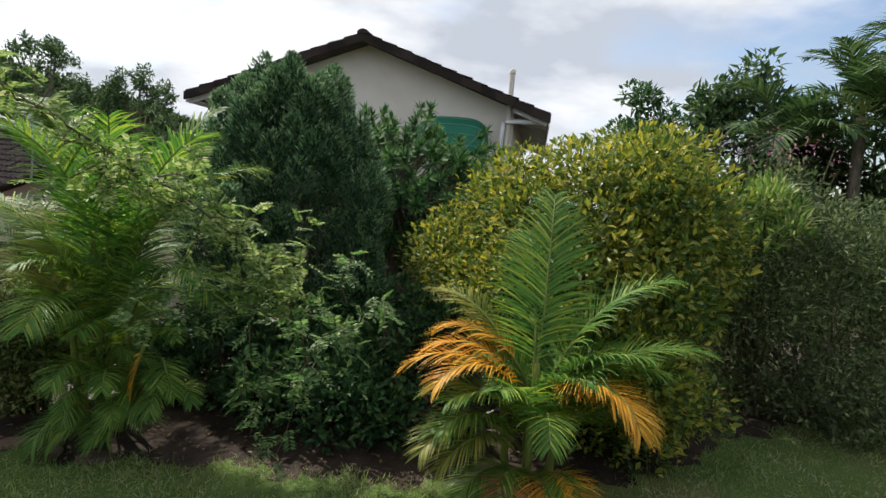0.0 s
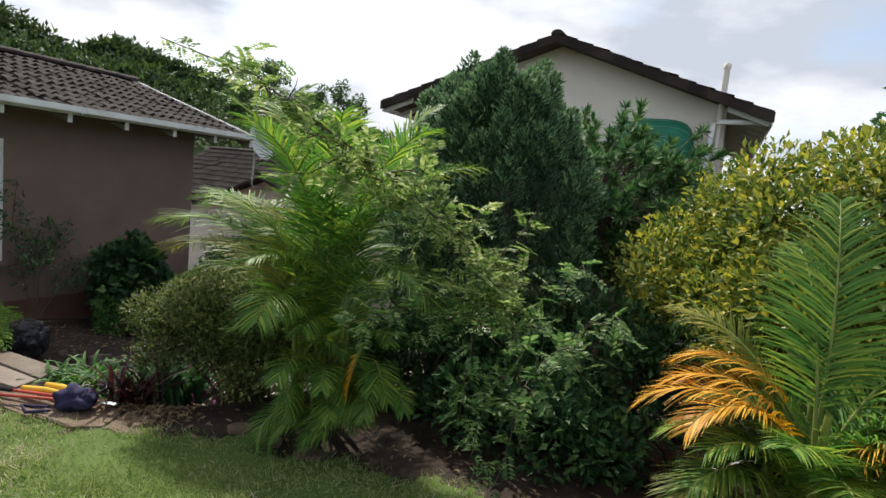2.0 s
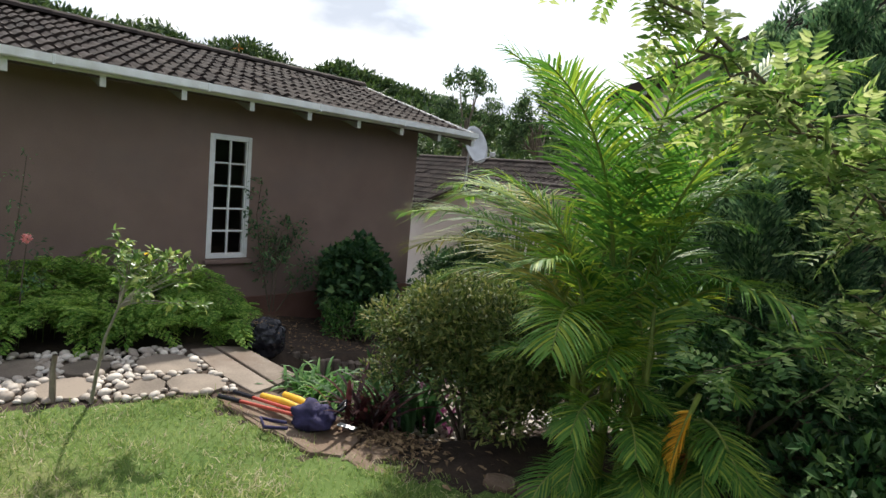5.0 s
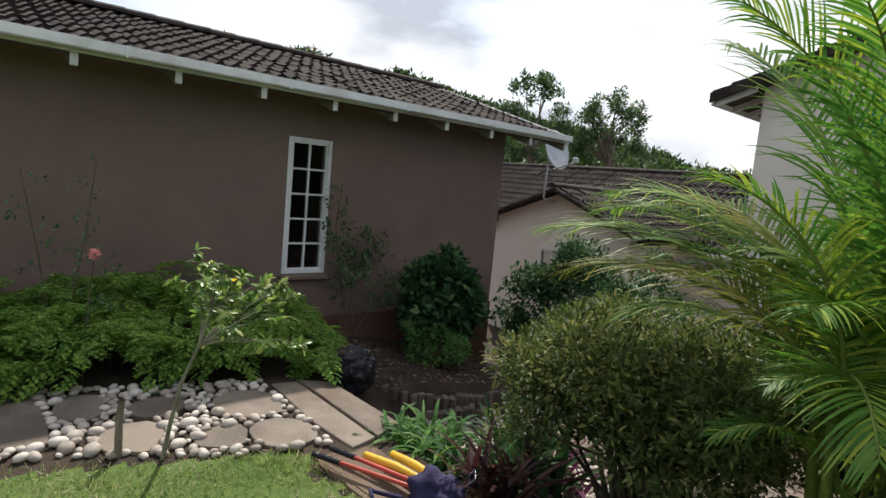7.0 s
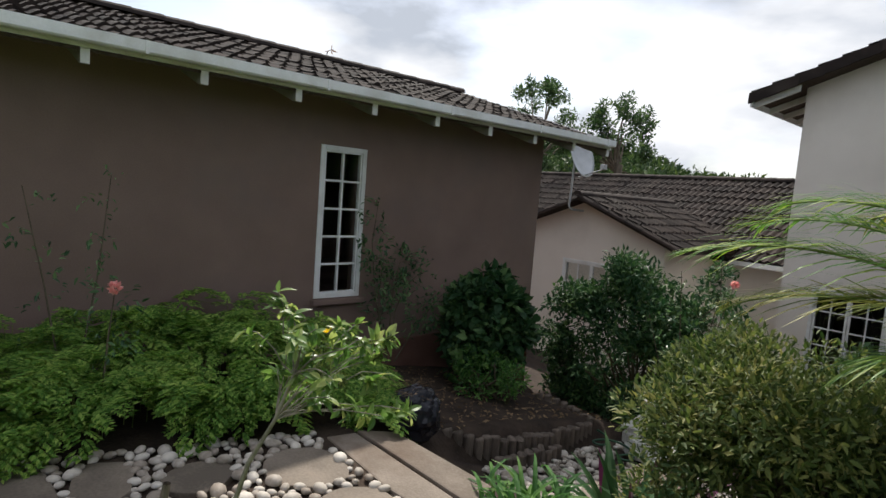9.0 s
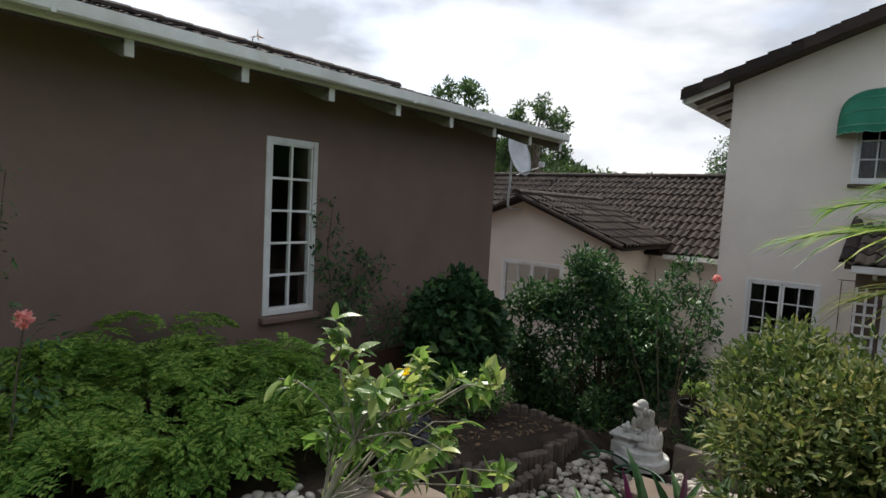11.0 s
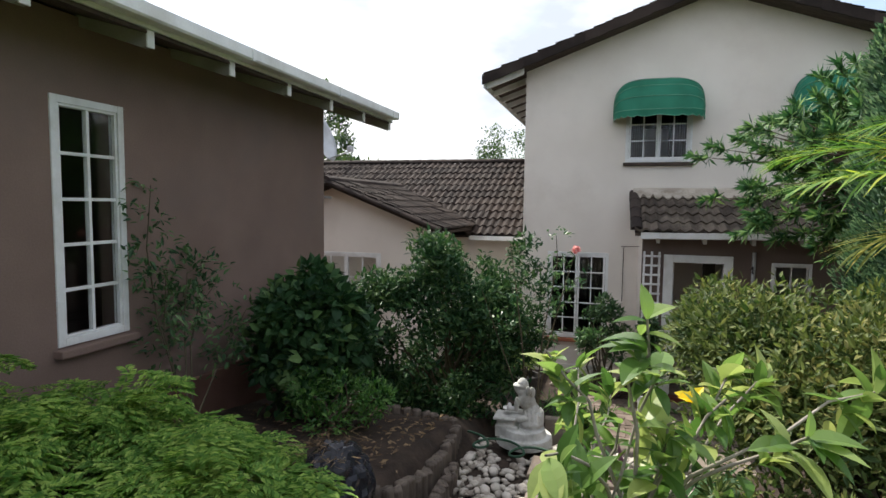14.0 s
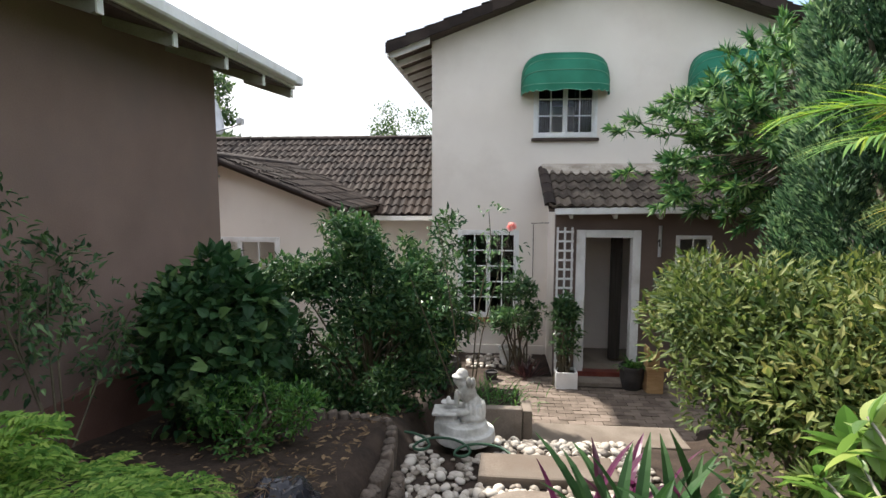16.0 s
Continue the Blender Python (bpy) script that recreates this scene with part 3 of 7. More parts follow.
# ---------- windows ----------
def window(name, label, m, w, h, casements=2, cols=2, rows=3, frame_w=0.05, bar=0.022, curtain=False, sill=TERRA, deep=0.30, sill_h=0.05):
    """A painted casement window in its own frame: x across from 0 to w, y outwards, z from 0 to h; m places it on the wall's outer face."""
    e = thing(name, label, "window", m.translation, kind="structure")

    def put(nm, bm, material, parent=e, lab=""):
        bmesh.ops.transform(bm, matrix=m, verts=bm.verts)
        bmesh.ops.recalc_face_normals(bm, faces=bm.faces)
        return part(nm, bm, material, parent, lab)
    y0, y1 = -0.07, 0.012
    bm = bmesh.new()
    for a in ((0, frame_w, 0, h), (w - frame_w, w, 0, h), (frame_w, w - frame_w, 0, frame_w), (frame_w, w - frame_w, h - frame_w, h)):
        box_into(bm, a[0], a[1], y0, y1, a[2], a[3], 0.004)
    put("window_frame", bm, WHITE)
    iw = (w - 2 * frame_w) / casements
    for k in range(casements):
        xa, xb = frame_w + k * iw + 0.003, frame_w + (k + 1) * iw - 0.003
        sw = 0.034 if casements > 1 else 0.016
        bm = bmesh.new()
        for a in ((xa, xa + sw, frame_w, h - frame_w), (xb - sw, xb, frame_w, h - frame_w), (xa + sw, xb - sw, frame_w, frame_w + sw), (xa + sw, xb - sw, h - frame_w - sw, h - frame_w)):
            box_into(bm, a[0], a[1], -0.05, 0.002, a[2], a[3], 0.003)
        cas = put("casement", bm, WHITE)
        ax, bx, az, bz = xa + sw, xb - sw, frame_w + sw, h - frame_w - sw
        for c in range(1, cols):
            x = ax + (bx - ax) * c / cols
            put("glazing_bar", box(x - bar / 2, x + bar / 2, -0.04, -0.004, az, bz, 0.002), WHITE, cas)
        for r in range(1, rows):
            z = az + (bz - az) * r / rows
            put("glazing_bar", box(ax, bx, -0.038, -0.006, z - bar / 2, z + bar / 2, 0.002), WHITE, cas)
        for c in range(cols):
            for r in range(rows):
                x0, x1 = ax + (bx - ax) * c / cols, ax + (bx - ax) * (c + 1) / cols
                z0, z1 = az + (bz - az) * r / rows, az + (bz - az) * (r + 1) / rows
                p = put("pane", box(x0 + 0.004, x1 - 0.004, -0.026, -0.021, z0 + 0.004, z1 - 0.004), GLASS, cas)
                p.visible_shadow = False
    if sill:
        put("window_sill", box(-0.03, w + 0.03, -0.05, 0.07, -sill_h - 0.01, -0.01, 0.01), sill, e, "painted masonry sill")
    if curtain:
        bm = bmesh.new()
        n = 40
        for (a, b) in ((0.03, w * 0.30), (w * 0.66, w - 0.03)):
            top, bot = [], []
            for i in range(n + 1):
                x = a + (b - a) * i / n
                y = -0.17 + 0.02 * math.sin(i * 1.3)
                top.append(bm.verts.new((x, y, h - 0.02)))
                bot.append(bm.verts.new((x, y, 0.02)))
            for i in range(n):
                bm.faces.new((top[i], top[i + 1], bot[i + 1], bot[i]))
        put("curtain", bm, ROOM_DARK, e, "drawn-back curtain, the room's dimness put into its colour")
    return e


def wall_with_holes(name, label, plane, at, a0, a1, z0, z1, thick, holes, material, top=None):
    """A wall slab in the plane x = at or y = at, its outer face there, its body going inwards (thick, signed). holes: (a0, a1, z0, z1). top: outline points above z1."""
    cuts_a = sorted({a0, a1, *[h[0] for h in holes], *[h[1] for h in holes]})
    cuts_z = sorted({z0, z1, *[h[2] for h in holes], *[h[3] for h in holes]})
    bm = bmesh.new()
    for i in range(len(cuts_a) - 1):
        for j in range(len(cuts_z) - 1):
            ca, cz = (cuts_a[i] + cuts_a[i + 1]) / 2, (cuts_z[j] + cuts_z[j + 1]) / 2
            if any(h[0] < ca < h[1] and h[2] < cz < h[3] for h in holes):
                continue
            quad = [(cuts_a[i], cuts_z[j]), (cuts_a[i + 1], cuts_z[j]), (cuts_a[i + 1], cuts_z[j + 1]), (cuts_a[i], cuts_z[j + 1])]
            bm.faces.new([bm.verts.new((at, a, z) if plane == "x" else (a, at, z)) for a, z in quad])
    if top:
        bm.faces.new([bm.verts.new((at, a, z) if plane == "x" else (a, at, z)) for a, z in top])
    bmesh.ops.remove_doubles(bm, verts=bm.verts, dist=1e-4)
    r = bmesh.ops.extrude_face_region(bm, geom=list(bm.faces))
    vec = Vector((thick, 0, 0)) if plane == "x" else Vector((0, thick, 0))
    bmesh.ops.translate(bm, vec=vec, verts=[v for v in r["geom"] if isinstance(v, bmesh.types.BMVert)])
    bmesh.ops.recalc_face_normals(bm, faces=bm.faces)
    return bm


def gutter(parent, a, b, material=WHITE, h=0.12, w=0.12):
    """A square gutter with a rolled lip along a line that lies level; it opens upwards."""
    a, b = Vector(a), Vector(b)
    d = (b - a).normalized()
    side = d.cross(Vector((0, 0, 1))).normalized()
    prof = [(0, h), (0, 0.012), (0.012, 0), (w - 0.012, 0), (w, 0.012), (w, h), (w - 0.012, h + 0.004), (w - 0.012, 0.018), (0.012, 0.014), (0.010, h)]
    bm = bmesh.new()
    A = [bm.verts.new(a + side * (w / 2 - p[0]) + Vector((0, 0, p[1]))) for p in prof]
    B = [bm.verts.new(b + side * (w / 2 - p[0]) + Vector((0, 0, p[1]))) for p in prof]
    n = len(prof)
    for i in range(n):
        bm.faces.new((A[i], A[(i + 1) % n], B[(i + 1) % n], B[i]))
    bm.faces.new(A[::-1])
    bm.faces.new(B)
    bmesh.ops.recalc_face_normals(bm, faces=bm.faces)
    return part("gutter", bm, material, parent, "white square gutter")


# ---------- brown single-storey house ----------
rs = np.random.default_rng(11)
brown = thing("brown_house", "brown plastered single-storey house with tiled roof and white gutter", "house", (-3, -10, 1.3))
BW = (-7.70, -7.19, 1.95, 3.42)
Y_A, Y_B = -19.0, -4.47
part("wall", wall_with_holes("w", "", "x", 0.0, Y_A, Y_B, 0.0, 3.90, -0.22, [BW], BROWN), BROWN, brown)
part("wall", wall_with_holes("w", "", "y", Y_B, -4.4, -0.22, -0.3, 3.94, -0.22, [], BROWN, [(-4.4, 3.94), (-0.22, 3.94), (-2.55, 4.60)]), BROWN, brown)
part("wall", box(-4.62, -4.4, Y_A, Y_B, -0.3, 4.02), BROWN, brown)
part("wall", box(-4.4, -0.22, Y_A, Y_A + 0.22, 0, 4.02), BROWN, brown)
part("floor", box(-4.4, -0.22, Y_A + 0.22, Y_B - 0.22, 1.6, 1.7), CONCRETE, brown)
part("plinth", box(0.0, 0.035, Y_A, Y_B, 0.6, 1.45, 0.01), PLINTH, brown, "red-brown painted plinth")
RX, RZ, EX, EZ, RY_B = -2.55, 4.79, 0.50, 3.90, -3.74
part("roof_deck", prism([(RX, RZ - 0.11), (EX, EZ - 0.11), (EX, EZ - 0.13), (RX, RZ - 0.15)], "y", Y_A - 0.3, RY_B), TIMBER, brown)
part("roof_deck", prism([(RX, RZ - 0.03), (RX * 2 - EX, EZ - 0.03), (RX * 2 - EX, EZ - 0.07), (RX, RZ - 0.15)], "y", Y_A - 0.3, RY_B), TILE, brown)
for k in range(18):
    y = -5.24 - 0.74 * (k - 2)
    sl = (RZ - EZ) / (EX - RX)
    part("rafter", prism([(EX - 0.012, EZ - 0.10), (EX - 0.012, EZ - 0.195), (EX - 0.04, EZ - 0.205), (-0.02, EZ - 0.20 + sl * 0.52), (-0.02, EZ - 0.10 + sl * 0.52)], "y", y - 0.025, y + 0.025), RAFTER, brown, "grey rafter tail")
    part("rafter_end", box(EX - 0.011, EX + 0.002, y - 0.027, y + 0.027, EZ - 0.205, EZ - 0.092, 0.003), WHITE, brown, "white-painted rafter end")
part("fascia", box(EX, EX + 0.022, Y_A, RY_B, EZ - 0.108, EZ - 0.03, 0.004), WHITE, brown)
gutter(brown, (EX + 0.074, Y_A, EZ - 0.088), (EX + 0.074, RY_B - 0.03, EZ - 0.088), h=0.082, w=0.10)
for k in range(7):
    y = -3.95 - 1.35 * k
    part("gutter_strap", box(EX + 0.02, EX + 0.13, y - 0.012, y + 0.012, EZ - 0.094, EZ - 0.004, 0.003), WHITE, brown)
part("bargeboard", prism([(RX, RZ - 0.0), (EX + 0.02, EZ - 0.0), (EX + 0.02, EZ - 0.12), (RX, RZ - 0.14)], "y", RY_B - 0.002, RY_B + 0.022), WHITE, brown)
window("window_1", "tall white multi-pane window in the brown wall", Matrix.Translation((0.0, BW[0], BW[2])) @ pose(0, 0, 0, 0, 0, 90) @ Matrix.Diagonal((1, -1, 1, 1)), BW[1] - BW[0], BW[3] - BW[2], 1, 2, 5, 0.045, 0.02, sill=BROWN)

# ---------- cream two-storey house ----------
cream = thing("cream_house", "cream plastered two-storey gabled house with dark roof tiles", "house", (4.6, 4, -0.1))
HX0, HX1, PX, PZ = 1.57, 7.60, 4.585, 6.30
EZC = 4.98
UW1 = (3.27, 4.31, 3.57, 4.55)
UW2 = (5.92, 6.96, 3.57, 4.55)
LW = (2.02, 3.06, 0.50, 2.02)
sl = (PZ - EZC) / (PX - 0.91)
zc = EZC + sl * (HX0 - 0.91) - 0.06
part("wall", wall_with_holes("w", "", "y", 0.0, HX0, HX1, -0.3, zc, 0.24, [UW1, UW2, LW], CREAM, [(HX0, zc), (HX1, zc), (PX, PZ - 0.06)]), CREAM, cream)
part("wall", box(HX0, HX0 + 0.24, 0.24, 8.0, -0.3, zc), CREAM, cream)
part("wall", box(HX1 - 0.24, HX1, 0.24, 8.0, -0.3, zc), CREAM, cream)
part("wall", box(HX0 + 0.24, HX1 - 0.24, 7.76, 8.0, -0.3, zc), CREAM, cream)
# floors and ceiling coloured dark to stand in for the dim interior
part("floor", box(HX0 + 0.24, HX1 - 0.24, 0.24, 7.76, 2.55, 2.75), ROOM_DARK, cream)
part("ceiling_board", box(HX0 + 0.24, HX1 - 0.24, 0.24, 7.76, zc - 0.05, zc), ROOM_DARK, cream)
part("floor", box(HX0 + 0.24, HX1 - 0.24, 0.24, 7.76, -0.15, -0.02), ROOM_DARK, cream)
part("plinth", box(HX0, 3.50, -0.035, 0.0, -0.3, 0.02, 0.008), CREAM, cream)
for sgn, xe in ((-1, 0.91), (1, 8.26)):
    part("roof_deck", prism([(PX, PZ), (xe, EZC), (xe, EZC - 0.05), (PX, PZ - 0.06)], "y", -0.40, 8.3), TIMBER, cream)
    for k in range(12):
        y = -0.30 + 0.68 * k
        xi = HX0 if sgn < 0 else HX1
        part("rafter", prism([(xe - sgn * 0.02, EZC - 0.05), (xe - sgn * 0.02, EZC - 0.15), (xi, EZC - 0.15 + sl * 0.62), (xi, EZC - 0.05 + sl * 0.62)], "y", y - 0.025, y + 0.025), WHITE, cream)
    part("fascia", box(min(xe, xe + sgn * 0.025), max(xe, xe + sgn * 0.025), -0.40, 8.3, EZC - 0.14, EZC + 0.0, 0.004), WHITE, cream)
M_F = lambda a: Matrix.Translation((a[0], 0.0, a[2])) @ Matrix.Diagonal((1, -1, 1, 1))
window("window_2", "white cottage-pane casement window under a green awning", M_F(UW1), 1.04, 0.98, 2, 2, 3, 0.05, 0.02, True, TIMBER)
window("window_3", "white cottage-pane casement window half behind branches", M_F(UW2), 1.04, 0.98, 2, 2, 3, 0.05, 0.02, True, TIMBER)
window("window_4", "tall white cottage-pane casement window with terracotta sill", M_F(LW), 1.04, 1.52, 2, 2, 5, 0.05, 0.02, True, TERRA, sill_h=0.06)


def awning(x0, x1, z_low, z_top, proj, label):
    """A dutch-hood awning of canvas over hoops, with a scalloped valance."""
    e = thing("awning", label, "awning", ((x0 + x1) / 2, 0, z_low), group="awnings over the upper windows")
    xc, hw = (x0 + x1) / 2, (x1 - x0) / 2
    n, hoops = 24, 5

    def hoop(k, j, grow=0.0):
        a = math.radians(2 + 84 * k / (hoops - 1))
        t = math.pi * j / n
        cx, sx = math.cos(t), math.sin(t)
        px = math.copysign(abs(cx) ** 0.55, cx) * (hw + grow)
        r = sx ** 0.55
        return Vector((xc - px, -0.012 - (proj + grow) * r * math.cos(a), z_low + (z_top - z_low + grow) * r * math.sin(a)))
    bm = bmesh.new()
    rows = [[bm.verts.new(hoop(k, j)) for j in range(n + 1)] for k in range(hoops)]
    for k in range(hoops - 1):
        for j in range(n):
            bm.faces.new((rows[k][j], rows[k][j + 1], rows[k + 1][j + 1], rows[k + 1][j]))
    bmesh.ops.recalc_face_normals(bm, faces=bm.faces)
    for f in bm.faces:
        f.smooth = True
    cv = part("canopy", bm, CANVAS, e)
    for k in range(hoops - 1):
        pts = [hoop(k, j, 0.004) for j in range(n + 1)]
        part("piping", tubes("piping", [(pts, [0.005] * len(pts))], CANVAS_W, 5), None, cv, "pale sewn piping")
    bm = bmesh.new()
    m = 96
    top, bot = [], []
    for i in range(m + 1):
        j = n * i / m
        p = hoop(0, j, 0.003)
        top.append(bm.verts.new(p))
        bot.append(bm.verts.new(p - Vector((0, 0, 0.085 + 0.028 * abs(math.sin(i * math.pi / 8))))))
    for i in range(m):
        bm.faces.new((top[i], top[i + 1], bot[i + 1], bot[i]))
    part("valance", bm, CANVAS, e, "scalloped green valance")
    pts = [v + Vector((0, -0.004, -0.085 - 0.028 * abs(math.sin(i * math.pi / 8)))) for i, v in ((i, hoop(0, n * i / m, 0.003)) for i in range(m + 1))]
    part("piping", tubes("piping", [(pts, [0.006] * len(pts))], CANVAS_W, 4), None, e, "pale scalloped edge")
    return e


awning(3.06, 4.46, 4.34, 4.94, 0.52, "faded green canvas awning with scalloped edge and worn top")
awning(5.72, 7.14, 4.34, 4.94, 0.52, "green canvas awning with pale piping, partly hidden by branches")

# pipes at the right-hand corner
pipes = thing("downpipe", "cream vent pipe and white gutter elbow at the roof corner", "pipe", (7.5, -0.1, 2))
part("vent_pipe", tubes("vent_pipe", [([(7.50, -0.13, -0.1), (7.50, -0.13, 5.82)], [0.05, 0.05])], CREAM, 12), None, pipes)
part("vent_cap", tubes("vent_cap", [([(7.50, -0.13, 5.80), (7.50, -0.13, 5.86), (7.50, -0.13, 5.90)], [0.062, 0.062, 0.02])], CREAM, 12), None, pipes)
part("gutter_elbow", tubes("gutter_elbow", [([(8.25, -0.15, 4.92), (7.50, -0.20, 4.90), (7.42, -0.20, 4.86), (7.40, -0.2, 4.6), (7.30, -0.16, -0.1)], [0.045] * 5)], WHITE, 10), None, pipes)

# porch
porch = thing("porch", "tiled lean-to porch with dark brown wall and white gutter", "porch", (5, -0.7, -0.1))
DY, PXL, PXR = -1.31, 3.52, 7.2
DOOR = (3.84, 4.76, 0.0, 2.13)
PW = (5.25, 5.75, 1.20, 2.06)
part("wall", wall_with_holes("w", "", "y", DY, PXL + 0.02, PXR, -0.3, 2.44, 0.16, [DOOR, PW], PORCH), PORCH, porch)
part("wall", box(PXL + 0.02, PXL + 0.18, DY + 0.16, 0.0, -0.3, 2.44), CREAM, porch)
part("wall", box(PXR - 0.16, PXR, DY + 0.16, 0.0, -0.3, 2.44), PORCH, porch)
part("roof_deck", prism([(0.0, 3.02), (-1.50, 2.44), (-1.50, 2.40), (0.0, 2.96)], "x", PXL - 0.1, PXR + 0.2), TIMBER, porch)
gutter(porch, (PXL - 0.02, -1.55, 2.36), (PXR + 0.2, -1.55, 2.42), h=0.09, w=0.09)
for k in range(6):
    x = PXL + 0.22 + 0.62 * k
    part("rafter", prism([(-1.49, 2.40), (-1.49, 2.31), (-1.46, 2.30), (DY, 2.34), (DY, 2.46)], "x", x - 0.022, x + 0.022), WHITE, porch)
part("flashing", prism([(-0.004, 3.14), (-0.03, 3.14), (-0.34, 2.975), (-0.34, 2.94), (-0.004, 3.03)], "x", PXL - 0.1, PXR + 0.2), MORTAR, porch, "pale mortar flashing")
window("window_5", "small white cottage-pane window in the porch wall", Matrix.Translation((PW[0], DY, PW[2])) @ Matrix.Diagonal((1, -1, 1, 1)), 0.50, 0.86, 1, 2, 3, 0.04, 0.02, sill=TIMBER)
door = thing("door_1", "white-framed front door standing open onto a dim hallway", "door", (4.3, DY, 0), kind="structure")
bm = bmesh.new()
for a in ((3.84, 3.97, 0.0, 2.13), (4.64, 4.76, 0.0, 2.13), (3.97, 4.64, 2.02, 2.13)):
    box_into(bm, a[0], a[1], DY - 0.03, DY + 0.13, a[2], a[3], 0.008)
part("door_frame", bm, WHITE, door)
leaf = part("door_leaf", box(3.955, 4.0, DY + 0.12, DY + 0.95, 0.02, 2.0, 0.005), WHITE, door, "white door leaf swung inwards")
part("door_handle", tubes("door_handle", [([(4.0, DY + 0.85, 1.02), (4.05, DY + 0.85, 1.02), (4.05, DY + 0.74, 1.02)], [0.011, 0.011, 0.009])], METAL, 8), None, leaf)
part("threshold", box(3.9, 4.70, DY - 0.06, DY + 0.1, -0.12, 0.02, 0.008), mat("red_polish", (0.13, 0.03, 0.022), (0.19, 0.05, 0.036), 6, 0.5, 0.1), door, "red polished threshold")
part("hall_floor", box(3.70, 5.2, DY + 0.16, 0.24, -0.14, -0.005), CONCRETE, porch)
part("hall_curtain", box(4.44, 4.62, DY + 0.5, DY + 0.54, 0.05, 2.0, 0.015), ROOM_DARK, porch)
step = tagged(new("doorstep"), "worn concrete doorstep below the open front door", "step")
step.location = (4.3, -1.5, -0.12)
part("slab", box(3.72, 5.0, -1.66, DY - 0.06, -0.14, -0.045, 0.012), CONCRETE, step)
lat = thing("lattice", "white-painted wooden lattice panel beside the door", "lattice", (3.67, DY - 0.05, 0))
for x in (3.55, 3.655, 3.76):
    part("slat", box(x, x + 0.03, DY - 0.055, DY - 0.04, -0.05, 2.17), WHITE, lat)
for k in range(16):
    z = 0.02 + 0.138 * k
    part("slat", box(3.545, 3.795, DY - 0.071, DY - 0.056, z, z + 0.03), WHITE, lat)
lamp = thing("wall_lantern", "dark metal wall lantern beside the front door", "lamp", (5.0, DY, 1.7))
part("bracket", tubes("bracket", [([(5.0, DY, 1.95), (5.0, DY - 0.08, 2.0), (5.0, DY - 0.09, 1.9)], [0.012] * 3)], CLAY_D), None, lamp)
part("lantern_body", box(4.94, 5.06, DY - 0.15, DY - 0.03, 1.32, 1.55, 0.02), CLAY_D, lamp)
part("lantern_pipe", tubes("lantern_pipe", [([(5.02, DY - 0.03, 1.75), (5.02, DY - 0.03, 2.2)], [0.025, 0.025])], METAL, 8), None, lamp)

# ---------- far cream wing on the left ----------
wing = thing("cream_wing", "low cream house wing with gable and brown tiled roof", "house", (-3, 3, -0.1))
FZ, FR, FY, RYF = 2.22, 3.86, 0.9, 4.0
GY, GX, GZ, GH = -1.2, -1.72, 3.13, 2.1
GS = 0.385
part("wall", box(-9, HX0 - 0.002, 1.2, 1.4, -0.3, 2.3), CREAM, wing)
part("wall", wall_with_holes("w", "", "y", GY + 0.3, GX - GH + 0.4, GX + GH - 0.4, -0.3, GZ - GS * (GH - 0.4), 0.2, [(-2.15, -0.80, 1.05, 1.95)], CREAM, [(GX - GH + 0.4, GZ - GS * (GH - 0.4)), (GX + GH - 0.4, GZ - GS * (GH - 0.4)), (GX, GZ - 0.03)]), CREAM, wing)
part("wall", box(GX + GH - 0.6, GX + GH - 0.4, GY + 0.5, 1.2, -0.3, 2.3), CREAM, wing)
part("roof_deck", prism([(FY, FZ), (RYF, FR), (RYF, FR - 0.06), (FY, FZ - 0.05)], "x", -9.0, HX0 - 0.004), TILE, wing)
part("roof_deck", prism([(7.1, FZ), (RYF, FR), (RYF, FR - 0.06), (7.1, FZ - 0.05)], "x", -9.0, HX0 - 0.004), TILE, wing)
part("wall", box(-9, HX0 - 0.002, 6.6, 6.8, -0.3, 2.3), CREAM, wing)
for sgn in (-1, 1):
    part("roof_deck", prism([(GX, GZ + 0.05), (GX + sgn * GH, GZ + 0.05 - GS * GH), (GX + sgn * GH, GZ - GS * GH), (GX, GZ)], "y", GY, 2.6), TILE, wing)
gutter(wing, (GX + GH, FY - 0.05, FZ - 0.10), (HX0 - 0.01, FY - 0.05, FZ - 0.10), h=0.09, w=0.10)
window("window_6", "white casement window in the cream gable wall", Matrix.Translation((-2.15, GY + 0.3, 1.05)) @ Matrix.Diagonal((1, -1, 1, 1)), 1.35, 0.90, 2, 2, 2, 0.05, 0.02, sill=CREAM)


# ---------- plants ----------
def plant(name, label, category, x, y, group=""):
    return thing(name, label, category, (x, y, float(ground_z(x, y))), group)


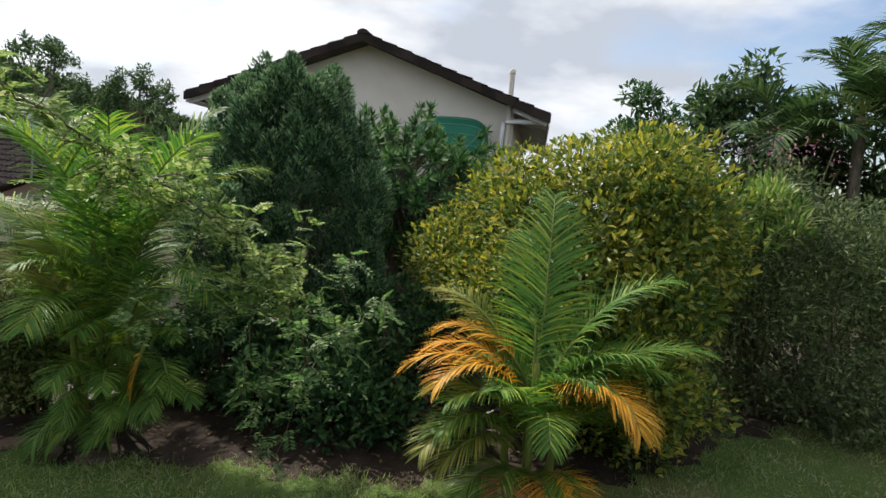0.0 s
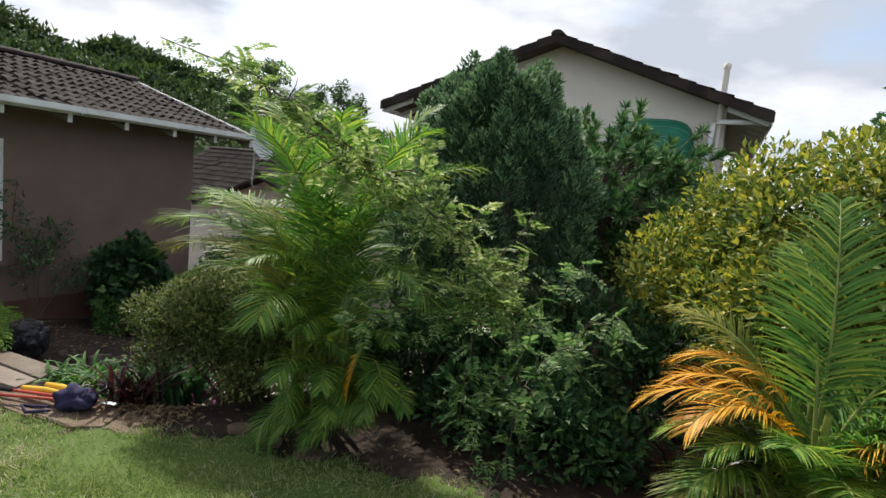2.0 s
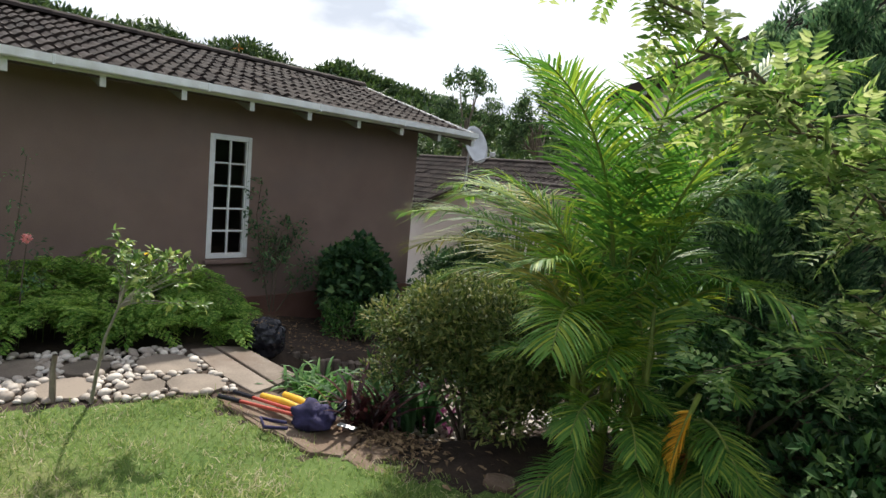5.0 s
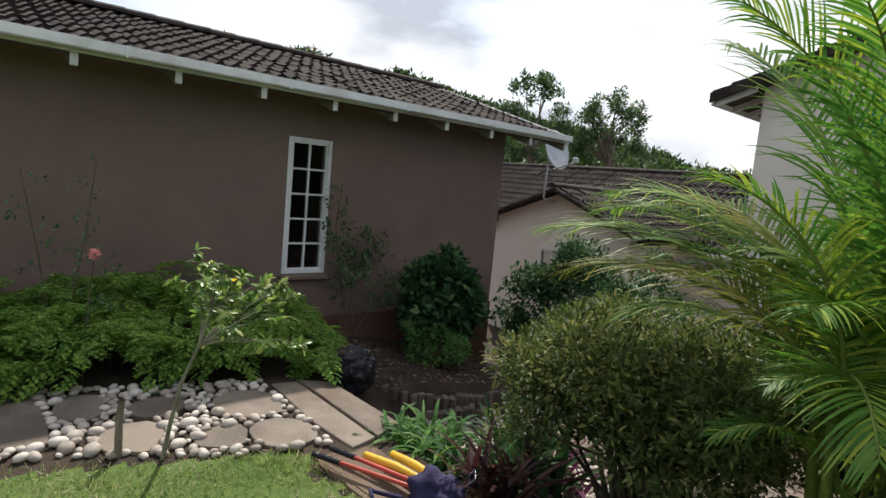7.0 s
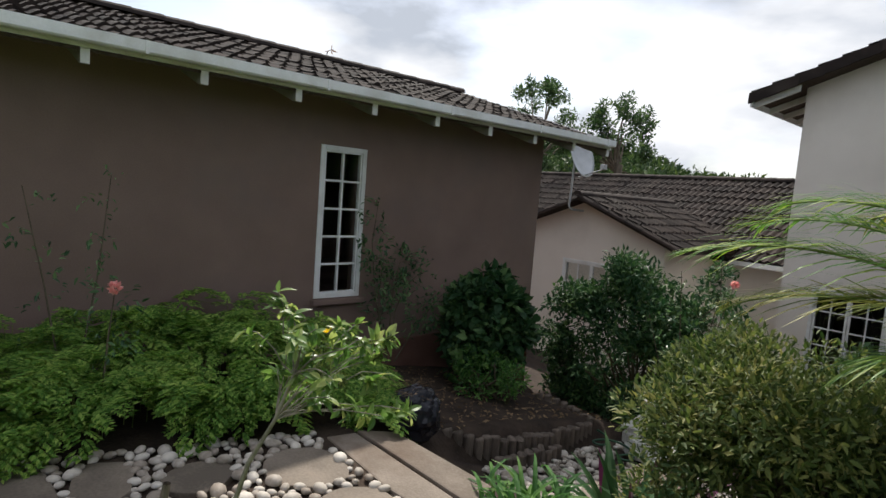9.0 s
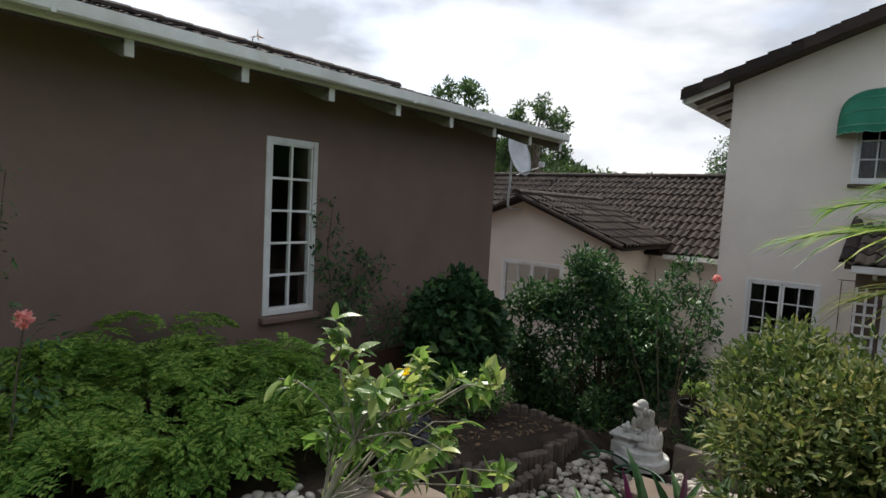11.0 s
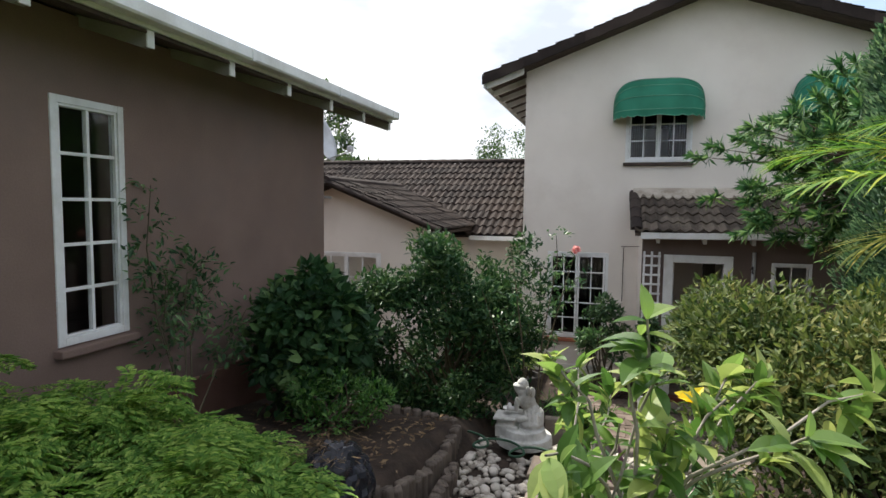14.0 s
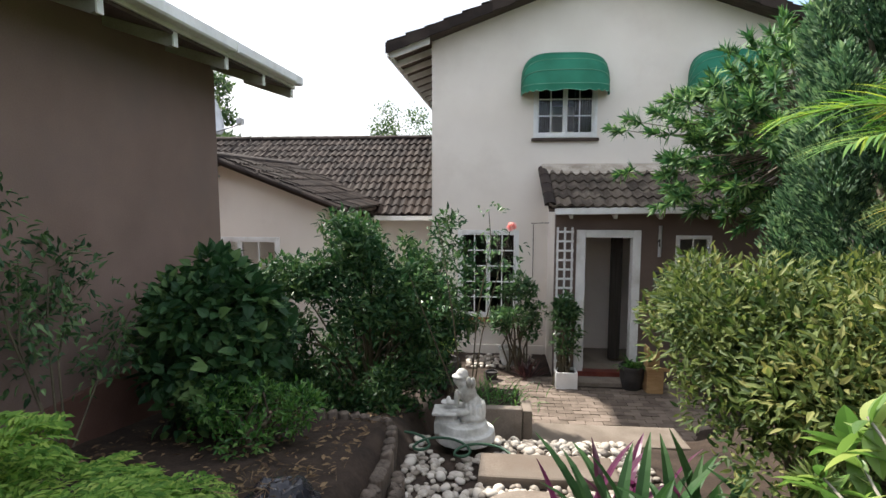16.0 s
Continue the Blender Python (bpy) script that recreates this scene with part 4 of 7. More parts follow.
def conifer(cx, cy, top, rng):
    """A broad cypress: upright feathery plumes crowded over an egg-shaped body, dark gaps between them."""
    e = plant("conifer", "dense dark green upright conifer with feathery sprays", "tree", cx, cy)
    z0 = float(ground_z(cx, cy))
    H = top - z0

    def girth(t):
        return np.interp(t, [0.0, 0.15, 0.40, 0.62, 0.78, 0.90, 1.0], [0.72, 0.90, 1.02, 0.96, 0.78, 0.56, 0.34])
    plumes = []
    for k in range(215):
        t, a = rng.uniform(0.0, 1.0) ** 0.9, rng.uniform(0, 2 * math.pi)
        q = 0.90 * rng.uniform(0.78, 1.10) if k < 150 else rng.uniform(0.35, 0.7)
        lobe = 1 + 0.10 * math.sin(a * 3 + t * 5) + 0.06 * math.sin(a * 7 - t * 9)
        r = girth(t) * q * lobe
        plumes.append((cx + r * math.cos(a), cy + r * math.sin(a), z0 + 0.05 + (H - 0.75) * t, a, rng.uniform(0.38, 0.66), rng.uniform(0.10, 0.19)))
    for dx, dy, th in ((-0.45, -0.15, 1.02), (-0.36, 0.05, 0.96), (0.22, 0.0, 1.0), (0.12, -0.25, 0.95), (0.36, -0.12, 0.93), (-0.12, -0.1, 0.92), (-0.6, -0.2, 0.90), (0.56, 0.05, 0.87)):
        plumes.append((cx + dx, cy + dy, z0 + H * th - 0.68, rng.uniform(0, 6.28), 0.56, 0.11))
    P, D, N, tip = [], [], [], []
    for x, y, z, a, h, r in plumes:
        n = int(5200 * h * r / 0.6)
        t = rng.random(n) ** 0.8
        b = rng.uniform(0, 2 * math.pi, n)
        prof = r * np.sin(np.pi * np.clip(0.16 + 0.84 * t, 0, 1)) ** 0.75 * (1 - 0.28 * rng.random(n) ** 2)
        prof *= 1 + 0.38 * np.sin(b * 4 + t * 14)
        o = np.stack([np.cos(b), np.sin(b), np.zeros(n)], -1)
        lean = np.array([math.cos(a), math.sin(a), 0]) * 0.22
        P.append(np.array([x, y, z]) + o * prof[:, None] + (np.array([0, 0, 1.0]) + lean) * (t * h)[:, None])
        D.append(o * 0.75 + np.array([0, 0, 0.85]) + lean + rng.normal(0, 0.26, (n, 3)))
        N.append(o + rng.normal(0, 0.4, (n, 3)))
        # tips and outer lobes take the paler colour, as if light caught them
        tip.append((t + 0.35 * np.sin(b * 4 + t * 14) + rng.normal(0, 0.12, n)) > 0.72)
    tip = np.concatenate(tip)
    P, D, N = np.concatenate(P), np.concatenate(D), np.concatenate(N)
    tk = part("trunk", tubes("trunk", [([(cx, cy, z0 - 0.1), (cx, cy, z0 + 0.5), (cx + 0.1, cy, z0 + 1.8)], [0.12, 0.1, 0.05])], BARK, 8), None, e)
    for x, y, z, a, h, r in plumes[::14]:
        part("limb", tubes("limb", [([(cx, cy, z0 + 0.3), ((cx + x) / 2, (cy + y) / 2, (z0 + z) / 2 + 0.1), (x, y, z + 0.1)], [0.06, 0.04, 0.012])], BARK), None, tk)
    S = 0.054 * rng.uniform(0.6, 1.3, len(P))
    part("crown", leaves("crown", P[~tip], D[~tip], N[~tip], S[~tip], SPRIG, L_CONIFER), None, e)
    part("lit_sprays", leaves("lit_sprays", P[tip], D[tip], N[tip], S[tip], SPRIG, L_CONIFER_LIT), None, e, "paler green young spray tips, with light put into the colour")
    return e


def rosette_tree(cx, cy, zc, r, n, rng, name, label, leaf_len=0.13, shape=STRAP, material=None, per=20):
    """A tree whose strap leaves sit in rosettes at the ends of many twigs."""
    e = plant(name, label, "tree", cx, cy)
    z0 = float(ground_z(cx, cy))
    lines = [([(cx, cy, z0 - 0.1), (cx + 0.05, cy, (z0 + zc) / 2), (cx, cy, zc)], [0.09, 0.07, 0.04])]
    P, D, N, S = [], [], [], []
    for d in sphere_dirs(n * 2, rng)[:n]:
        k = rng.uniform(0.45, 1.0) ** 0.5
        tip = np.array([cx, cy, zc]) + d * np.asarray(r) * k * (1 + 0.15 * rng.normal())
        root = np.array([cx, cy, zc]) + d * np.asarray(r) * 0.1
        lines.append((bent(root, tip, -0.08, 5, 0.02, rng), np.linspace(0.016, 0.004, 5)))
        ax = norm(tip - root + np.array([0, 0, 0.25]))
        for q in range(3):
            b = tip - ax * (0.075 * q) + rng.normal(0, 0.012, 3)
            dirs = norm(sphere_dirs(per, rng) * 0.95 + ax * (0.75 - 0.12 * q))
            P.append(np.tile(b, (per, 1)))
            D.append(dirs)
            N.append(np.tile(ax, (per, 1)) + rng.normal(0, 0.2, (per, 3)))
            S.append(leaf_len * rng.uniform(0.7, 1.15, per))
    part("trunk", tubes("trunk", lines, BARK, 5), None, e)
    part("crown", leaves("crown", np.concatenate(P), np.concatenate(D), np.concatenate(N), np.concatenate(S), shape, material or L_PODO), None, e)
    return e


def shrub(name, label, cx, cy, clumps, count, size, shape, material, rng, category="shrub", twigs=14, bark=TWIG, **kw):
    """A leafy bush of clumps on a fan of twigs."""
    e = plant(name, label, category, cx, cy)
    z0 = float(ground_z(cx, cy))
    tips = [np.asarray(clumps[i][0]) for i in rng.choice(len(clumps), min(twigs, len(clumps)), replace=False)]
    tagged(part("branch_mass", tubes("branch_mass", [(bent((cx + rng.normal(0, 0.08), cy + rng.normal(0, 0.08), z0 - 0.05), t, 0.1, 6, 0.03, rng), np.linspace(0.018, 0.005, 6)) for t in tips], bark, 5), None, e), kind="stuff")
    part("foliage", crown_leaves("foliage", clumps, count, size, shape, material, rng, **kw), None, e)
    return e


def frond_arrays(base, heading, length, rise, droop, rng, pairs=58, leaflet=0.36, vee=0.35, width=0.0056):
    """A pinnate palm frond: a curved stalk and its leaflets, each a narrow folded strip that bends down at its tip."""
    n = 22
    t = np.linspace(0, 1, n)
    ch, sh = math.cos(heading), math.sin(heading)
    a = rise - droop * t ** 1.5
    dr = np.cumsum(np.cos(a)) * length / n
    dz = np.cumsum(np.sin(a)) * length / n
    side_bend = rng.normal(0, 0.12) * t ** 2 * length
    spine = np.stack([base[0] + dr * ch - side_bend * sh, base[1] + dr * sh + side_bend * ch, base[2] + dz], -1)
    spine = np.concatenate([[base], spine])
    tt = np.linspace(0, 1, n + 1)
    tang = norm(np.gradient(spine, axis=0))
    side = norm(np.cross(tang, [0, 0, 1.0]))
    upv = np.cross(side, tang)
    s = np.linspace(0.22, 0.99, pairs)
    V, F = [], []
    for sgn in (-1, 1):
        u = s + rng.normal(0, 0.004, pairs)
        P = np.stack([np.interp(u, tt, spine[:, i]) for i in range(3)], -1)
        T = norm(np.stack([np.interp(u, tt, tang[:, i]) for i in range(3)], -1))
        Sd = norm(np.stack([np.interp(u, tt, side[:, i]) for i in range(3)], -1)) * sgn
        U = norm(np.stack([np.interp(u, tt, upv[:, i]) for i in range(3)], -1))
        L = leaflet * length * np.interp(u, [0.2, 0.35, 0.6, 0.85, 1.0], [0.75, 1.0, 0.95, 0.62, 0.28]) * rng.uniform(0.9, 1.08, pairs)
        fwd = np.interp(u, [0.2, 1.0], [0.55, 1.5])[:, None]
        d0 = norm(Sd + T * fwd + U * (vee + rng.normal(0, 0.1, (pairs, 1))))
        w = norm(np.cross(d0, U)) * width * np.sqrt(length)
        k = 5
        q = np.linspace(0, 1, k)
        base_i = sum(len(v) for v in V)
        sagg = rng.uniform(0.18, 0.5, (pairs, 1))
        rows = []
        for j in range(k):
            c = P + d0 * L[:, None] * q[j] + np.array([0, 0, -1.0]) * L[:, None] * sagg * q[j] ** 2
            ww = w * (0.55, 1.0, 0.92, 0.6, 0.06)[j]
            rows.append(np.stack([c - ww, c + ww], 1))
        V.append(np.stack(rows, 1).reshape(-1, 3))
        f = []
        for j in range(k - 1):
            b = base_i + np.arange(pairs) * 2 * k + 2 * j
            f.append(np.stack([b, b + 1, b + 3, b + 2], -1))
        F.append(np.concatenate(f))
    return spine, np.concatenate(V), np.concatenate(F)


def add_frond(parent, base, heading, length, rise, droop, material, rng, label="", stalk=None, **kw):
    spine, V, F = frond_arrays(np.asarray(base, float), heading, length, rise, droop, rng, **kw)
    fr = part("frond", fast_mesh("frond", V, F, material), None, parent, label)
    part("stalk", tubes("stalk", [(spine, np.linspace(0.013, 0.003, len(spine)))], stalk or STALK, 5), None, fr)


def palm(cx, cy, label, fronds, rng, canes=6):
    """A clumping palm: canes and arching fronds given as (dx, dy, z, heading, length, rise, droop, material)."""
    e = plant("areca_palm", label, "palm", cx, cy)
    z0 = float(ground_z(cx, cy))
    for k in range(canes):
        a = 6.28 * k / canes
        x, y = cx + 0.13 * math.cos(a), cy + 0.13 * math.sin(a)
        part("cane", tubes("cane", [([(x, y, z0 - 0.05), (x * 1.0 + 0.05 * math.cos(a), y + 0.05 * math.sin(a), z0 + 0.45), (x + 0.09 * math.cos(a), y + 0.09 * math.sin(a), z0 + 0.85)], [0.03, 0.025, 0.016])], STALK, 7), None, e)
    for dx, dy, dz, head, ln, rise, droop, m in fronds:
        add_frond(e, (cx + dx, cy + dy, z0 + dz), math.radians(head), ln, math.radians(rise), math.radians(droop), m, rng, {L_PALM_O: "orange dying frond", L_PALM_D: "dry brown frond", L_PALM_Y: "yellowing frond"}.get(m, ""))
    return e


def pinnate_branches(name, lines, rng, step=0.055, leaf=0.15, pairs=8, leaflet=0.034, material=None, skip=0.15, flat=False):
    """Feathery compound leaves set alternately along given branch lines; returns one mesh of leaflets."""
    P, D, N, S = [], [], [], []
    for pts in lines:
        pts = np.asarray(pts)
        seg = np.linalg.norm(np.diff(pts, axis=0), axis=1)
        cum = np.concatenate([[0], np.cumsum(seg)])
        for s in np.arange(skip * cum[-1], cum[-1], step):
            p = np.array([np.interp(s, cum, pts[:, i]) for i in range(3)])
            q = np.array([np.interp(min(s + 0.03, cum[-1]), cum, pts[:, i]) for i in range(3)])
            tan = norm(q - p + 1e-6)
            out = norm(np.cross(tan, norm(rng.normal(size=3))) + 0.45 * tan + np.array([0, 0, 0.10]))
            ln = leaf * rng.uniform(0.6, 1.2)
            if flat:
                side = norm(np.cross(tan, [0, 0, 1.0])) * (1 if len(P) % 4 < 2 else -1)
                out = norm(side + 0.55 * tan + rng.normal(0, 0.10, 3))
                ln = leaf * (1.05 - 0.9 * s / cum[-1]) * rng.uniform(0.85, 1.1)
            sd = norm(np.cross(out, [0, 0, 1.0]) + rng.normal(0, 0.15, 3))
            nn = norm(np.cross(sd, out))
            if nn[2] < 0:
                nn = -nn
            u = np.linspace(0.2, 1, pairs)
            c = p + out * (u * ln)[:, None] + np.array([0, 0, -0.22 * ln]) * (u ** 2)[:, None]
            for sg in (-1, 1):
                P.append(c)
                D.append(sg * sd + 0.45 * out + rng.normal(0, 0.08, (pairs, 3)))
                N.append(np.tile(nn, (pairs, 1)) + rng.normal(0, 0.15, (pairs, 3)))
                S.append(leaflet * rng.uniform(0.85, 1.2, pairs))
    return leaves(name, np.concatenate(P), np.concatenate(D), np.concatenate(N), np.concatenate(S), DIAMOND, material)


def blade_clump(name, label, cx, cy, n, length, width, material, rng, category="plant", rise=(0.5, 1.3), droop=1.6, z=None, spread=0.08, group="", split=False):
    """Strap-leaved clump: every blade arches out from the middle; split makes each blade a part."""
    e = plant(name, label, category, cx, cy, group)
    z0 = float(ground_z(cx, cy)) if z is None else z
    V, F = [], []
    k = 7
    for i in range(n):
        a = rng.uniform(0, 6.28)
        ln, r0 = length * rng.uniform(0.6, 1.15), rng.uniform(*rise)
        t = np.linspace(0, 1, k)
        ang = r0 - droop * rng.uniform(0.6, 1.1) * t ** 1.6
        r = np.concatenate([[0], np.cumsum(np.cos(ang[1:]))]) * ln / k
        z = np.concatenate([[0], np.cumsum(np.sin(ang[1:]))]) * ln / k
        bx, by = cx + rng.normal(0, spread), cy + rng.normal(0, spread)
        c = np.stack([bx + r * math.cos(a), by + r * math.sin(a), z0 + z], -1)
        sd = np.array([-math.sin(a), math.cos(a), 0]) * width
        w = np.array([0.6, 0.9, 1.0, 1.0, 0.85, 0.55, 0.05])[:, None]
        up = np.array([0, 0, width * 0.45])
        b = sum(len(v) for v in V)
        V.append(np.stack([c - sd * w + up * w, c, c + sd * w + up * w], 1).reshape(-1, 3))
        for j in range(k - 1):
            o = b + 3 * j
            F += [(o, o + 1, o + 4, o + 3), (o + 1, o + 2, o + 5, o + 4)]
    if split:
        F1 = np.array(F[:2 * (k - 1)])
        for v in V:
            part("leaf", fast_mesh("leaf", v, F1, material), None, e)
    else:
        part("leaves", fast_mesh("leaves", np.concatenate(V), F, material), None, e)
    return e



rg = np.random.default_rng(5)
conifer(5.68, -5.67, 4.74, rg)
rosette_tree(6.15, -3.25, 3.35, (1.7, 1.3, 1.15), 420, rg, "podocarpus_tree", "dark green tree with strap leaves in whorls", 0.15, NARROW, L_PODO, 22)
bush = scatter_clumps((8.75, -6.25, 2.85), (1.15, 1.1, 1.35), 110, 0.34, rg, -0.98, 0.8) + scatter_clumps((7.75, -5.5, 2.75), (0.75, 0.7, 0.9), 50, 0.27, rg) + scatter_clumps((8.95, -6.95, 2.15), (0.7, 0.7, 0.75), 40, 0.25, rg, -0.98)
shrub("croton_bush", "large yellow and green variegated leafy bush", 8.75, -6.3, bush, 85000, 0.068, OVAL_LO, L_CROTON, rg, twigs=30, depth=0.5)
bush = scatter_clumps((11.0, -5.3, 2.5), (1.35, 1.2, 1.45), 120, 0.36, rg, -0.98, 0.85) + scatter_clumps((12.6, -5.0, 2.5), (1.3, 1.2, 1.5), 70, 0.4, rg, -0.98)
shrub("grey_shrub", "fine-leaved grey-green arching shrub over the lawn", 11.3, -5.2, bush, 80000, 0.06, DIAMOND, L_GREY, rg, twigs=40, depth=0.6)
shrub("golden_shrub", "pale yellow-green narrow-leaved shrub", 10.35, -5.6, scatter_clumps((10.15, -5.9, 3.35), (0.4, 0.4, 0.45), 26, 0.16, rg), 2600, 0.10, NARROW, L_ALLA, rg, up=0.5)
shrub("mauve_flower_shrub", "sparse shrub with small mauve flower heads", 10.6, -4.6, scatter_clumps((10.6, -4.7, 4.1), (0.9, 0.5, 0.35), 26, 0.13, rg, -0.2), 200, 0.04, DIAMOND, L_MAUVE, rg)
shrub("pale_shrub", "slender leafy shrub rising behind the yellow bush", 9.2, -4.2, scatter_clumps((9.35, -4.2, 4.35), (0.35, 0.3, 0.65), 22, 0.16, rg, -0.9), 2600, 0.08, OVAL, L_ROSE, rg)

PG, PY, PO, PD = L_PALM, L_PALM_Y, L_PALM_O, L_PALM_D
fr = []
for k in range(19):
    fr.append((rg.normal(0, 0.12), rg.normal(0, 0.10), rg.uniform(0.35, 0.95), 360 * k / 19 + rg.uniform(-9, 9), rg.uniform(0.95, 1.32), rg.uniform(56, 87), rg.uniform(55, 115), PG))
fr += [(-0.15, 0.1, 0.95, 150, 1.75, 84, 62, PG), (0.1, 0.1, 0.95, 60, 1.6, 86, 45, PG), (0.1, 0, 0.9, 20, 1.5, 78, 70, PG), (-0.1, 0, 0.85, 168, 1.35, 66, 80, PY), (-0.15, 0.05, 0.9, 185, 1.4, 60, 72, PG), (-0.15, 0.05, 0.95, 178, 1.5, 38, 55, PG), (-0.15, 0.0, 0.95, 168, 1.55, 45, 60, PG), (-0.1, -0.05, 0.9, 190, 1.35, 36, 62, PY), (0.0, -0.05, 1.0, 220, 1.5, 84, 55, PG), (0.05, -0.05, 1.0, 300, 1.45, 84, 60, PG), (0.0, -0.05, 1.0, 260, 1.4, 82, 62, PG), (0.1, 0.0, 1.0, 345, 1.45, 80, 58, PG), (-0.1, -0.1, 0.8, 196, 1.1, 56, 80, PY), (0.60, -0.38, 0.82, 215, 0.36, -74, 10, PO), (0.60, -0.36, 0.62, 225, 0.32, -78, 8, PD)]
for k in range(9):
    fr.append((rg.normal(0.1, 0.15), -0.15, rg.uniform(0.15, 0.45), 226 + 15 * k, rg.uniform(0.42, 0.60), rg.uniform(25, 60), rg.uniform(70, 115), PG))
for k in range(7):
    fr.append((0.5 + rg.normal(0, 0.1), -0.05, rg.uniform(0.1, 0.7), 230 + 18 * k, rg.uniform(0.45, 0.62), rg.uniform(25, 60), rg.uniform(80, 130), PG))
for k in range(9):
    fr.append((rg.normal(0.08, 0.12), -0.12, rg.uniform(0.35, 0.75), 234 + 15 * k, rg.uniform(0.52, 0.75), rg.uniform(42, 72), rg.uniform(75, 115), PG))
palm(5.25, -7.76, "green areca palm clump with one orange frond", fr, rg)
fr = []
for k in range(17):
    fr.append((rg.normal(0, 0.05), rg.normal(0, 0.05), rg.uniform(0.12, 0.45), 360 * k / 17 + rg.uniform(-10, 10), rg.uniform(0.78, 1.02), rg.uniform(50, 80), rg.uniform(55, 100), PG))
fr += [(0.0, 0.0, 0.6, 60, 1.4, 84, 38, PG), (0.05, -0.02, 0.55, 15, 1.2, 72, 60, PG), (0.0, -0.05, 0.55, 120, 1.25, 82, 55, PG), (0.05, -0.1, 0.45, 350, 1.15, 58, 66, PG),
       (-0.05, -0.05, 0.55, 192, 0.85, 62, 108, PO), (-0.05, -0.1, 0.55, 205, 0.78, 56, 110, PO), (-0.05, -0.08, 0.55, 198, 0.9, 50, 95, PO), (-0.05, 0.0, 0.65, 182, 0.8, 60, 100, PO), (0.05, -0.1, 0.55, 325, 0.85, 52, 112, PO), (0.05, -0.12, 0.5, 340, 0.82, 50, 110, PO), (0.1, -0.1, 0.1, 310, 0.6, 35, 100, PO), (-0.05, -0.1, 0.1, 262, 0.75, 28, 100, PD), (0.02, -0.1, 0.1, 285, 0.75, 28, 110, PO), (-0.1, -0.1, 0.3, 215, 0.8, 40, 90, PY), (-0.1, -0.1, 0.25, 240, 0.72, 40, 95, PY), (-0.1, 0.05, 0.65, 172, 0.95, 64, 78, PY), (0.0, -0.1, 0.1, 250, 0.6, 35, 90, PG), (0.0, -0.1, 0.1, 225, 0.65, 30, 90, PG), (0.05, -0.1, 0.1, 300, 0.6, 35, 90, PG)]
palm(8.30, -7.70, "areca palm with green and yellow-orange fronds", fr, rg, 4)

# feathery climber sprawling over the palm
vine = plant("feathery_climber", "light green feathery-leaved climber sprawling over its neighbours", "climber", 6.9, -7.2)
root = np.array([6.7, -7.2, 1.9])
lines, low = [], []
arm = np.array([(6.75, -7.40, 1.60), (6.70, -7.75, 2.50), (6.50, -7.95, 2.95), (6.23, -8.45, 3.34), (5.95, -8.95, 3.64), (5.63, -8.98, 3.81), (4.74, -8.78, 4.05)])
lines.append(arm)
for k in range(42):
    u = rg.uniform(1.3, 3.9) if k < 37 else rg.uniform(4.2, 5.6)
    p = np.array([np.interp(u, np.arange(7), arm[:, i]) for i in range(3)])
    ln = np.interp(u, [1.3, 2.5, 4, 5.6], [0.45, 0.5, 0.26, 0.06])
    d = norm(rg.normal(size=3) * np.array([1, 1, 0.6]) + np.array([-0.15, 0.25, 0.12]))
    lines.append(bent(p, p + d * ln * rg.uniform(0.5, 1.1), -0.05, 8, 0.02, rg))
for tip in ((6.43, -8.3, 2.62), (6.75, -8.35, 2.7), (7.06, -8.3, 2.68), (7.29, -8.25, 2.4), (7.0, -8.4, 2.3), (6.9, -8.4, 2.1), (6.6, -8.3, 2.15), (6.1, -8.35, 2.6), (5.95, -8.4, 2.55), (6.2, -8.45, 2.45), (5.8, -8.3, 2.62), (6.3, -8.1, 2.85), (7.4, -8.0, 2.65), (7.2, -7.8, 2.85)):
    for q in range(1):
        t2 = np.array(tip) + rg.normal(0, 0.10, 3)
        low.append(bent(root + rg.normal(0, 0.12, 3), t2, 0.3, 10, 0.03, rg)[3:])
low.append(bent((6.63, -8.3, 2.6), (6.60, -8.32, 2.12), 0, 8, 0.015, rg))
part("branch", tubes("branch", [(arm, np.linspace(0.010, 0.003, 7))], TWIG, 6), None, vine)
tagged(part("twig_mass", tubes("twig_mass", [(l, np.linspace(0.005, 0.002, len(l))) for l in lines[1:] + low], TWIG, 4), None, vine), kind="stuff")
part("foliage", pinnate_branches("foliage", lines[1:], rg, 0.046, 0.14, 7, 0.044, L_VINE, 0.10), None, vine)
part("foliage", pinnate_branches("foliage", [arm], rg, 0.05, 0.085, 6, 0.030, L_VINE, 0.35), None, vine, "sparse leaves along the long arm")
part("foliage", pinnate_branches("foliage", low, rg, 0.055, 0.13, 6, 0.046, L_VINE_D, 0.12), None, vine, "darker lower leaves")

hedge_clumps = []
for k in range(230):
    y = rg.uniform(-8.02, -6.7)
    x = rg.uniform(3.52 if y > -7.6 else 3.62, 4.9)
    z = rg.uniform(2.05, 2.32) if rg.random() < 0.62 else rg.uniform(1.74, 2.1)
    hedge_clumps.append(((x, y, z), (0.19, 0.19, 0.16)))
shrub("clipped_shrub", "clipped olive-green shrub with bare lower stems", 4.2, -7.4, hedge_clumps, 62000, 0.044, LANCE, L_HEDGE, rg, twigs=60)
shrub("round_bush", "round dark glossy-leaved bush against the brown wall", 0.70, -5.97, scatter_clumps((0.70, -5.97, 1.68), (0.46, 0.48, 0.66), 85, 0.17, rg, -0.98), 8500, 0.095, BROAD, L_GLOSSY, rg, depth=0.5)
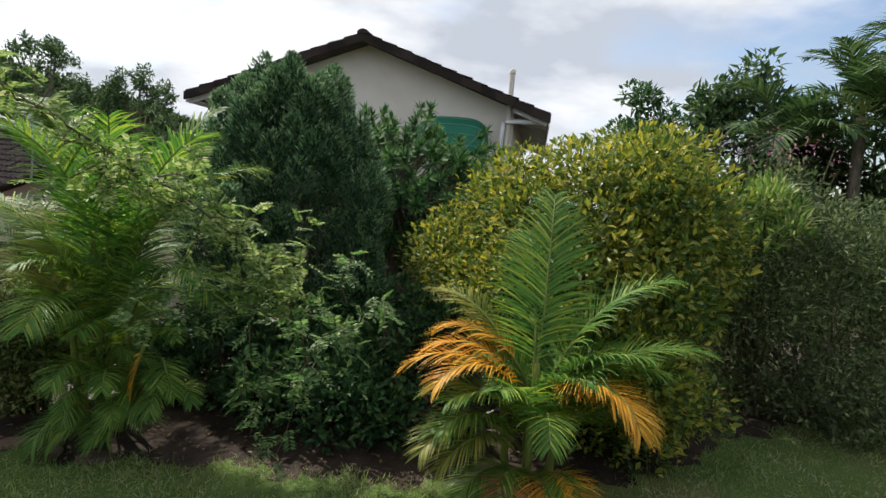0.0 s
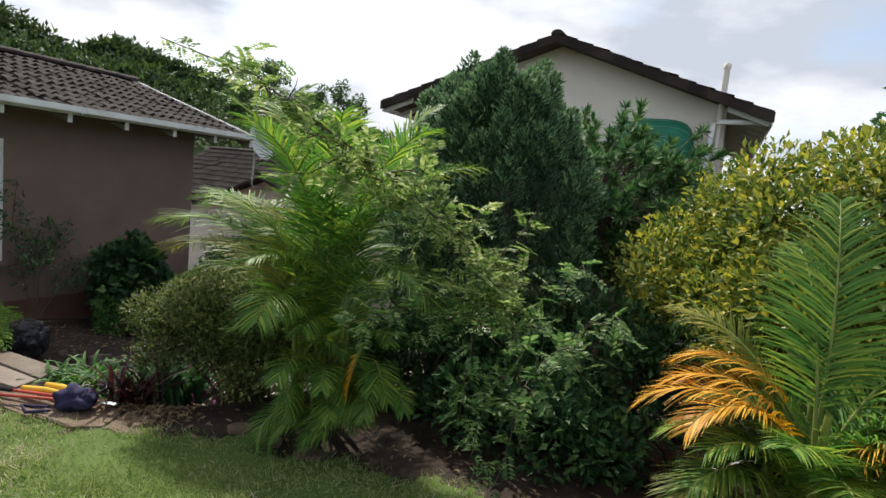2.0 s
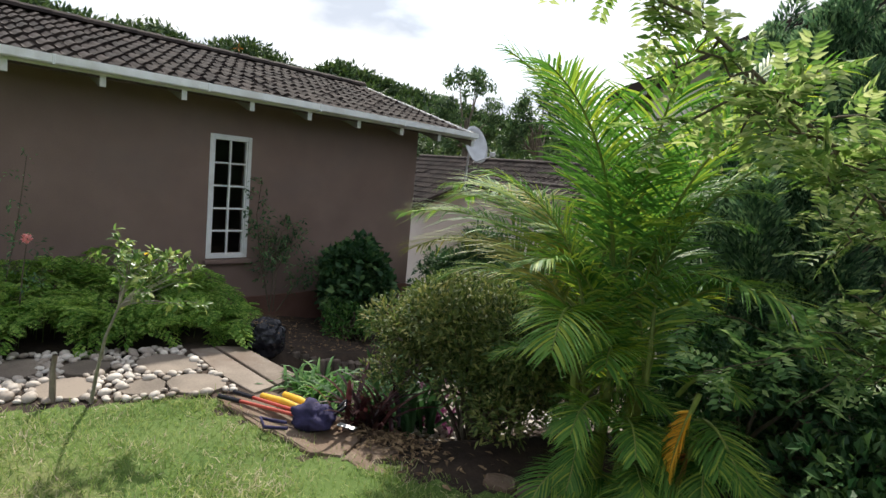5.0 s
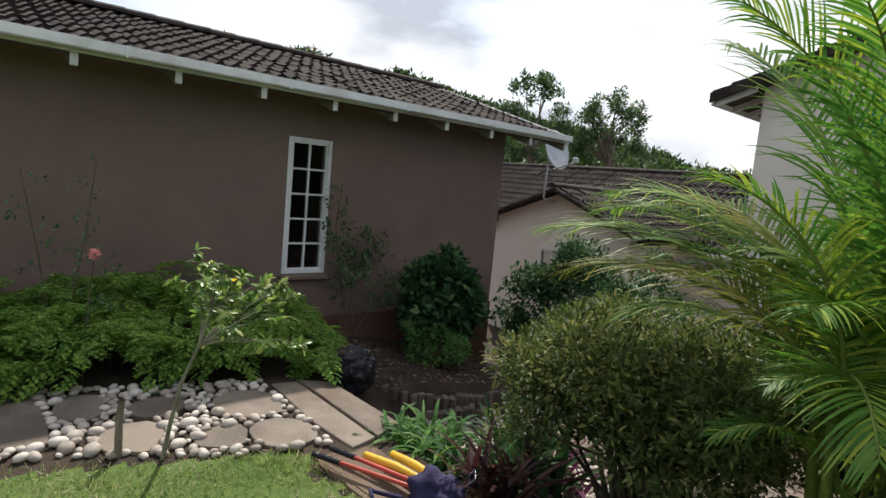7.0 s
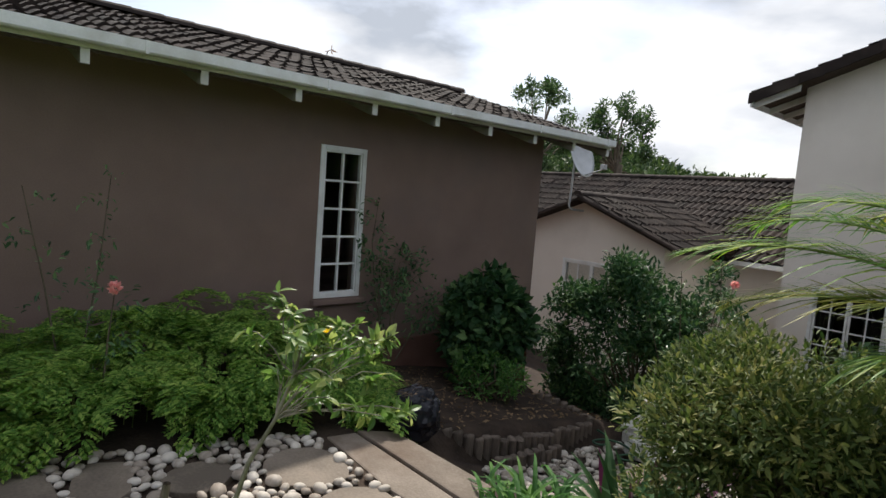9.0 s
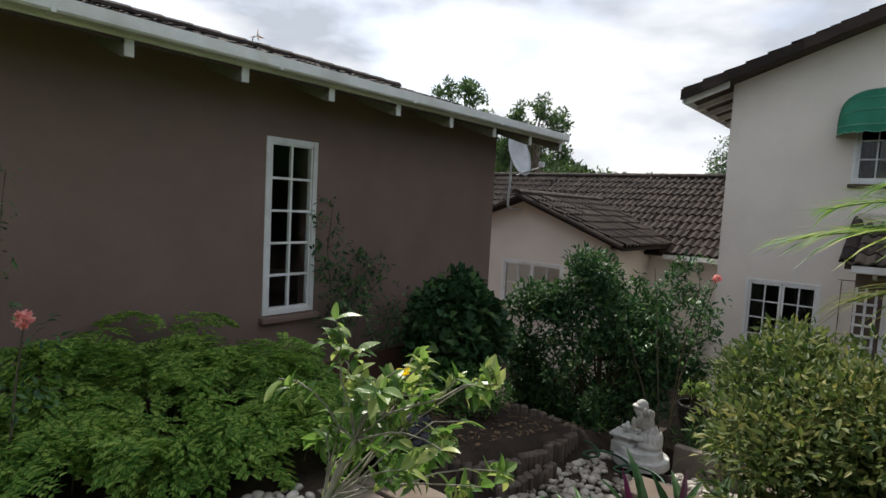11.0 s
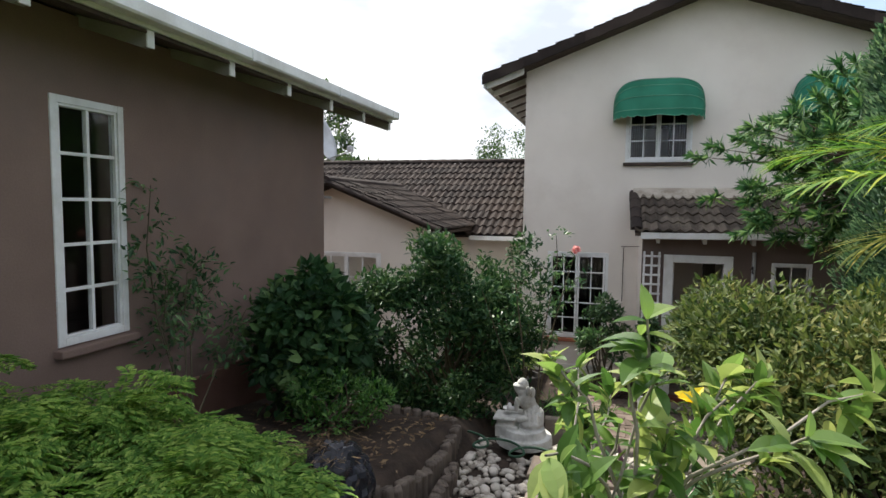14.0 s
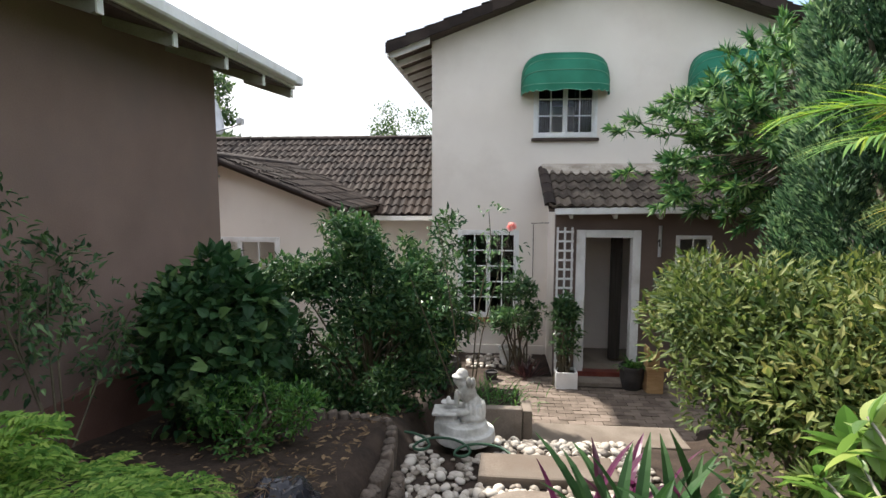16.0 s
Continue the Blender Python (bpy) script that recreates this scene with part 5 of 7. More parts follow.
shrub("tall_shrub", "tall loose dark green shrub in the lower bed", 1.25, -3.9, scatter_clumps((1.22, -4.15, 1.28), (1.06, 0.85, 1.25), 130, 0.22, rg, -0.95, 0.85) + scatter_clumps((2.05, -3.9, 1.75), (0.5, 0.5, 0.65), 26, 0.15, rg, -0.9, 0.95), 25000, 0.080, OVAL, L_GLOSSY, rg, twigs=46, depth=0.8, jitter=0.8)
shrub("undergrowth_shrub", "dark leafy undergrowth between conifer and palms", 7.1, -6.3, scatter_clumps((7.0, -6.3, 2.0), (0.95, 0.6, 0.6), 60, 0.24, rg, -0.95) + scatter_clumps((6.75, -7.25, 1.82), (0.95, 0.45, 0.30), 40, 0.2, rg, -0.95), 12000, 0.07, OVAL_LO, L_GLOSSY, rg, twigs=20)
shrub("undergrowth_shrub", "dark leafy undergrowth behind the palm clump", 5.7, -6.85, scatter_clumps((5.75, -6.85, 1.95), (1.05, 0.45, 0.48), 60, 0.2, rg, -0.98), 9000, 0.065, OVAL_LO, L_GLOSSY, rg, twigs=20)
shrub("low_bush", "small bright green bush on the raised bed", 1.15, -6.35, scatter_clumps((1.12, -6.35, 1.30), (0.42, 0.36, 0.20), 26, 0.12, rg, -0.7), 2600, 0.045, OVAL, L_LILY, rg)
shrub("door_bush", "leafy green bush below the tall window", 3.02, -1.0, scatter_clumps((3.0, -1.0, 0.80), (0.42, 0.34, 0.62), 34, 0.13, rg, -0.8), 2300, 0.085, OVAL, L_ROSE, rg)

# roses trained along the brown wall and the house
def rose(name, label, base, canes, leaf_n, blooms, rng, size=0.05):
    e = thing(name, label, "rose", base)
    for c in canes:
        part("cane", tubes("cane", [(np.array(c, float), np.linspace(0.008, 0.003, len(c)))], TWIG, 5), None, e)
    P, D, N = [], [], []
    for c in canes:
        c = np.array(c, float)
        for k in range(leaf_n):
            u = rng.uniform(0.35, 1) * (len(c) - 1)
            p = np.array([np.interp(u, np.arange(len(c)), c[:, i]) for i in range(3)])
            o = sphere_dirs(1, rng)[0]
            stem = p + o * 0.09
            for q in range(5):
                P.append(stem + o * 0.02 * q + rng.normal(0, 0.02, 3))
                D.append(o + rng.normal(0, 0.6, 3))
                N.append(np.array([0, 0, 1.0]) + rng.normal(0, 0.4, 3))
    part("leaves", leaves("leaves", np.array(P), np.array(D), np.array(N), size * rng.uniform(0.7, 1.2, len(P)), OVAL, L_ROSE), None, e)
    for b in blooms:
        d = sphere_dirs(46, rng)
        part("bloom", leaves("bloom", np.array(b) + d * 0.012, d + np.array([0, 0, 0.4]), sphere_dirs(46, rng), np.full(46, 0.034), OVAL, L_PINK, 1.7), None, e, "pink rose bloom")
    return e


rose("climbing_rose", "thin climbing rose beside the tall window", (0.25, -7.0, 1.3), [[(0.3, -7.0, 1.3), (0.14, -7.08, 2.0), (0.12, -7.14, 2.5), (0.13, -7.1, 2.92)], [(0.3, -7.0, 1.3), (0.2, -6.9, 2.0), (0.15, -6.8, 2.3), (0.14, -6.6, 2.35)], [(0.3, -6.95, 1.3), (0.25, -6.9, 1.8), (0.2, -6.75, 2.05), (0.2, -6.55, 2.2)], [(0.3, -7.0, 1.3), (0.16, -7.05, 1.9), (0.15, -7.0, 2.4)], [(0.3, -6.9, 1.3), (0.3, -6.6, 1.7), (0.28, -6.3, 1.95)]], 40, [], rg, 0.06)
rose("wall_rose", "leggy rose with pink bloom against the brown wall", (0.9, -9.8, 1.5), [[(1.2, -9.7, 1.5), (1.22, -9.66, 2.1), (1.26, -9.64, 2.36)], [(0.9, -9.8, 1.5), (0.6, -9.6, 2.4), (0.4, -9.5, 3.0)], [(0.9, -9.8, 1.5), (0.65, -9.9, 2.3), (0.5, -10.0, 2.9)], [(0.9, -10.2, 1.5), (0.6, -10.3, 2.2), (0.5, -10.5, 2.7)]], 16, [(1.26, -9.64, 2.38)], rg, 0.045)
rose("tall_rose", "tall pink rose on thin canes above the gravel", (2.5, -5.0, 0.7), [[(2.45, -4.95, 0.75), (2.55, -5.0, 1.5), (2.7, -5.02, 2.1), (2.78, -5.04, 2.4)], [(2.45, -4.95, 0.75), (2.5, -4.9, 1.6), (2.62, -4.9, 2.3), (2.60, -4.9, 2.55)], [(2.4, -4.95, 0.75), (2.3, -4.9, 1.6), (2.2, -4.8, 2.2), (2.15, -4.75, 2.45)], [(2.4, -4.95, 0.75), (2.1, -4.9, 1.5), (1.9, -4.85, 2.0)]], 16, [(2.79, -5.04, 2.43)], rg, 0.055)

# feathery fern mound along the brown wall
fern = plant("feathery_fern", "wide mound of soft feathery green fern", "fern", 1.1, -9.3)
lines = []
for k in range(430):
    y = rg.uniform(-13.0, -7.75)
    front = np.interp(y, [-13, -10, -9.4, -8.2, -7.75], [0.8, 1.38, 1.56, 1.84, 1.6])
    f = rg.random()
    x = 0.12 + (front - 0.12) * f
    z = float(ground_z(x, y))
    h = (0.42 - 0.28 * f ** 2.2) * rg.uniform(0.8, 1.1) * (0.75 if y > -8.1 else 1) * (1 + 0.55 * noise.noise((x * 2.6, y * 2.6, 1.0)))
    a = rg.normal(-0.5, 0.9)
    p = np.array([x, y, z + h])
    r = rg.uniform(0.26, 0.44)
    lines.append(bent(p, p + np.array([r * math.cos(a), r * math.sin(a), rg.uniform(-0.20, 0.06)]), 0.10, 6, 0.008, rg))
part("fronds", pinnate_branches("fronds", lines, rg, 0.0205, 0.19, 9, 0.038, L_FERN, 0.0, True), None, fern)
tagged(part("stem_mass", tubes("stem_mass", [(np.array([[l[0][0] - 0.05, l[0][1], float(ground_z(l[0][0], l[0][1]))], l[0], l[-1]]), [0.004, 0.003, 0.001]) for l in lines], STALK, 3), None, fern), kind="stuff")

# small tree beside the path
alla = plant("allamanda_tree", "young thin-stemmed tree with whorled leaves and yellow flower", "tree", 2.66, -9.54)
ZP = 1.52
trunk = np.array([(2.66, -9.54, ZP - 0.05), (2.76, -9.53, 1.75), (2.88, -9.52, 2.0), (3.04, -9.50, 2.22), (3.12, -9.48, 2.40)])
part("trunk", tubes("trunk", [(trunk, [0.013, 0.011, 0.009, 0.007, 0.006])], BARK_PALE, 7), None, alla)
part("stump", tubes("stump", [([(2.54, -9.72, ZP - 0.05), (2.545, -9.72, 1.74), (2.56, -9.71, 1.83)], [0.022, 0.018, 0.015])], BARK, 7), None, alla, "cut side stem")
tips = [(3.16, -9.12, 2.36), (3.30, -9.10, 2.26), (3.08, -9.18, 2.22), (3.0, -9.45, 2.62), (3.16, -9.50, 2.56), (3.38, -9.48, 2.46), (2.96, -9.5, 2.36), (3.12, -9.42, 2.36), (3.12, -9.55, 2.69), (3.28, -9.56, 2.58), (3.02, -9.62, 2.55), (3.42, -9.36, 2.58), (3.22, -9.46, 2.58), (3.20, -9.32, 2.50), (3.10, -9.40, 2.52), (3.24, -9.38, 2.60), (3.06, -9.50, 2.46), (3.32, -9.25, 2.28), (3.14, -9.50, 2.62), (3.32, -9.23, 2.56), (3.06, -9.3, 2.44), (3.16, -9.44, 2.5), (3.22, -9.4, 2.34), (2.98, -9.38, 2.3), (3.02, -9.13, 2.44), (3.09, -9.04, 2.46), (3.03, -9.18, 2.53), (3.05, -9.08, 2.40)]
P, D, N, S = [], [], [], []
for k, t in enumerate(tips):
    st = trunk[4] if 3 <= k < 14 else trunk[3]
    part("twig", tubes("twig", [(bent(st, t, 0.03, 6, 0.008, rg), np.linspace(0.003, 0.0016, 6))], BARK_PALE, 5), None, alla)
    ax = norm(np.array(t) - st)
    for q in range(22 if k < 3 else 19):
        d = norm(sphere_dirs(1, rg)[0] * 0.9 + ax * 0.4 + np.array([0, 0, -0.15]))
        P.append(np.array(t) - ax * rg.uniform(0, 0.09))
        D.append(d)
        N.append(ax + np.array([0, 0, 0.8]))
        S.append(rg.uniform(0.028, 0.062) * (1.25 if k < 3 else 1))
part("crown", leaves("crown", np.array(P), np.array(D), np.array(N), np.array(S), LONG_OVAL, L_ALLA, 1.15), None, alla)
for b in ((3.19, -9.40, 2.555),):
    d = norm(np.array([(math.cos(a), math.sin(a) * 0.5 - 0.4, 0.5) for a in np.linspace(0, 6.28, 6)[:-1]]))
    part("flower", leaves("flower", np.tile(b, (5, 1)).astype(float), d, np.tile([0, -0.5, 1.0], (5, 1)), np.full(5, 0.024), OVAL, L_YFLOWER, 2.0), None, alla, "yellow flower")
for b in ((3.017, -9.126, 2.43), (3.06, -9.10, 2.40), (3.30, -9.22, 2.53), (3.16, -9.40, 2.50), (3.22, -9.43, 2.44), (3.06, -9.33, 2.38), (3.36, -9.45, 2.45)):
    d = sphere_dirs(90, rg)
    part("seed_pod", leaves("seed_pod", np.array(b) + d * 0.010, d, sphere_dirs(90, rg), np.full(90, 0.022), NARROW, L_HEDGE), None, alla, "spiny olive-green seed pod")

blade_clump("lily_clump", "bright green strap-leaved lily clump beside the slab", 3.16, -8.17, 170, 0.42, 0.013, L_LILY, rg, spread=0.12)
blade_clump("cordyline", "dark reddish strap-leaved plant under the clipped shrub", 3.82, -8.18, 46, 0.55, 0.018, L_RED, rg, rise=(0.7, 1.5), droop=0.9, spread=0.08)
blade_clump("cordyline", "dark red strap-leaved plant between the palms", 7.72, -7.25, 40, 0.5, 0.02, L_RED, rg, rise=(0.5, 1.4), droop=1.0, spread=0.06)
blade_clump("boat_lily", "green strap leaves with purple undersides beside the gravel", 3.36, -7.40, 60, 0.66, 0.030, L_GLOSSY, rg, rise=(0.6, 1.45), droop=0.6, spread=0.14, split=True)
blade_clump("boat_lily", "green strap-leaved clump under the clipped shrub", 3.62, -7.95, 36, 0.6, 0.030, L_GLOSSY, rg, rise=(0.6, 1.45), droop=0.6, spread=0.12, split=True)
blade_clump("boat_lily", "purple-leaved clump beside the gravel steps", 3.32, -7.05, 34, 0.56, 0.026, L_PURPLE, rg, rise=(0.6, 1.4), droop=0.6, spread=0.12, split=True)
blade_clump("spiky_plant", "dark spiky rosette plant near the doorstep", 3.15, -1.35, 60, 0.42, 0.013, L_RED, rg, rise=(0.2, 1.4), droop=0.4, spread=0.05)
blade_clump("grass_tuft", "soft green grass tuft in the block planter", 2.72, -4.55, 160, 0.30, 0.005, L_LILY, rg, spread=0.16, droop=1.2, z=0.75)
shrub("yellow_green_plant", "small lime-green plant in a dark pot", 1.95, -2.1, scatter_clumps((1.95, -2.1, 0.55), (0.22, 0.2, 0.1), 12, 0.08, rg), 700, 0.06, OVAL, L_ALLA, rg)


# ---------- path, steps and beds ----------
rp = np.random.default_rng(21)


def slab_mesh(name, outline, z, thick, material, rng, bevel=0.012):
    bm = bmesh.new()
    vs = [bm.verts.new((x, y, z + rng.normal(0, 0.003))) for x, y in outline]
    bm.faces.new(vs)
    bmesh.ops.recalc_face_normals(bm, faces=bm.faces)
    r = bmesh.ops.extrude_face_region(bm, geom=list(bm.faces))
    bmesh.ops.translate(bm, vec=(0, 0, -thick), verts=[v for v in r["geom"] if isinstance(v, bmesh.types.BMVert)])
    bmesh.ops.recalc_face_normals(bm, faces=bm.faces)
    top = [e for e in bm.edges if all(v.co.z > z - thick * 0.5 for v in e.verts)]
    bmesh.ops.bevel(bm, geom=top, offset=bevel, segments=2, affect="EDGES", profile=0.6)
    return bm


def rough_outline(pts, rng, step=0.06, amp=0.012):
    out = []
    for (x0, y0), (x1, y1) in zip(pts, pts[1:] + pts[:1]):
        n = max(1, int(math.hypot(x1 - x0, y1 - y0) / step))
        for k in range(n):
            out.append((x0 + (x1 - x0) * k / n + rng.normal(0, amp), y0 + (y1 - y0) * k / n + rng.normal(0, amp)))
    return out


def stone_outline(cx, cy, a, b, ang, rng, n=14, square=0.0):
    out = []
    for k in range(n):
        t = 6.2832 * k / n
        c, s = math.cos(t), math.sin(t)
        q = 1 / max(abs(c), abs(s))
        r = (1 - square) + square * min(q, 1.35)
        r *= 1 + rng.normal(0, 0.05)
        x, y = a * r * c, b * r * s
        out.append((cx + x * math.cos(ang) - y * math.sin(ang), cy + x * math.sin(ang) + y * math.cos(ang)))
    return out


path = thing("stone_path", "flagstone path set among pale pebbles beside the lawn", "path", (2.2, -9.3, 1.5), kind="structure")


def rounded(pts, times):
    """Cuts the corners off a closed outline."""
    for _ in range(times):
        out = []
        for (x0, y0), (x1, y1) in zip(pts, pts[1:] + pts[:1]):
            out += [(x0 * 0.78 + x1 * 0.22, y0 * 0.78 + y1 * 0.22), (x0 * 0.22 + x1 * 0.78, y0 * 0.22 + y1 * 0.78)]
        pts = out
    return pts


FLAGS = [rounded(p, k) for p, k in (
    ([(1.20, -10.42), (1.44, -10.0), (1.97, -9.97), (2.32, -9.98), (2.12, -10.35), (1.7, -10.45)], 1),
    ([(1.55, -9.86), (1.68, -9.61), (2.08, -9.73), (1.97, -9.97)], 1),
    ([(1.92, -9.58), (1.82, -9.36), (2.02, -9.18), (2.20, -9.38), (2.12, -9.56)], 2),
    ([(1.94, -8.95), (2.05, -8.70), (2.42, -8.72), (2.44, -8.95), (2.28, -9.13), (2.06, -9.10)], 1),
    ([(2.54, -9.05), (2.48, -8.84), (2.62, -8.68), (2.86, -8.71), (2.92, -8.92), (2.78, -9.07)], 2),
    ([(2.16, -9.72), (2.22, -9.44), (2.46, -9.46), (2.62, -9.56), (2.45, -9.83)], 1),
    ([(2.42, -9.20), (2.52, -9.02), (2.78, -9.14), (2.63, -9.40)], 1),
    ([(1.42, -10.75), (1.50, -10.52), (1.98, -10.48), (2.04, -10.80)], 1),
    ([(1.32, -11.15), (1.40, -10.85), (1.90, -10.88), (1.92, -11.2)], 1))]
for outline in FLAGS:
    part("flagstone", slab_mesh("flagstone", outline, 1.533, 0.06, SLATE, rp, 0.007), SLATE, path)


def pebble_mesh(name, seed):
    r = np.random.default_rng(seed)
    bm = bmesh.new()
    bmesh.ops.create_icosphere(bm, subdivisions=2, radius=0.5)
    s = Vector((1.0, r.uniform(0.68, 0.85), r.uniform(0.5, 0.62)))
    for v in bm.verts:
        k = 1 + 0.10 * noise.noise(v.co * 2.2 + Vector((seed * 3.1, 0, 0)))
        v.co = Vector((v.co.x * s.x, v.co.y * s.y, v.co.z * s.z)) * k
    for f in bm.faces:
        f.smooth = True
    me = bpy.data.meshes.new(name)
    bm.to_mesh(me)
    bm.free()
    me.materials.append(PEBBLE)
    return me


PEBBLES = [pebble_mesh("pebble", k) for k in range(6)]


def strew(parent, ok, box_, count, sizes, zf, rng, taken=None):
    """Pebbles side by side over a region, larger ones first."""
    done = list(taken or [])
    n = tries = 0
    while n < count and tries < 9000:
        tries += 1
        x, y = rng.uniform(box_[0], box_[1]), rng.uniform(box_[2], box_[3])
        s = rng.uniform(*sizes) * (1.15 if tries < 500 else 0.85)
        if not ok(x, y) or any((x - a) ** 2 + (y - b) ** 2 < ((s + c) * 0.37) ** 2 for a, b, c in done):
            continue
        done.append((x, y, s))
        ob = new("pebble", PEBBLES[rng.integers(len(PEBBLES))])
        ob.parent = parent
        ob.matrix_parent_inverse = Matrix.Translation(-parent.location)
        ob.matrix_basis = Matrix.Translation((x, y, zf(x, y) + s * 0.17)) @ pose(0, 0, 0, rng.normal(0, 10), rng.normal(0, 10), rng.uniform(0, 360)) @ Matrix.Diagonal((s, s, s, 1))
        n += 1


def inside_outline(x, y, pts):
    hit = False
    for (x0, y0), (x1, y1) in zip(pts, pts[1:] + pts[:1]):
        if (y0 > y) != (y1 > y) and x < (x1 - x0) * (y - y0) / (y1 - y0) + x0:
            hit = not hit
    return hit


def off_flags(x, y):
    if any(inside_outline(x, y, p) for p in FLAGS):
        return False
    left = np.interp(y, [-11.2, -10, -9.4, -8.5], [1.0, 1.45, 1.60, 1.9])
    right = np.interp(y, [-11.2, -10.0, -9.2, -8.55], [2.1, 2.42, 2.85, 2.98])
    return left < x < right and y < -8.68


# concrete edging strips and the big slab on the lawn's corner
kerb = thing("concrete_edging", "long weathered concrete edging slabs along the path", "slab", (2.5, -8.4, 1.5))
part("slab", slab_mesh("s", [(1.96, -8.42), (2.10, -8.22), (2.92, -8.20), (3.02, -8.42)], 1.535, 0.10, CONCRETE, rp), CONCRETE, kerb)
part("slab", slab_mesh("s", [(1.93, -8.62), (1.97, -8.44), (3.02, -8.44), (3.06, -8.62), (2.6, -8.66)], 1.528, 0.10, CONCRETE, rp), CONCRETE, kerb, "darker stained slab")
pave = thing("garden_slab", "brown stained concrete slab at the lawn's edge", "slab", (3.8, -8.65, 1.5))
part("slab", slab_mesh("s", rough_outline([(3.05, -8.88), (3.12, -8.50), (3.78, -8.40), (4.06, -8.44), (4.16, -8.66), (4.02, -8.78), (3.5, -8.86)], rp), 1.532, 0.07, STAINED, rp, 0.006), STAINED, pave)
part("slab", slab_mesh("s", rough_outline([(4.09, -8.43), (4.40, -8.28), (4.60, -8.34), (4.62, -8.46), (4.36, -8.64), (4.18, -8.66)], rp), 1.528, 0.07, STAINED, rp, 0.006), STAINED, pave, "rust-brown slab end")
for (x, y, a, b, sq, lab) in ((4.92, -8.16, 0.09, 0.07, 0.9, "small grey paving block in the bed"), (5.12, -8.10, 0.10, 0.08, 0.3, "rounded stone half sunk in the bed"), (5.2, -8.22, 0.11, 0.08, 0.2, "flat brown stone at the bed's edge"), (5.55, -8.20, 0.10, 0.07, 0.2, "flat brown stone at the bed's edge")):
    st = thing("edging_stone", lab, "stone", (x, y, float(ground_z(x, y))), group="stones along the bed")
    part("stone", slab_mesh("stone", stone_outline(x, y, a, b, 0.4, rp, 12, sq), float(ground_z(x, y)) + 0.022, 0.09, STAINED, rp), STAINED, st)


# retaining walls of upright log halves
def log_wall(name, label, pts, top, depth, rng, w=0.085):
    e = thing(name, label, "retaining wall", (pts[0][0], pts[0][1], top[0] - depth))
    pts = np.array(pts, float)
    cum = np.concatenate([[0], np.cumsum(np.linalg.norm(np.diff(pts, axis=0), axis=1))])
    n = int(cum[-1] / w)
    for k in range(n):
        s = (k + 0.5) * cum[-1] / n
        x, y = np.interp(s, cum, pts[:, 0]), np.interp(s, cum, pts[:, 1])
        z = np.interp(s, cum, np.linspace(top[0], top[1], len(pts))) + rng.normal(0, 0.012)
        r = w * 0.52
        line = [(x, y, z - depth), (x + rng.normal(0, 0.004), y, z - 0.012), (x, y, z), (x, y, z + 0.001)]
        part("log", tubes("log", [(line, [r, r, r * 0.93, 0.004])], LOG, 6), None, e)
    return e


log_wall("log_edging", "weathered upright log edging around the raised soil bed", [(1.75, -7.75), (1.95, -7.4), (2.02, -6.9), (1.98, -6.3), (1.90, -5.72)], (1.34, 0.98), 0.42, rp)
log_wall("log_edging", "low log edging beside the pebbles", [(2.14, -7.3), (2.12, -6.8), (2.06, -6.4)], (1.12, 0.98), 0.25, rp)
log_wall("log_edging", "short log edging at the back of the bed", [(1.90, -5.68), (1.5, -5.6), (1.2, -5.7)], (1.0, 1.05), 0.3, rp)


def pebble_z(x, y):
    return float(ground_z(x, y))


ROUND_STEP = (2.84, -6.78, 0.24)
STEPS = [(2.56, 3.45, -6.30, -5.98, 0.93), (2.87, 4.45, -4.58, -4.12, 0.37)]
for x0, x1, y0, y1, z in STEPS:
    s = thing("stone_step", "weathered stone tread among the white pebbles", "step", ((x0 + x1) / 2, (y0 + y1) / 2, z - 0.1), group="steps down to the patio")
    part("tread", slab_mesh("tread", [(x0, y0), (x0 + 0.01, y1), (x1, y1), (x1 + 0.02, y0), ((x0 + x1) / 2, y0 - 0.015)], z, 0.14, CONCRETE, rp, 0.02), CONCRETE, s)


s = thing("stone_step", "round worn stepping stone among the pebbles", "step", (ROUND_STEP[0], ROUND_STEP[1], 0.95), group="steps down to the patio")
part("tread", slab_mesh("tread", stone_outline(ROUND_STEP[0], ROUND_STEP[1], 0.24, 0.21, 0.3, rp, 18, 0.15), 1.0, 0.12, CONCRETE, rp, 0.02), CONCRETE, s)


def off_steps(x, y):
    if math.hypot(x - ROUND_STEP[0], y - ROUND_STEP[1]) < ROUND_STEP[2]:
        return False
    if any(a - 0.03 < x < b + 0.03 and c - 0.03 < y < d + 0.03 for a, b, c, d, z in STEPS):
        return False
    if (x - 2.42) ** 2 + (y + 5.55) ** 2 < 0.09:
        return False
    return x > np.interp(y, [-7.6, -6.3, -5.6], [2.16, 2.06, 2.05])


# statue
bm = bmesh.new()


def blob(c, r, seg=2):
    bmesh.ops.create_icosphere(bm, subdivisions=seg, radius=1, matrix=Matrix.Translation(c) @ Matrix.Diagonal((*r, 1)))


SX, SY, SZ = 2.42, -5.55, 0.84
bmesh.ops.create_cone(bm, cap_ends=True, segments=32, radius1=0.235, radius2=0.225, depth=0.07, matrix=Matrix.Translation((SX + 0.02, SY, SZ + 0.035)))
bmesh.ops.create_cone(bm, cap_ends=True, segments=32, radius1=0.19, radius2=0.175, depth=0.06, matrix=Matrix.Translation((SX + 0.01, SY, SZ + 0.10)))
box_into(bm, SX - 0.21, SX - 0.02, SY - 0.12, SY + 0.05, SZ + 0.06, SZ + 0.16, 0.008)
box_into(bm, SX - 0.20, SX - 0.06, SY - 0.10, SY + 0.05, SZ + 0.15, SZ + 0.21, 0.006)
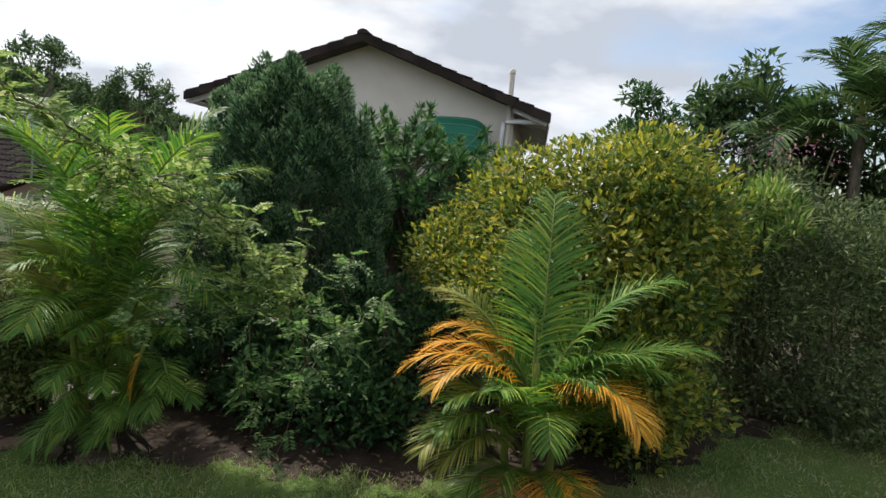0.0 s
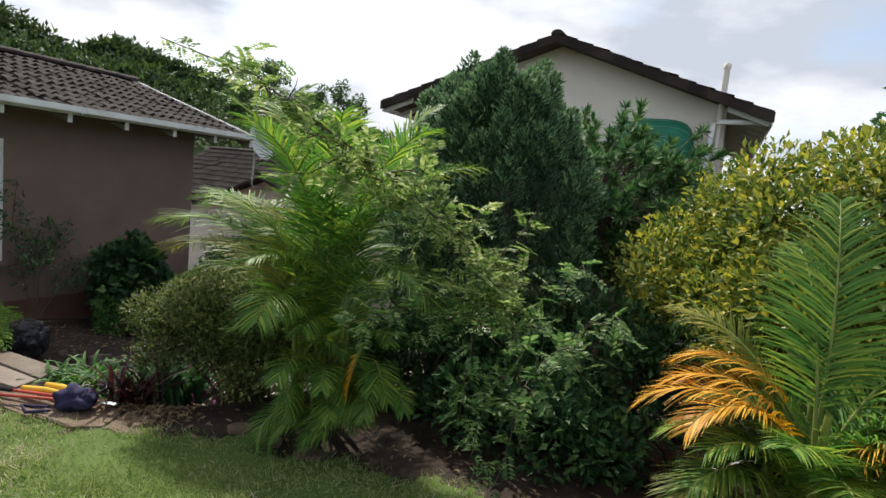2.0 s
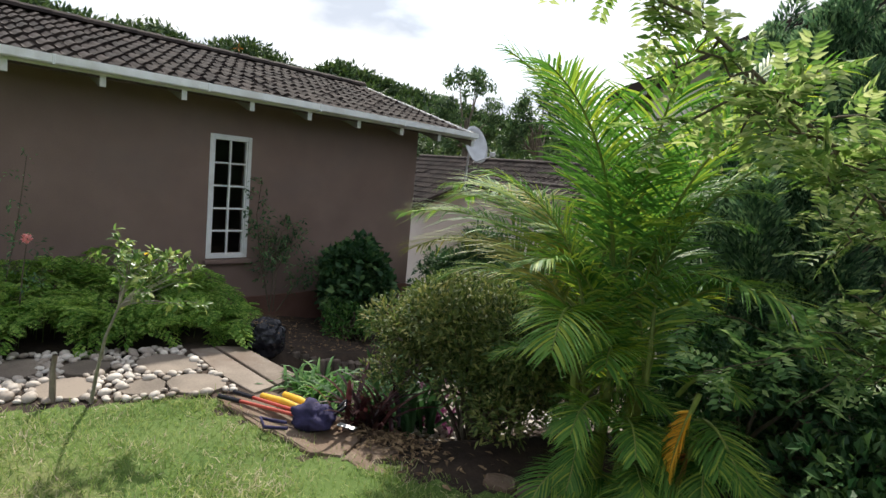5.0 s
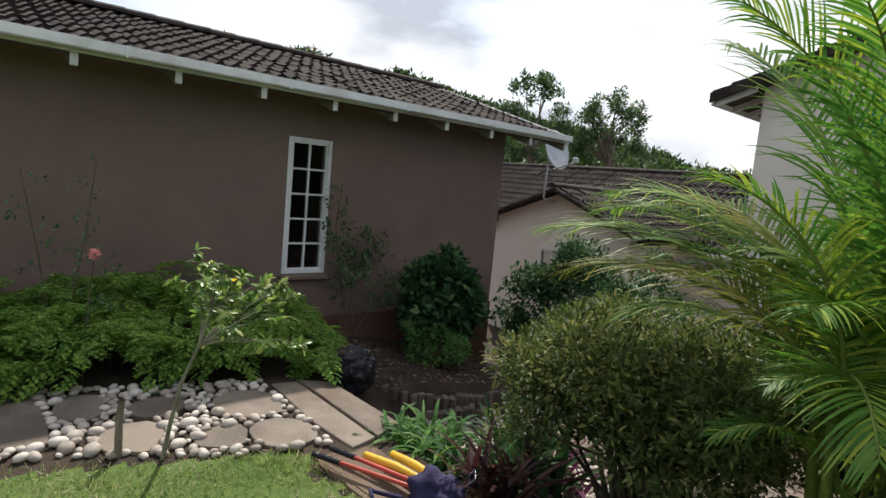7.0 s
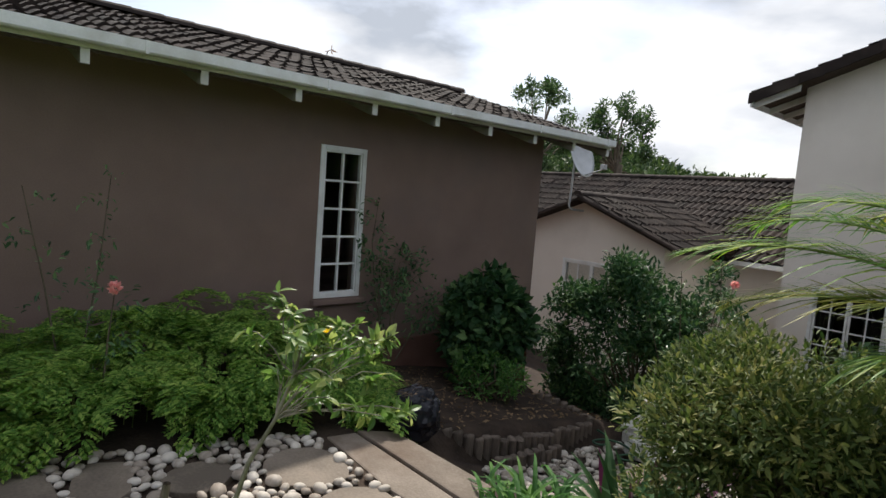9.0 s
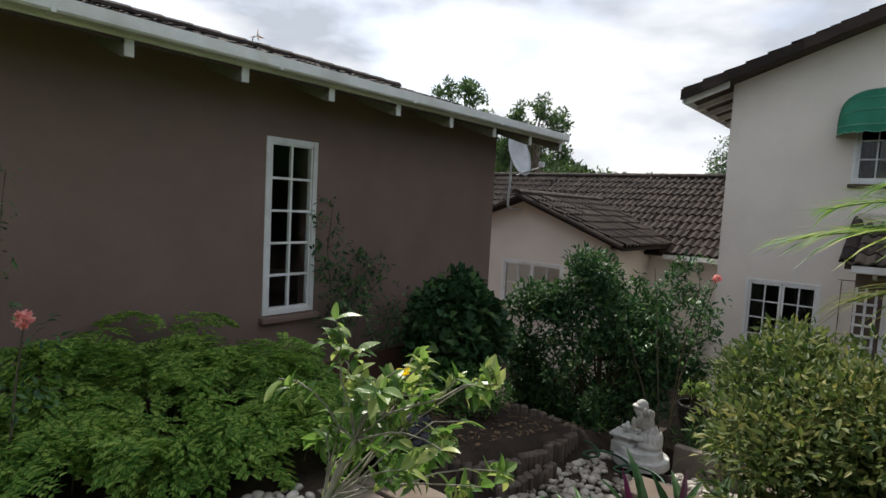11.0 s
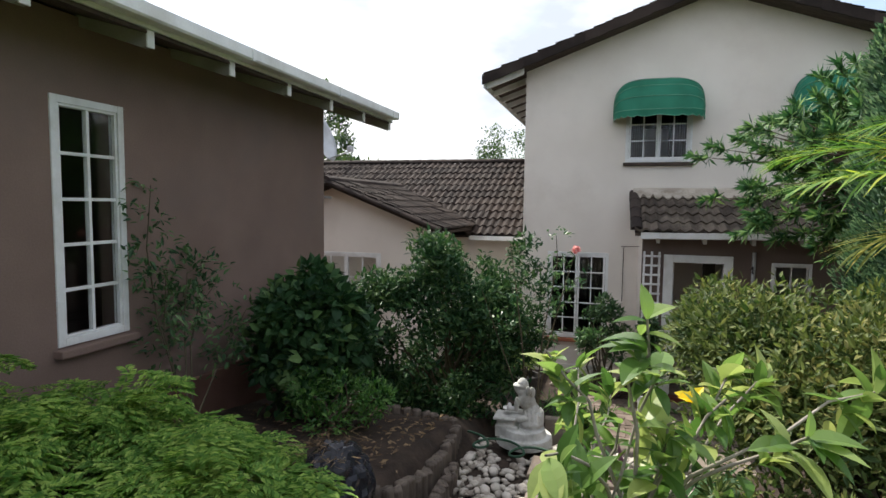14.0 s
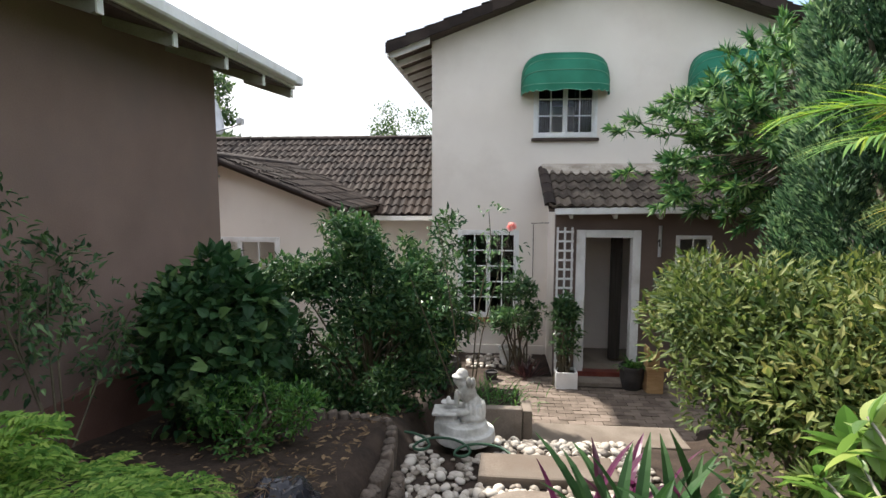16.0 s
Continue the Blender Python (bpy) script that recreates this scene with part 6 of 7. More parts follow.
box_into(bm, SX - 0.225, SX - 0.04, SY - 0.13, SY + 0.07, SZ + 0.205, SZ + 0.228, 0.005)
for c, r in (((0.07, 0.02, 0.17), (0.11, 0.11, 0.06)), ((0.07, 0.03, 0.25), (0.075, 0.08, 0.10)), ((0.05, 0.02, 0.33), (0.060, 0.062, 0.085)), ((0.015, 0.01, 0.405), (0.052, 0.055, 0.045)), ((-0.035, 0.0, 0.455), (0.040, 0.042, 0.048)), ((-0.005, 0.005, 0.485), (0.052, 0.052, 0.058)), ((-0.030, 0.0, 0.480), (0.056, 0.060, 0.020)), ((0.025, 0.005, 0.36), (0.068, 0.070, 0.085)), ((-0.01, 0.0, 0.425), (0.045, 0.05, 0.04)), ((-0.03, -0.075, 0.225), (0.085, 0.034, 0.030)), ((-0.03, 0.06, 0.225), (0.085, 0.034, 0.030)), ((-0.105, -0.075, 0.175), (0.026, 0.026, 0.055)), ((-0.04, -0.062, 0.335), (0.022, 0.024, 0.065)), ((-0.075, -0.05, 0.29), (0.045, 0.020, 0.020)), ((-0.105, -0.03, 0.30), (0.020, 0.024, 0.034)), ((-0.125, 0.0, 0.275), (0.045, 0.055, 0.012))):
    blob((SX + c[0], SY + c[1], SZ + c[2]), r)
for k in range(9):
    a = -2.2 + 0.42 * k
    blob((SX + 0.075 + 0.088 * math.cos(a), SY + 0.03 + 0.088 * math.sin(a), SZ + 0.20), (0.017, 0.017, 0.085))
for k in range(5):
    blob((SX + 0.05 + 0.03 * (k % 2), SY - 0.06 + 0.028 * k, SZ + 0.455 - 0.012 * k), (0.022, 0.018, 0.045))
me = bpy.data.meshes.new("garden_statue")
bm.to_mesh(me)
bm.free()
me.materials.append(STATUE)
statue = tagged(new("garden_statue", me), "pale weathered stone statue of a seated hatted shape", "statue")
rm = statue.modifiers.new("blend", "REMESH")
rm.mode, rm.voxel_size, rm.use_smooth_shade = "VOXEL", 0.006, True
sm = statue.modifiers.new("soften", "SMOOTH")
sm.factor, sm.iterations = 0.4, 1

# block planter beside the statue
planter = thing("block_planter", "low concrete block planter holding soft green grass", "planter", (2.7, -4.8, 0.5))
part("front_block", box(2.55, 2.90, -5.02, -4.93, 0.45, 0.86, 0.012), CONCRETE, planter)
part("side_block", box(2.905, 2.99, -5.0, -4.75, 0.3, 0.84, 0.012), CONCRETE, planter)
part("soil", box(2.30, 2.90, -4.92, -4.3, 0.3, 0.78), SOIL, planter)

# hose lying on the pebbles
hose = thing("garden_hose", "dark green garden hose lying in loops", "hose", (2.2, -5.9, 0.85))
t = np.linspace(0, 1, 60)
hp = np.stack([2.0 + 0.75 * t + 0.12 * np.sin(t * 16), -5.85 + 0.10 * np.cos(t * 16) - 0.15 * t, 0.93 - 0.02 * t + 0.02 * np.maximum(0, np.cos(t * 16))], -1)
part("tube", tubes("tube", [(hp, [0.010] * 60)], HOSE, 6), None, hose)

# patio of clay pavers
patio = thing("patio", "brown clay paver patio before the front door", "patio", (4, -3, -0.12), kind="structure")
part("bedding", box(2.60, 5.6, -4.02, -1.30, -0.3, -0.104), SOIL, patio)
pav = []
for k in range(3):
    bm = box(-0.102, 0.102, -0.051, 0.051, -0.05, 0.0, 0.006)
    me = bpy.data.meshes.new("paver")
    bm.to_mesh(me)
    bm.free()
    me.materials.append(PAVER)
    pav.append(me)
n = 0
for r in range(25):
    for c in range(13):
        x, y = 2.72 + 0.21 * c + (0.105 if r % 2 else 0), -3.96 + 0.107 * r
        if x > 5.35 or (y > -1.72 and 3.7 < x < 5.0) or n >= 300:
            continue
        ob = new("paver", pav[n % 3])
        ob.parent = patio
        ob.matrix_parent_inverse = Matrix.Translation(-patio.location)
        ob.matrix_basis = Matrix.Translation((x, y, -0.086 + rp.normal(0, 0.003))) @ pose(0, 0, 0, rp.normal(0, 0.6), rp.normal(0, 0.6), rp.normal(0, 1.0))
        n += 1


# pots
def pot(name, label, x, y, z, r, h, material, rng, rows):
    e = thing(name, label, "pot", (x, y, z))
    prof = [(r * 0.72, 0), (r * 0.95, h * 0.45), (r, h * 0.85), (r * 1.08, h * 0.88), (r * 1.08, h), (r * 0.92, h), (r * 0.9, h * 0.8), (0.001, h * 0.8)]
    bm = bmesh.new()
    rings = []
    for q, zz in prof:
        rings.append([bm.verts.new((x + q * math.cos(6.2832 * k / 24), y + q * math.sin(6.2832 * k / 24), z + zz)) for k in range(24)])
    for a, b in zip(rings, rings[1:]):
        for k in range(24):
            bm.faces.new((a[k], a[(k + 1) % 24], b[(k + 1) % 24], b[k]))
    part("pot_body", bm, material, e)
    return e


sq = thing("square_planter", "white square planter with a leafy climber by the door", "planter", (3.68, -1.72, -0.1))
bm = bmesh.new()
for a in ((3.53, 3.83, -1.86, -1.84), (3.53, 3.83, -1.60, -1.58), (3.53, 3.55, -1.84, -1.60), (3.81, 3.83, -1.84, -1.60)):
    box_into(bm, a[0], a[1], a[2], a[3], -0.09, 0.15, 0.004)
part("tub", bm, WHITE, sq)
part("soil", box(3.55, 3.81, -1.84, -1.60, -0.09, 0.11), SOIL, sq)
shrub("potted_climber", "leafy green climber rising from the white planter", 3.68, -1.68, scatter_clumps((3.68, -1.66, 0.75), (0.2, 0.14, 0.5), 24, 0.10, rg, -0.95), 1300, 0.085, OVAL, L_ROSE, rg)
pot("round_pot", "dark glazed round pot beside the doorstep", 4.60, -1.72, -0.09, 0.17, 0.34, CLAY_D, rp, 6)
blade_clump("potted_plant", "bright green strappy plant in the dark pot", 4.60, -1.72, 60, 0.30, 0.014, L_LILY, rg, z=0.2, spread=0.06)
pot("small_pot", "small black plastic pot beside the window bed", 2.62, -1.5, -0.11, 0.09, 0.14, CLAY_D, rp, 6)
pot("large_pot", "dark pot holding a lime-green plant", 1.95, -2.1, 0.02, 0.22, 0.36, CLAY_D, rp, 6)
crate = thing("wooden_planter", "slanted light wood planter box beside the pot", "planter", (4.9, -1.8, -0.1))
part("panel", box(4.78, 4.98, -1.93, -1.91, -0.09, 0.28, 0.004, None), WOOD, crate)
part("panel", box(4.78, 4.98, -1.72, -1.70, -0.09, 0.45, 0.004), WOOD, crate)
part("panel", box(4.76, 4.78, -1.93, -1.70, -0.09, 0.56, 0.004), WOOD, crate)
part("rail", box(4.74, 5.05, -1.955, -1.93, 0.24, 0.29, 0.004), WOOD, crate)
jar = pot("clay_jar", "round pale clay jar among the pebbles", 2.90, -0.75, -0.11, 0.16, 0.30, STATUE, rp, 6)

# black plastic bale
bale = thing("plastic_bale", "bale of clippings wrapped in shiny black plastic", "bag", (1.9, -7.85, 1.4))
bm = bmesh.new()
bmesh.ops.create_icosphere(bm, subdivisions=4, radius=1, matrix=Matrix.Translation((1.90, -7.92, 1.52)) @ Matrix.Diagonal((0.17, 0.20, 0.20, 1)))
for v in bm.verts:
    c = v.co
    c += (c - Vector((1.9, -7.92, 1.52))) * (0.18 * noise.noise(c * 9) + 0.10 * noise.noise(c * 24))
part("wrapping", bm, PLASTIC_BK, bale)
P = np.array([1.88, -7.92, 1.70]) + rg.normal(0, 1, (260, 3)) * np.array([0.10, 0.10, 0.02])
tagged(part("straw", leaves("straw", P, rg.normal(0, 1, (260, 3)) * [1, 1, 0.35], rg.normal(0, 1, (260, 3)), rg.uniform(0.02, 0.06, 260), BLADE, STRAW), None, bale), "dry clippings on top", kind="stuff")

# bag with garden tools on the slab
bag = thing("tool_bag", "crumpled navy cloth bag lying on the slab", "bag", (3.8, -8.6, 1.55))
bm = bmesh.new()
bmesh.ops.create_icosphere(bm, subdivisions=4, radius=1, matrix=Matrix.Translation((3.80, -8.60, 1.615)) @ pose(0, 0, 0, 0, 0, 35) @ Matrix.Diagonal((0.12, 0.09, 0.075, 1)))
for v in bm.verts:
    c = v.co
    c += (c - Vector((3.8, -8.6, 1.6))) * (0.6 * noise.noise(c * 8 + Vector((3, 0, 0))) + 0.4 * noise.noise(c * 17) + 0.15 * noise.noise(c * 45))
    c.z = max(c.z, 1.537)
for f in bm.faces:
    f.smooth = True
part("cloth", bm, NAVY, bag)
part("strap", tubes("strap", [([(3.70, -8.74, 1.575), (3.62, -8.80, 1.575), (3.60, -8.86, 1.60), (3.68, -8.88, 1.575), (3.78, -8.78, 1.58)], [0.010, 0.012, 0.010, 0.012, 0.010])], NAVY, 7), None, bag)
part("strap", tubes("strap", [([(3.84, -8.47, 1.66), (3.86, -8.42, 1.70), (3.90, -8.46, 1.68), (3.88, -8.52, 1.64)], [0.012] * 4)], PLASTIC_BK, 6), None, bag)
shears = thing("loppers", "long-handled loppers with red and black grips", "tool", (3.4, -8.75, 1.56))
for a, b in (((3.70, -8.66, 1.60), (3.11, -8.90, 1.578)), ((3.72, -8.62, 1.61), (3.10, -8.79, 1.580))):
    a, b = np.array(a), np.array(b)
    h = part("handle", tubes("handle", [([a, a + (b - a) * 0.72], [0.012, 0.012])], RED, 8), None, shears)
    part("grip", tubes("grip", [([a + (b - a) * 0.72, b], [0.016, 0.018])], PLASTIC_BK, 8), None, shears)
clip = thing("hedge_shears", "hedge shears with yellow plastic handles", "tool", (3.5, -8.6, 1.56))
for a, b in (((3.72, -8.60, 1.62), (3.28, -8.68, 1.59)), ((3.75, -8.55, 1.63), (3.36, -8.56, 1.60))):
    a, b = np.array(a), np.array(b)
    part("handle", tubes("handle", [([a, a + (b - a) * 0.5 + [0, 0, 0.01], b], [0.016, 0.024, 0.022])], YELLOW, 8), None, clip)
part("blade", box(-0.02, 0.02, 0, 0.12, -0.002, 0.002, 0.0, Matrix.Translation((3.93, -8.52, 1.60)) @ pose(0, 0, 0, 0, 0, -70)), METAL, clip)

# satellite dish on the gable
dish = thing("satellite_dish", "grey satellite dish on a bent pole at the gable", "satellite dish", (-1.85, -1.1, 3))
part("pole", tubes("pole", [([(-1.72, -1.0, 2.92), (-1.86, -1.22, 2.93), (-1.89, -1.24, 3.0), (-1.87, -1.22, 3.85)], [0.022] * 4)], METAL, 8), None, dish)
bm = bmesh.new()
rings = []
for k in range(7):
    q = k / 6
    rings.append([bm.verts.new((0.36 * q * math.cos(a), 0.09 * q * q, 0.42 * q * math.sin(a))) for a in np.linspace(0, 6.2832, 29)[:-1]])
for a, b in zip(rings, rings[1:]):
    for k in range(28):
        bm.faces.new((a[k], a[(k + 1) % 28], b[(k + 1) % 28], b[k]))
bmesh.ops.remove_doubles(bm, verts=bm.verts, dist=1e-4)
r = bmesh.ops.extrude_face_region(bm, geom=list(bm.faces))
bmesh.ops.translate(bm, vec=(0, -0.008, 0), verts=[v for v in r["geom"] if isinstance(v, bmesh.types.BMVert)])
bmesh.ops.recalc_face_normals(bm, faces=bm.faces)
bmesh.ops.transform(bm, matrix=Matrix.Translation((-1.85, -1.12, 3.93)) @ pose(0, 0, 0, 18, 0, -90), verts=bm.verts)
for f in bm.faces:
    f.smooth = True
dd = part("reflector", bm, METAL, dish)
part("feed_arm", tubes("feed_arm", [([(-1.80, -1.14, 3.56), (-1.28, -1.12, 3.72)], [0.014, 0.012])], METAL, 6), None, dish)
part("feed_horn", box(-1.33, -1.24, -1.17, -1.07, 3.71, 3.81, 0.015), METAL, dish)

# thin wire bracket on the house wall
hook = thing("wall_bracket", "thin rusty metal bracket on the cream wall", "bracket", (3.35, -0.02, 2.2))
part("rod", tubes("rod", [([(3.30, -0.02, 2.12), (3.30, -0.02, 1.2)], [0.006, 0.006]), ], TIMBER, 5), None, hook)
part("rod", tubes("rod", [([(3.26, -0.03, 2.14), (3.55, -0.2, 2.16)], [0.006, 0.006])], TIMBER, 5), None, hook)

# dead branch on the roof
twg = thing("roof_twig", "dry palm twig standing on the roof ridge", "twig", (-2.55, -6.3, 4.8))
part("twig", tubes("twig", [([(-2.55, -6.3, 4.74), (-2.54, -6.28, 4.90), (-2.52, -6.20, 4.95)], [0.008, 0.006, 0.002])], TWIG, 5), None, twg)
part("leaves", leaves("leaves", np.array([(-2.53, -6.23, 4.93)] * 7), rg.normal(0, 1, (7, 3)) + [0, 0, -0.5], rg.normal(0, 1, (7, 3)), np.full(7, 0.10), NARROW, L_PALM_D), None, twg)

# ---------- far trees ----------
def far_tree(x, y, top, r, rng, material=L_TREE, n=9000, leaf=0.16, fill=0.85):
    e = thing("tree", "leafy green tree beyond the roofs", "tree", (x, y, 0), group="trees beyond the houses")
    c = (x, y, top - r[2] * 0.95)
    part("trunk", tubes("trunk", [([(x, y, -0.2), (x + 0.2, y, c[2] - r[2] * 0.5), (x, y, c[2])], [0.22, 0.16, 0.07])], BARK, 7), None, e)
    cl = scatter_clumps(c, r, 60, min(r) * (0.28 if fill < 0.9 else 0.19), rng, -0.9, fill)
    tagged(part("branchwork", tubes("branchwork", [(bent((x, y, c[2] - r[2] * 0.6), cl[i][0], 0.1, 5, 0.05, rng), np.linspace(0.06, 0.012, 5)) for i in range(0, 60, 4)], BARK, 5), None, e), kind="stuff")
    part("crown", crown_leaves("crown", cl, n, leaf, DIAMOND, material, rng, out=0.5, up=0.1, depth=0.7, low=-1, jitter=0.7), None, e)


rt = np.random.default_rng(8)
far_tree(-10.1, 7.4, 7.7, (1.5, 1.4, 2.0), rt, L_TREE, 6500, 0.17, 0.95)
far_tree(-7.9, 9.6, 7.1, (1.5, 1.4, 1.7), rt, L_TREE, 6500, 0.17, 0.95)
far_tree(-1.4, 15.5, 6.2, (1.8, 1.8, 2.3), rt)
for x, y, top, r in ((12.6, 2.5, 6.6, (2.2, 1.6, 3.2)), (15.4, 2.0, 6.8, (2.2, 1.6, 3.2)), (18, 0, 7, (2, 2, 3.2))):
    far_tree(x, y, top, r, rt, L_TREE, 10000, 0.22)
far_tree(14.2, 1.6, 5.0, (3.0, 1.4, 2.4), rt, L_WOOD, 12000, 0.24)
for x, y, h in ((14.0, 0.6, 5.5), (15.3, 0.2, 6.4), (12.8, 0.8, 4.7), (16.4, -0.5, 5.8)):
    e = thing("tall_palm", "tall dark feather-leaved palm behind the shrubs", "palm", (x, y, 0), group="palms behind the shrubs")
    part("trunk", tubes("trunk", [([(x, y, -0.1), (x + 0.1, y, h * 0.5), (x, y, h)], [0.14, 0.11, 0.09])], BARK, 8), None, e)
    for k in range(18):
        add_frond(e, (x, y, h), radians(360 * k / 18 + rt.uniform(-9, 9)), rt.uniform(1.5, 2.2), radians(rt.uniform(25, 86)), radians(rt.uniform(50, 100)), L_TREE, rt, pairs=36, width=0.014)

hill = thing("wooded_hill", "wooded hillside with rounded dark tree crowns behind the houses", "hill", (-35, 25, 0), kind="structure")
SKYLINE = [(100, 1.5), (116, 2.5), (120, 3.8), (124, 4.6), (128, 5.4), (137, 7.4), (141, 8.2), (145, 9.3), (148, 8.0), (150, 8.4), (154, 10.4), (158, 8.4), (161, 10.2), (166, 9.8), (172, 10.5), (190, 10.5)]
HX, HY, HZ = 6.5, -10.8, 3.2
az = np.linspace(100, 190, 120)
dist = np.array([30, 36, 42, 48, 54, 62])
rise = np.array([0.0, 0.42, 0.70, 0.88, 0.97, 0.9])
HV = []
for a in az:
    peak = 54 * math.tan(radians(float(lerp(a, SKYLINE)))) + HZ - 1.4
    for d, u in zip(dist, rise):
        HV.append((HX + d * math.cos(radians(a)), HY + d * math.sin(radians(a)), peak * u - 0.3))
HF = np.array([(i * 6 + j, (i + 1) * 6 + j, (i + 1) * 6 + j + 1, i * 6 + j + 1) for i in range(119) for j in range(5)])
part("slope", fast_mesh("slope", HV, HF, HILL, smooth=True), None, hill)
crowns = []
for k in range(330):
    a, q = rt.uniform(104, 178), rt.uniform(0.3, 0.97) if k > 150 else 0.9
    d = 30 + 26 * q
    s = rt.uniform(1.1, 2.3)
    peak = HZ + d * math.tan(radians((float(lerp(a, SKYLINE)) + 0.5) * (0.35 + 0.65 * q / 0.9 if q < 0.9 else 1.0)))
    crowns.append(((HX + d * math.cos(radians(a)), HY + d * math.sin(radians(a)), peak - s * rt.uniform(0.75, 1.0)), (s * 1.25, s * 1.25, s * rt.uniform(0.8, 1.0))))
tagged(part("canopy", crown_leaves("canopy", crowns, 130000, 0.55, DIAMOND, L_WOOD, rt, out=0.6, up=0.2, depth=0.45, low=-0.5, jitter=0.6), None, hill), kind="stuff")

# ---------- litter, grass ----------
P = np.stack([rg.uniform(0.2, 1.85, 900), rg.uniform(-8.0, -5.0, 900), np.zeros(900)], -1)
P2 = np.stack([rg.uniform(3.3, 9.5, 700), np.zeros(700), np.zeros(700)], -1)
P2[:, 1] = bed_edge(P2[:, 0]) + rg.uniform(0.1, 1.3, 700)
P3 = np.stack([rg.normal(4.15, 0.22, 500), rg.normal(-8.28, 0.10, 500), np.zeros(500)], -1)
P = np.concatenate([P, P2, P3])
P[:, 2] = ground_z(P[:, 0], P[:, 1]) + 0.012
lit = leaves("leaf_litter", P, rg.normal(0, 1, P.shape) * [1, 1, 0.15], np.tile([0, 0, 1.0], (len(P), 1)) + rg.normal(0, 0.3, P.shape), rg.uniform(0.02, 0.07, len(P)), DIAMOND, STRAW)
tagged(new("leaf_litter", lit), "dry brown fallen leaves on the soil", "leaves", kind="stuff")

N = 430000
X = rg.uniform(2.2, 12.0, N)
Y = rg.uniform(-12.2, -5.0, N)
near = rg.random(N) < np.clip(1.25 - 0.10 * np.hypot(X - 6, Y + 9.5) ** 1.2, 0.25, 1)
keep = ~is_soil(X + rg.normal(0, 0.05, N), Y + rg.normal(0, 0.06, N)) & near
X, Y = X[keep], Y[keep]
patch = np.array([noise.noise((a * 2.1, b * 2.1, 7.0)) for a, b in zip(X, Y)])
keep = rg.random(len(X)) < 0.75 + 0.7 * patch
X, Y, patch = X[keep], Y[keep], patch[keep]
P = np.stack([X, Y, ground_z(X, Y) - 0.004], -1)
D = rg.normal(0, 0.75, P.shape) + [0, 0, 0.9]
D[:, 2] = np.abs(D[:, 2])
G = leaves("lawn_grass", P, D, rg.normal(0, 1, P.shape) + [0, 0, 0.6], rg.uniform(0.022, 0.05, len(P)) * (1 + 0.4 * patch), BLADE, L_GRASS, 1.4)
tagged(new("lawn_grass", G), "short uneven green lawn with straw-coloured patches", "grass", kind="stuff")

# ---------- roof tiles, pebbles ----------
def slope_dir(dx, dy, dz):
    return Vector((dx, dy, dz)).normalized()


rk = np.random.default_rng(4)
run = math.hypot(EX + 0.02 - RX, RZ - EZ)
lay_tiles(brown, (RX, -14.2, RZ), (0, 1, 0), slope_dir(EX - RX, 0, EZ - RZ), -14.2 * -1 + RY_B + 0.02, run, rk, gauge=0.31, lift=-0.06)
ridge_caps(brown, (RX, -14.2, RZ - 0.01), (RX, RY_B + 0.03, RZ - 0.01), rk)
runw = math.hypot(RYF - FY, FR - FZ)
lay_tiles(wing, (-9.0, RYF, FR), (1, 0, 0), slope_dir(0, FY - RYF, FZ - FR), HX0 + 9.0, runw, rk, inside=lambda p: not (abs(p.x - GX) < GH and p.z < GZ + 0.05 - GS * abs(p.x - GX)))
lay_tiles(wing, (GX, GY, GZ + 0.05), (0, 1, 0), slope_dir(GH, 0, -GS * GH), 3.2, math.hypot(GH, GS * GH), rk, limit=80)
ridge_caps(wing, (-9.0, RYF, FR + 0.05), (HX0, RYF, FR + 0.05), rk)
ridge_caps(wing, (GX, GY - 0.02, GZ + 0.10), (GX, 2.4, GZ + 0.10), rk)
ridge_caps(wing, (GX, GY + 0.02, GZ + 0.07), (GX + GH, GY + 0.02, GZ + 0.07 - GS * GH), rk, 0.09)
lay_tiles(porch, (PXL - 0.1, 0.0, 3.02), (1, 0, 0), slope_dir(0, -1.5, -0.58), PXR + 0.3 - PXL, math.hypot(1.5, 0.58) + 0.04, rk, tile=TILE_LICHEN_LIT)
ridge_caps(porch, (PXL - 0.08, -0.05, 3.06), (PXL - 0.08, -1.52, 2.50), rk, 0.08)
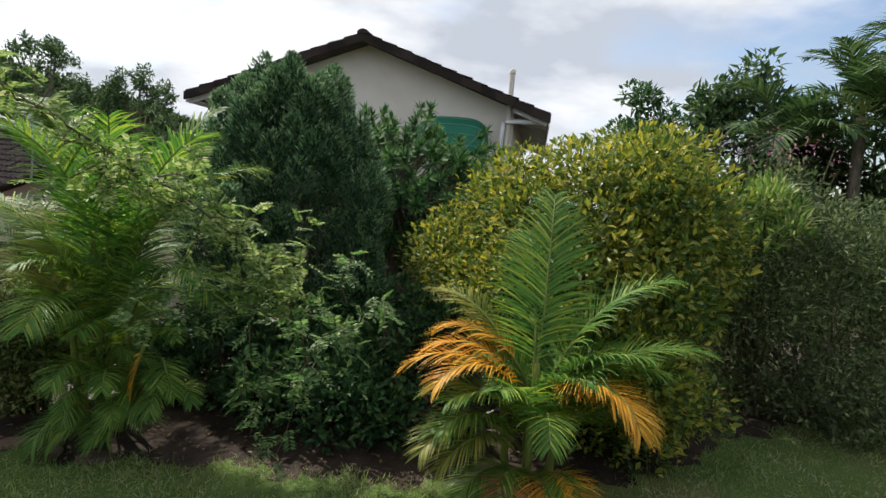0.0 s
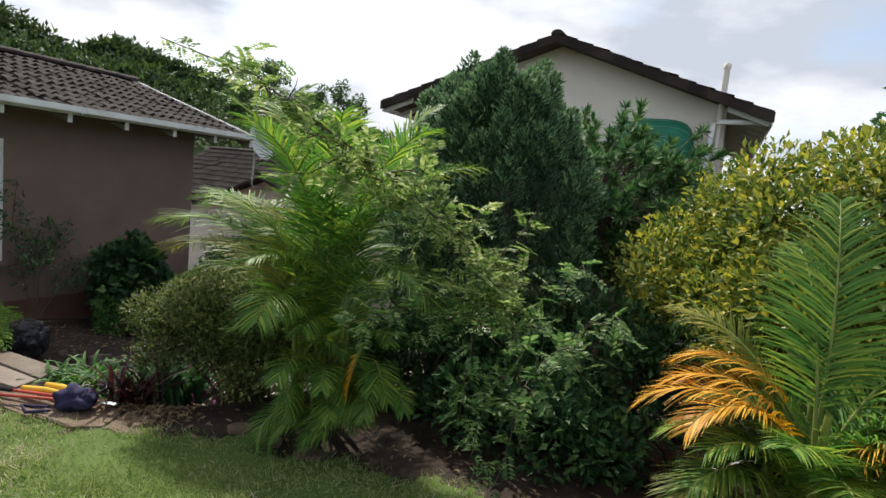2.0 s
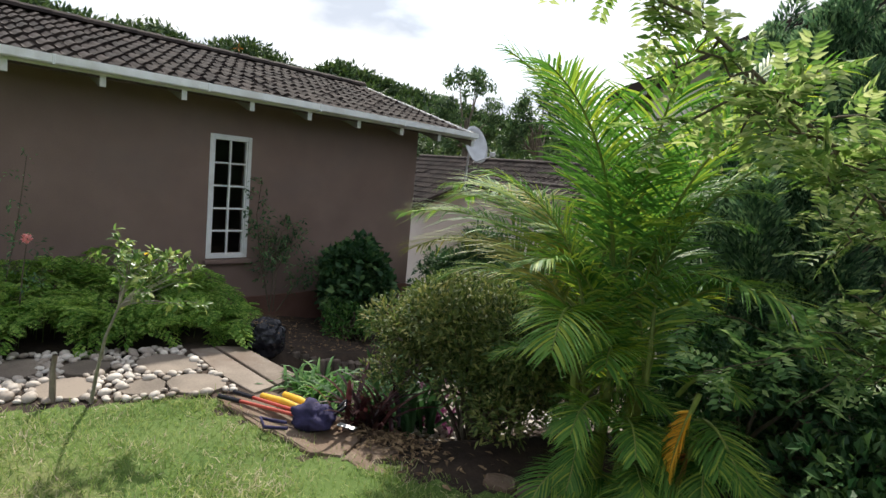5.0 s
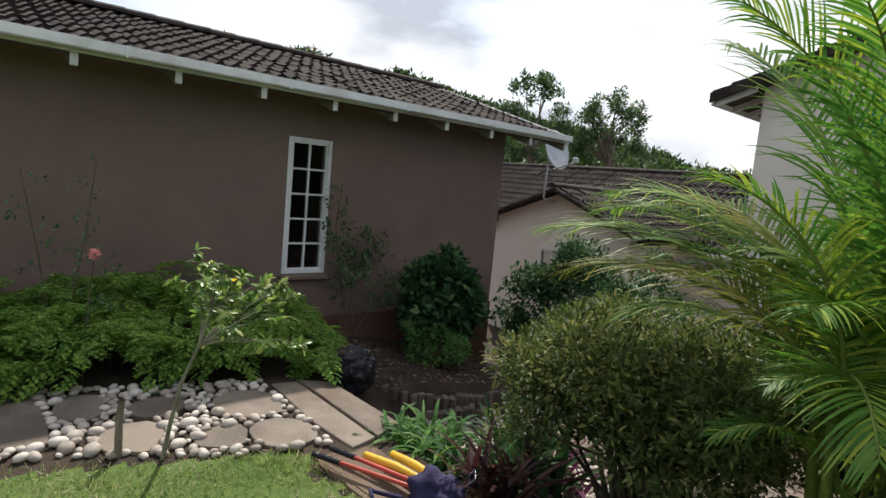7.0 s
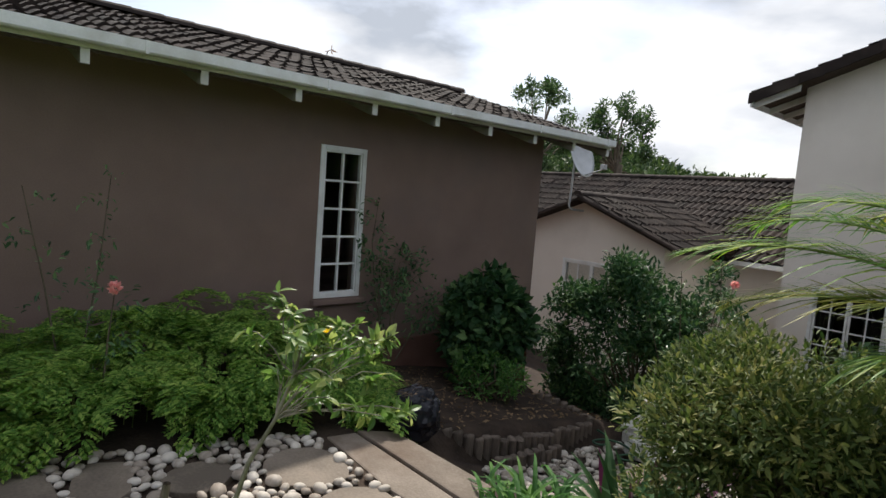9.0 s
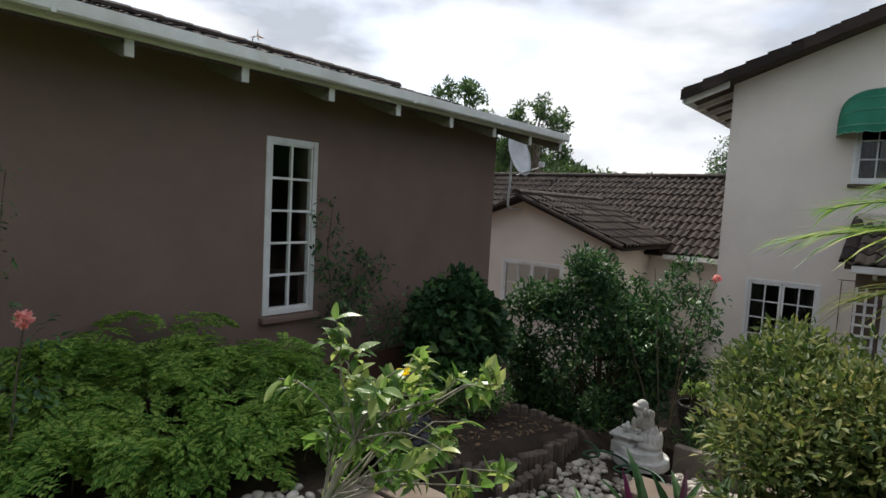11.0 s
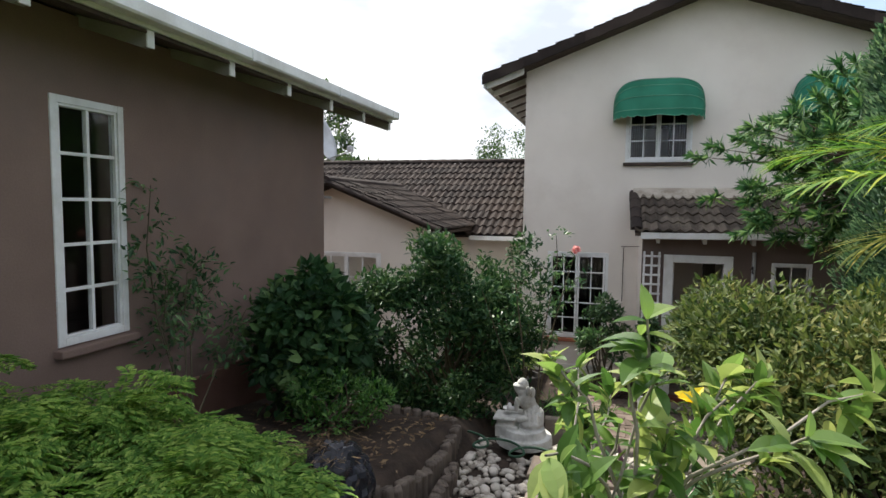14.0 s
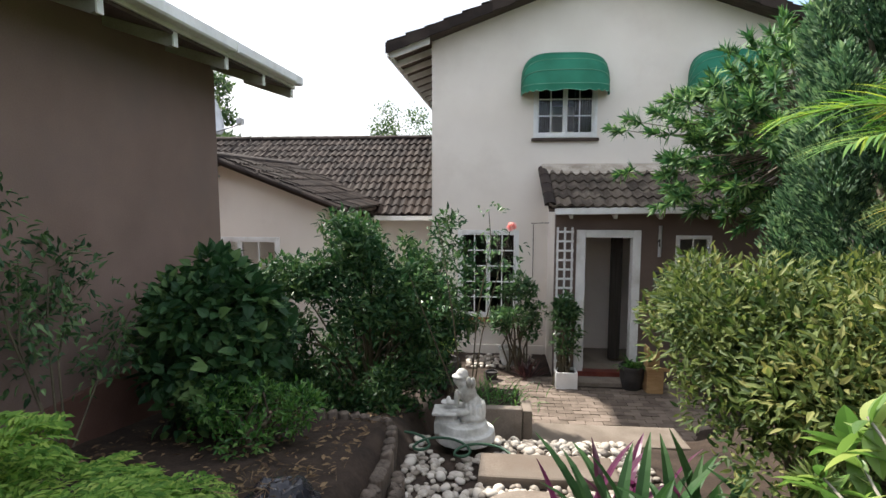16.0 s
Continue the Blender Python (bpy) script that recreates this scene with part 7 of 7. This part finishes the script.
runc = math.hypot(PX - 0.91, PZ - EZC) + 0.04
lay_tiles(cream, (PX, -0.42, PZ), (0, 1, 0), slope_dir(0.91 - PX, 0, EZC - PZ), 1.5, runc, rk)
lay_tiles(cream, (PX, -0.42, PZ), (0, 1, 0), slope_dir(8.26 - PX, 0, EZC - PZ), 1.5, runc, rk, limit=60)
ridge_caps(cream, (PX, -0.45, PZ + 0.06), (PX, 8.2, PZ + 0.06), rk, 0.12)
for xe in (0.91, 8.26):
    verge_tiles(cream, (PX, PZ + 0.05), (xe, EZC + 0.05), -0.47, -0.25, rk)

beds = thing("pebble_bed", "pale rounded pebbles between the path flagstones", "pebbles", (2.2, -9.4, 1.5), group="pebbles")
strew(beds, off_flags, (1.1, 2.95, -10.9, -8.5), 300, (0.048, 0.095), pebble_z, rp)
low_bed = thing("pebble_bed", "pale rounded pebbles round the statue and steps", "pebbles", (2.7, -6, 0.8), group="pebbles")
strew(low_bed, off_steps, (2.05, 3.7, -7.5, -4.9), 298, (0.055, 0.095), pebble_z, rp)
P, S = [], []
while len(P) < 950:
    x, y = rp.uniform(2.05, 3.75), rp.uniform(-7.5, -4.9)
    if off_steps(x, y):
        P.append((x, y))
V0, F0 = np.array([v.co[:] for v in PEBBLES[0].vertices]), np.array([f.vertices[:] for f in PEBBLES[0].polygons])
V, F = [], []
for k, (x, y) in enumerate(P):
    m = np.array(pose(0, 0, 0, rp.normal(0, 15), rp.normal(0, 15), rp.uniform(0, 360)).to_3x3())
    sz = rp.uniform(0.035, 0.072)
    V.append(V0 @ m.T * sz + [x, y, pebble_z(x, y) + sz * 0.12])
    F.append(F0 + k * len(V0))
tagged(part("pebble_mass", fast_mesh("pebble_mass", np.concatenate(V), np.concatenate(F), PEBBLE_J, smooth=True), None, low_bed), kind="stuff")
wall_bed = thing("pebble_bed", "white pebbles below the tall window", "pebbles", (2.8, -0.6, -0.1), group="pebbles")
strew(wall_bed, lambda x, y: True, (2.2, 3.3, -0.9, -0.25), 60, (0.07, 0.12), pebble_z, rp)
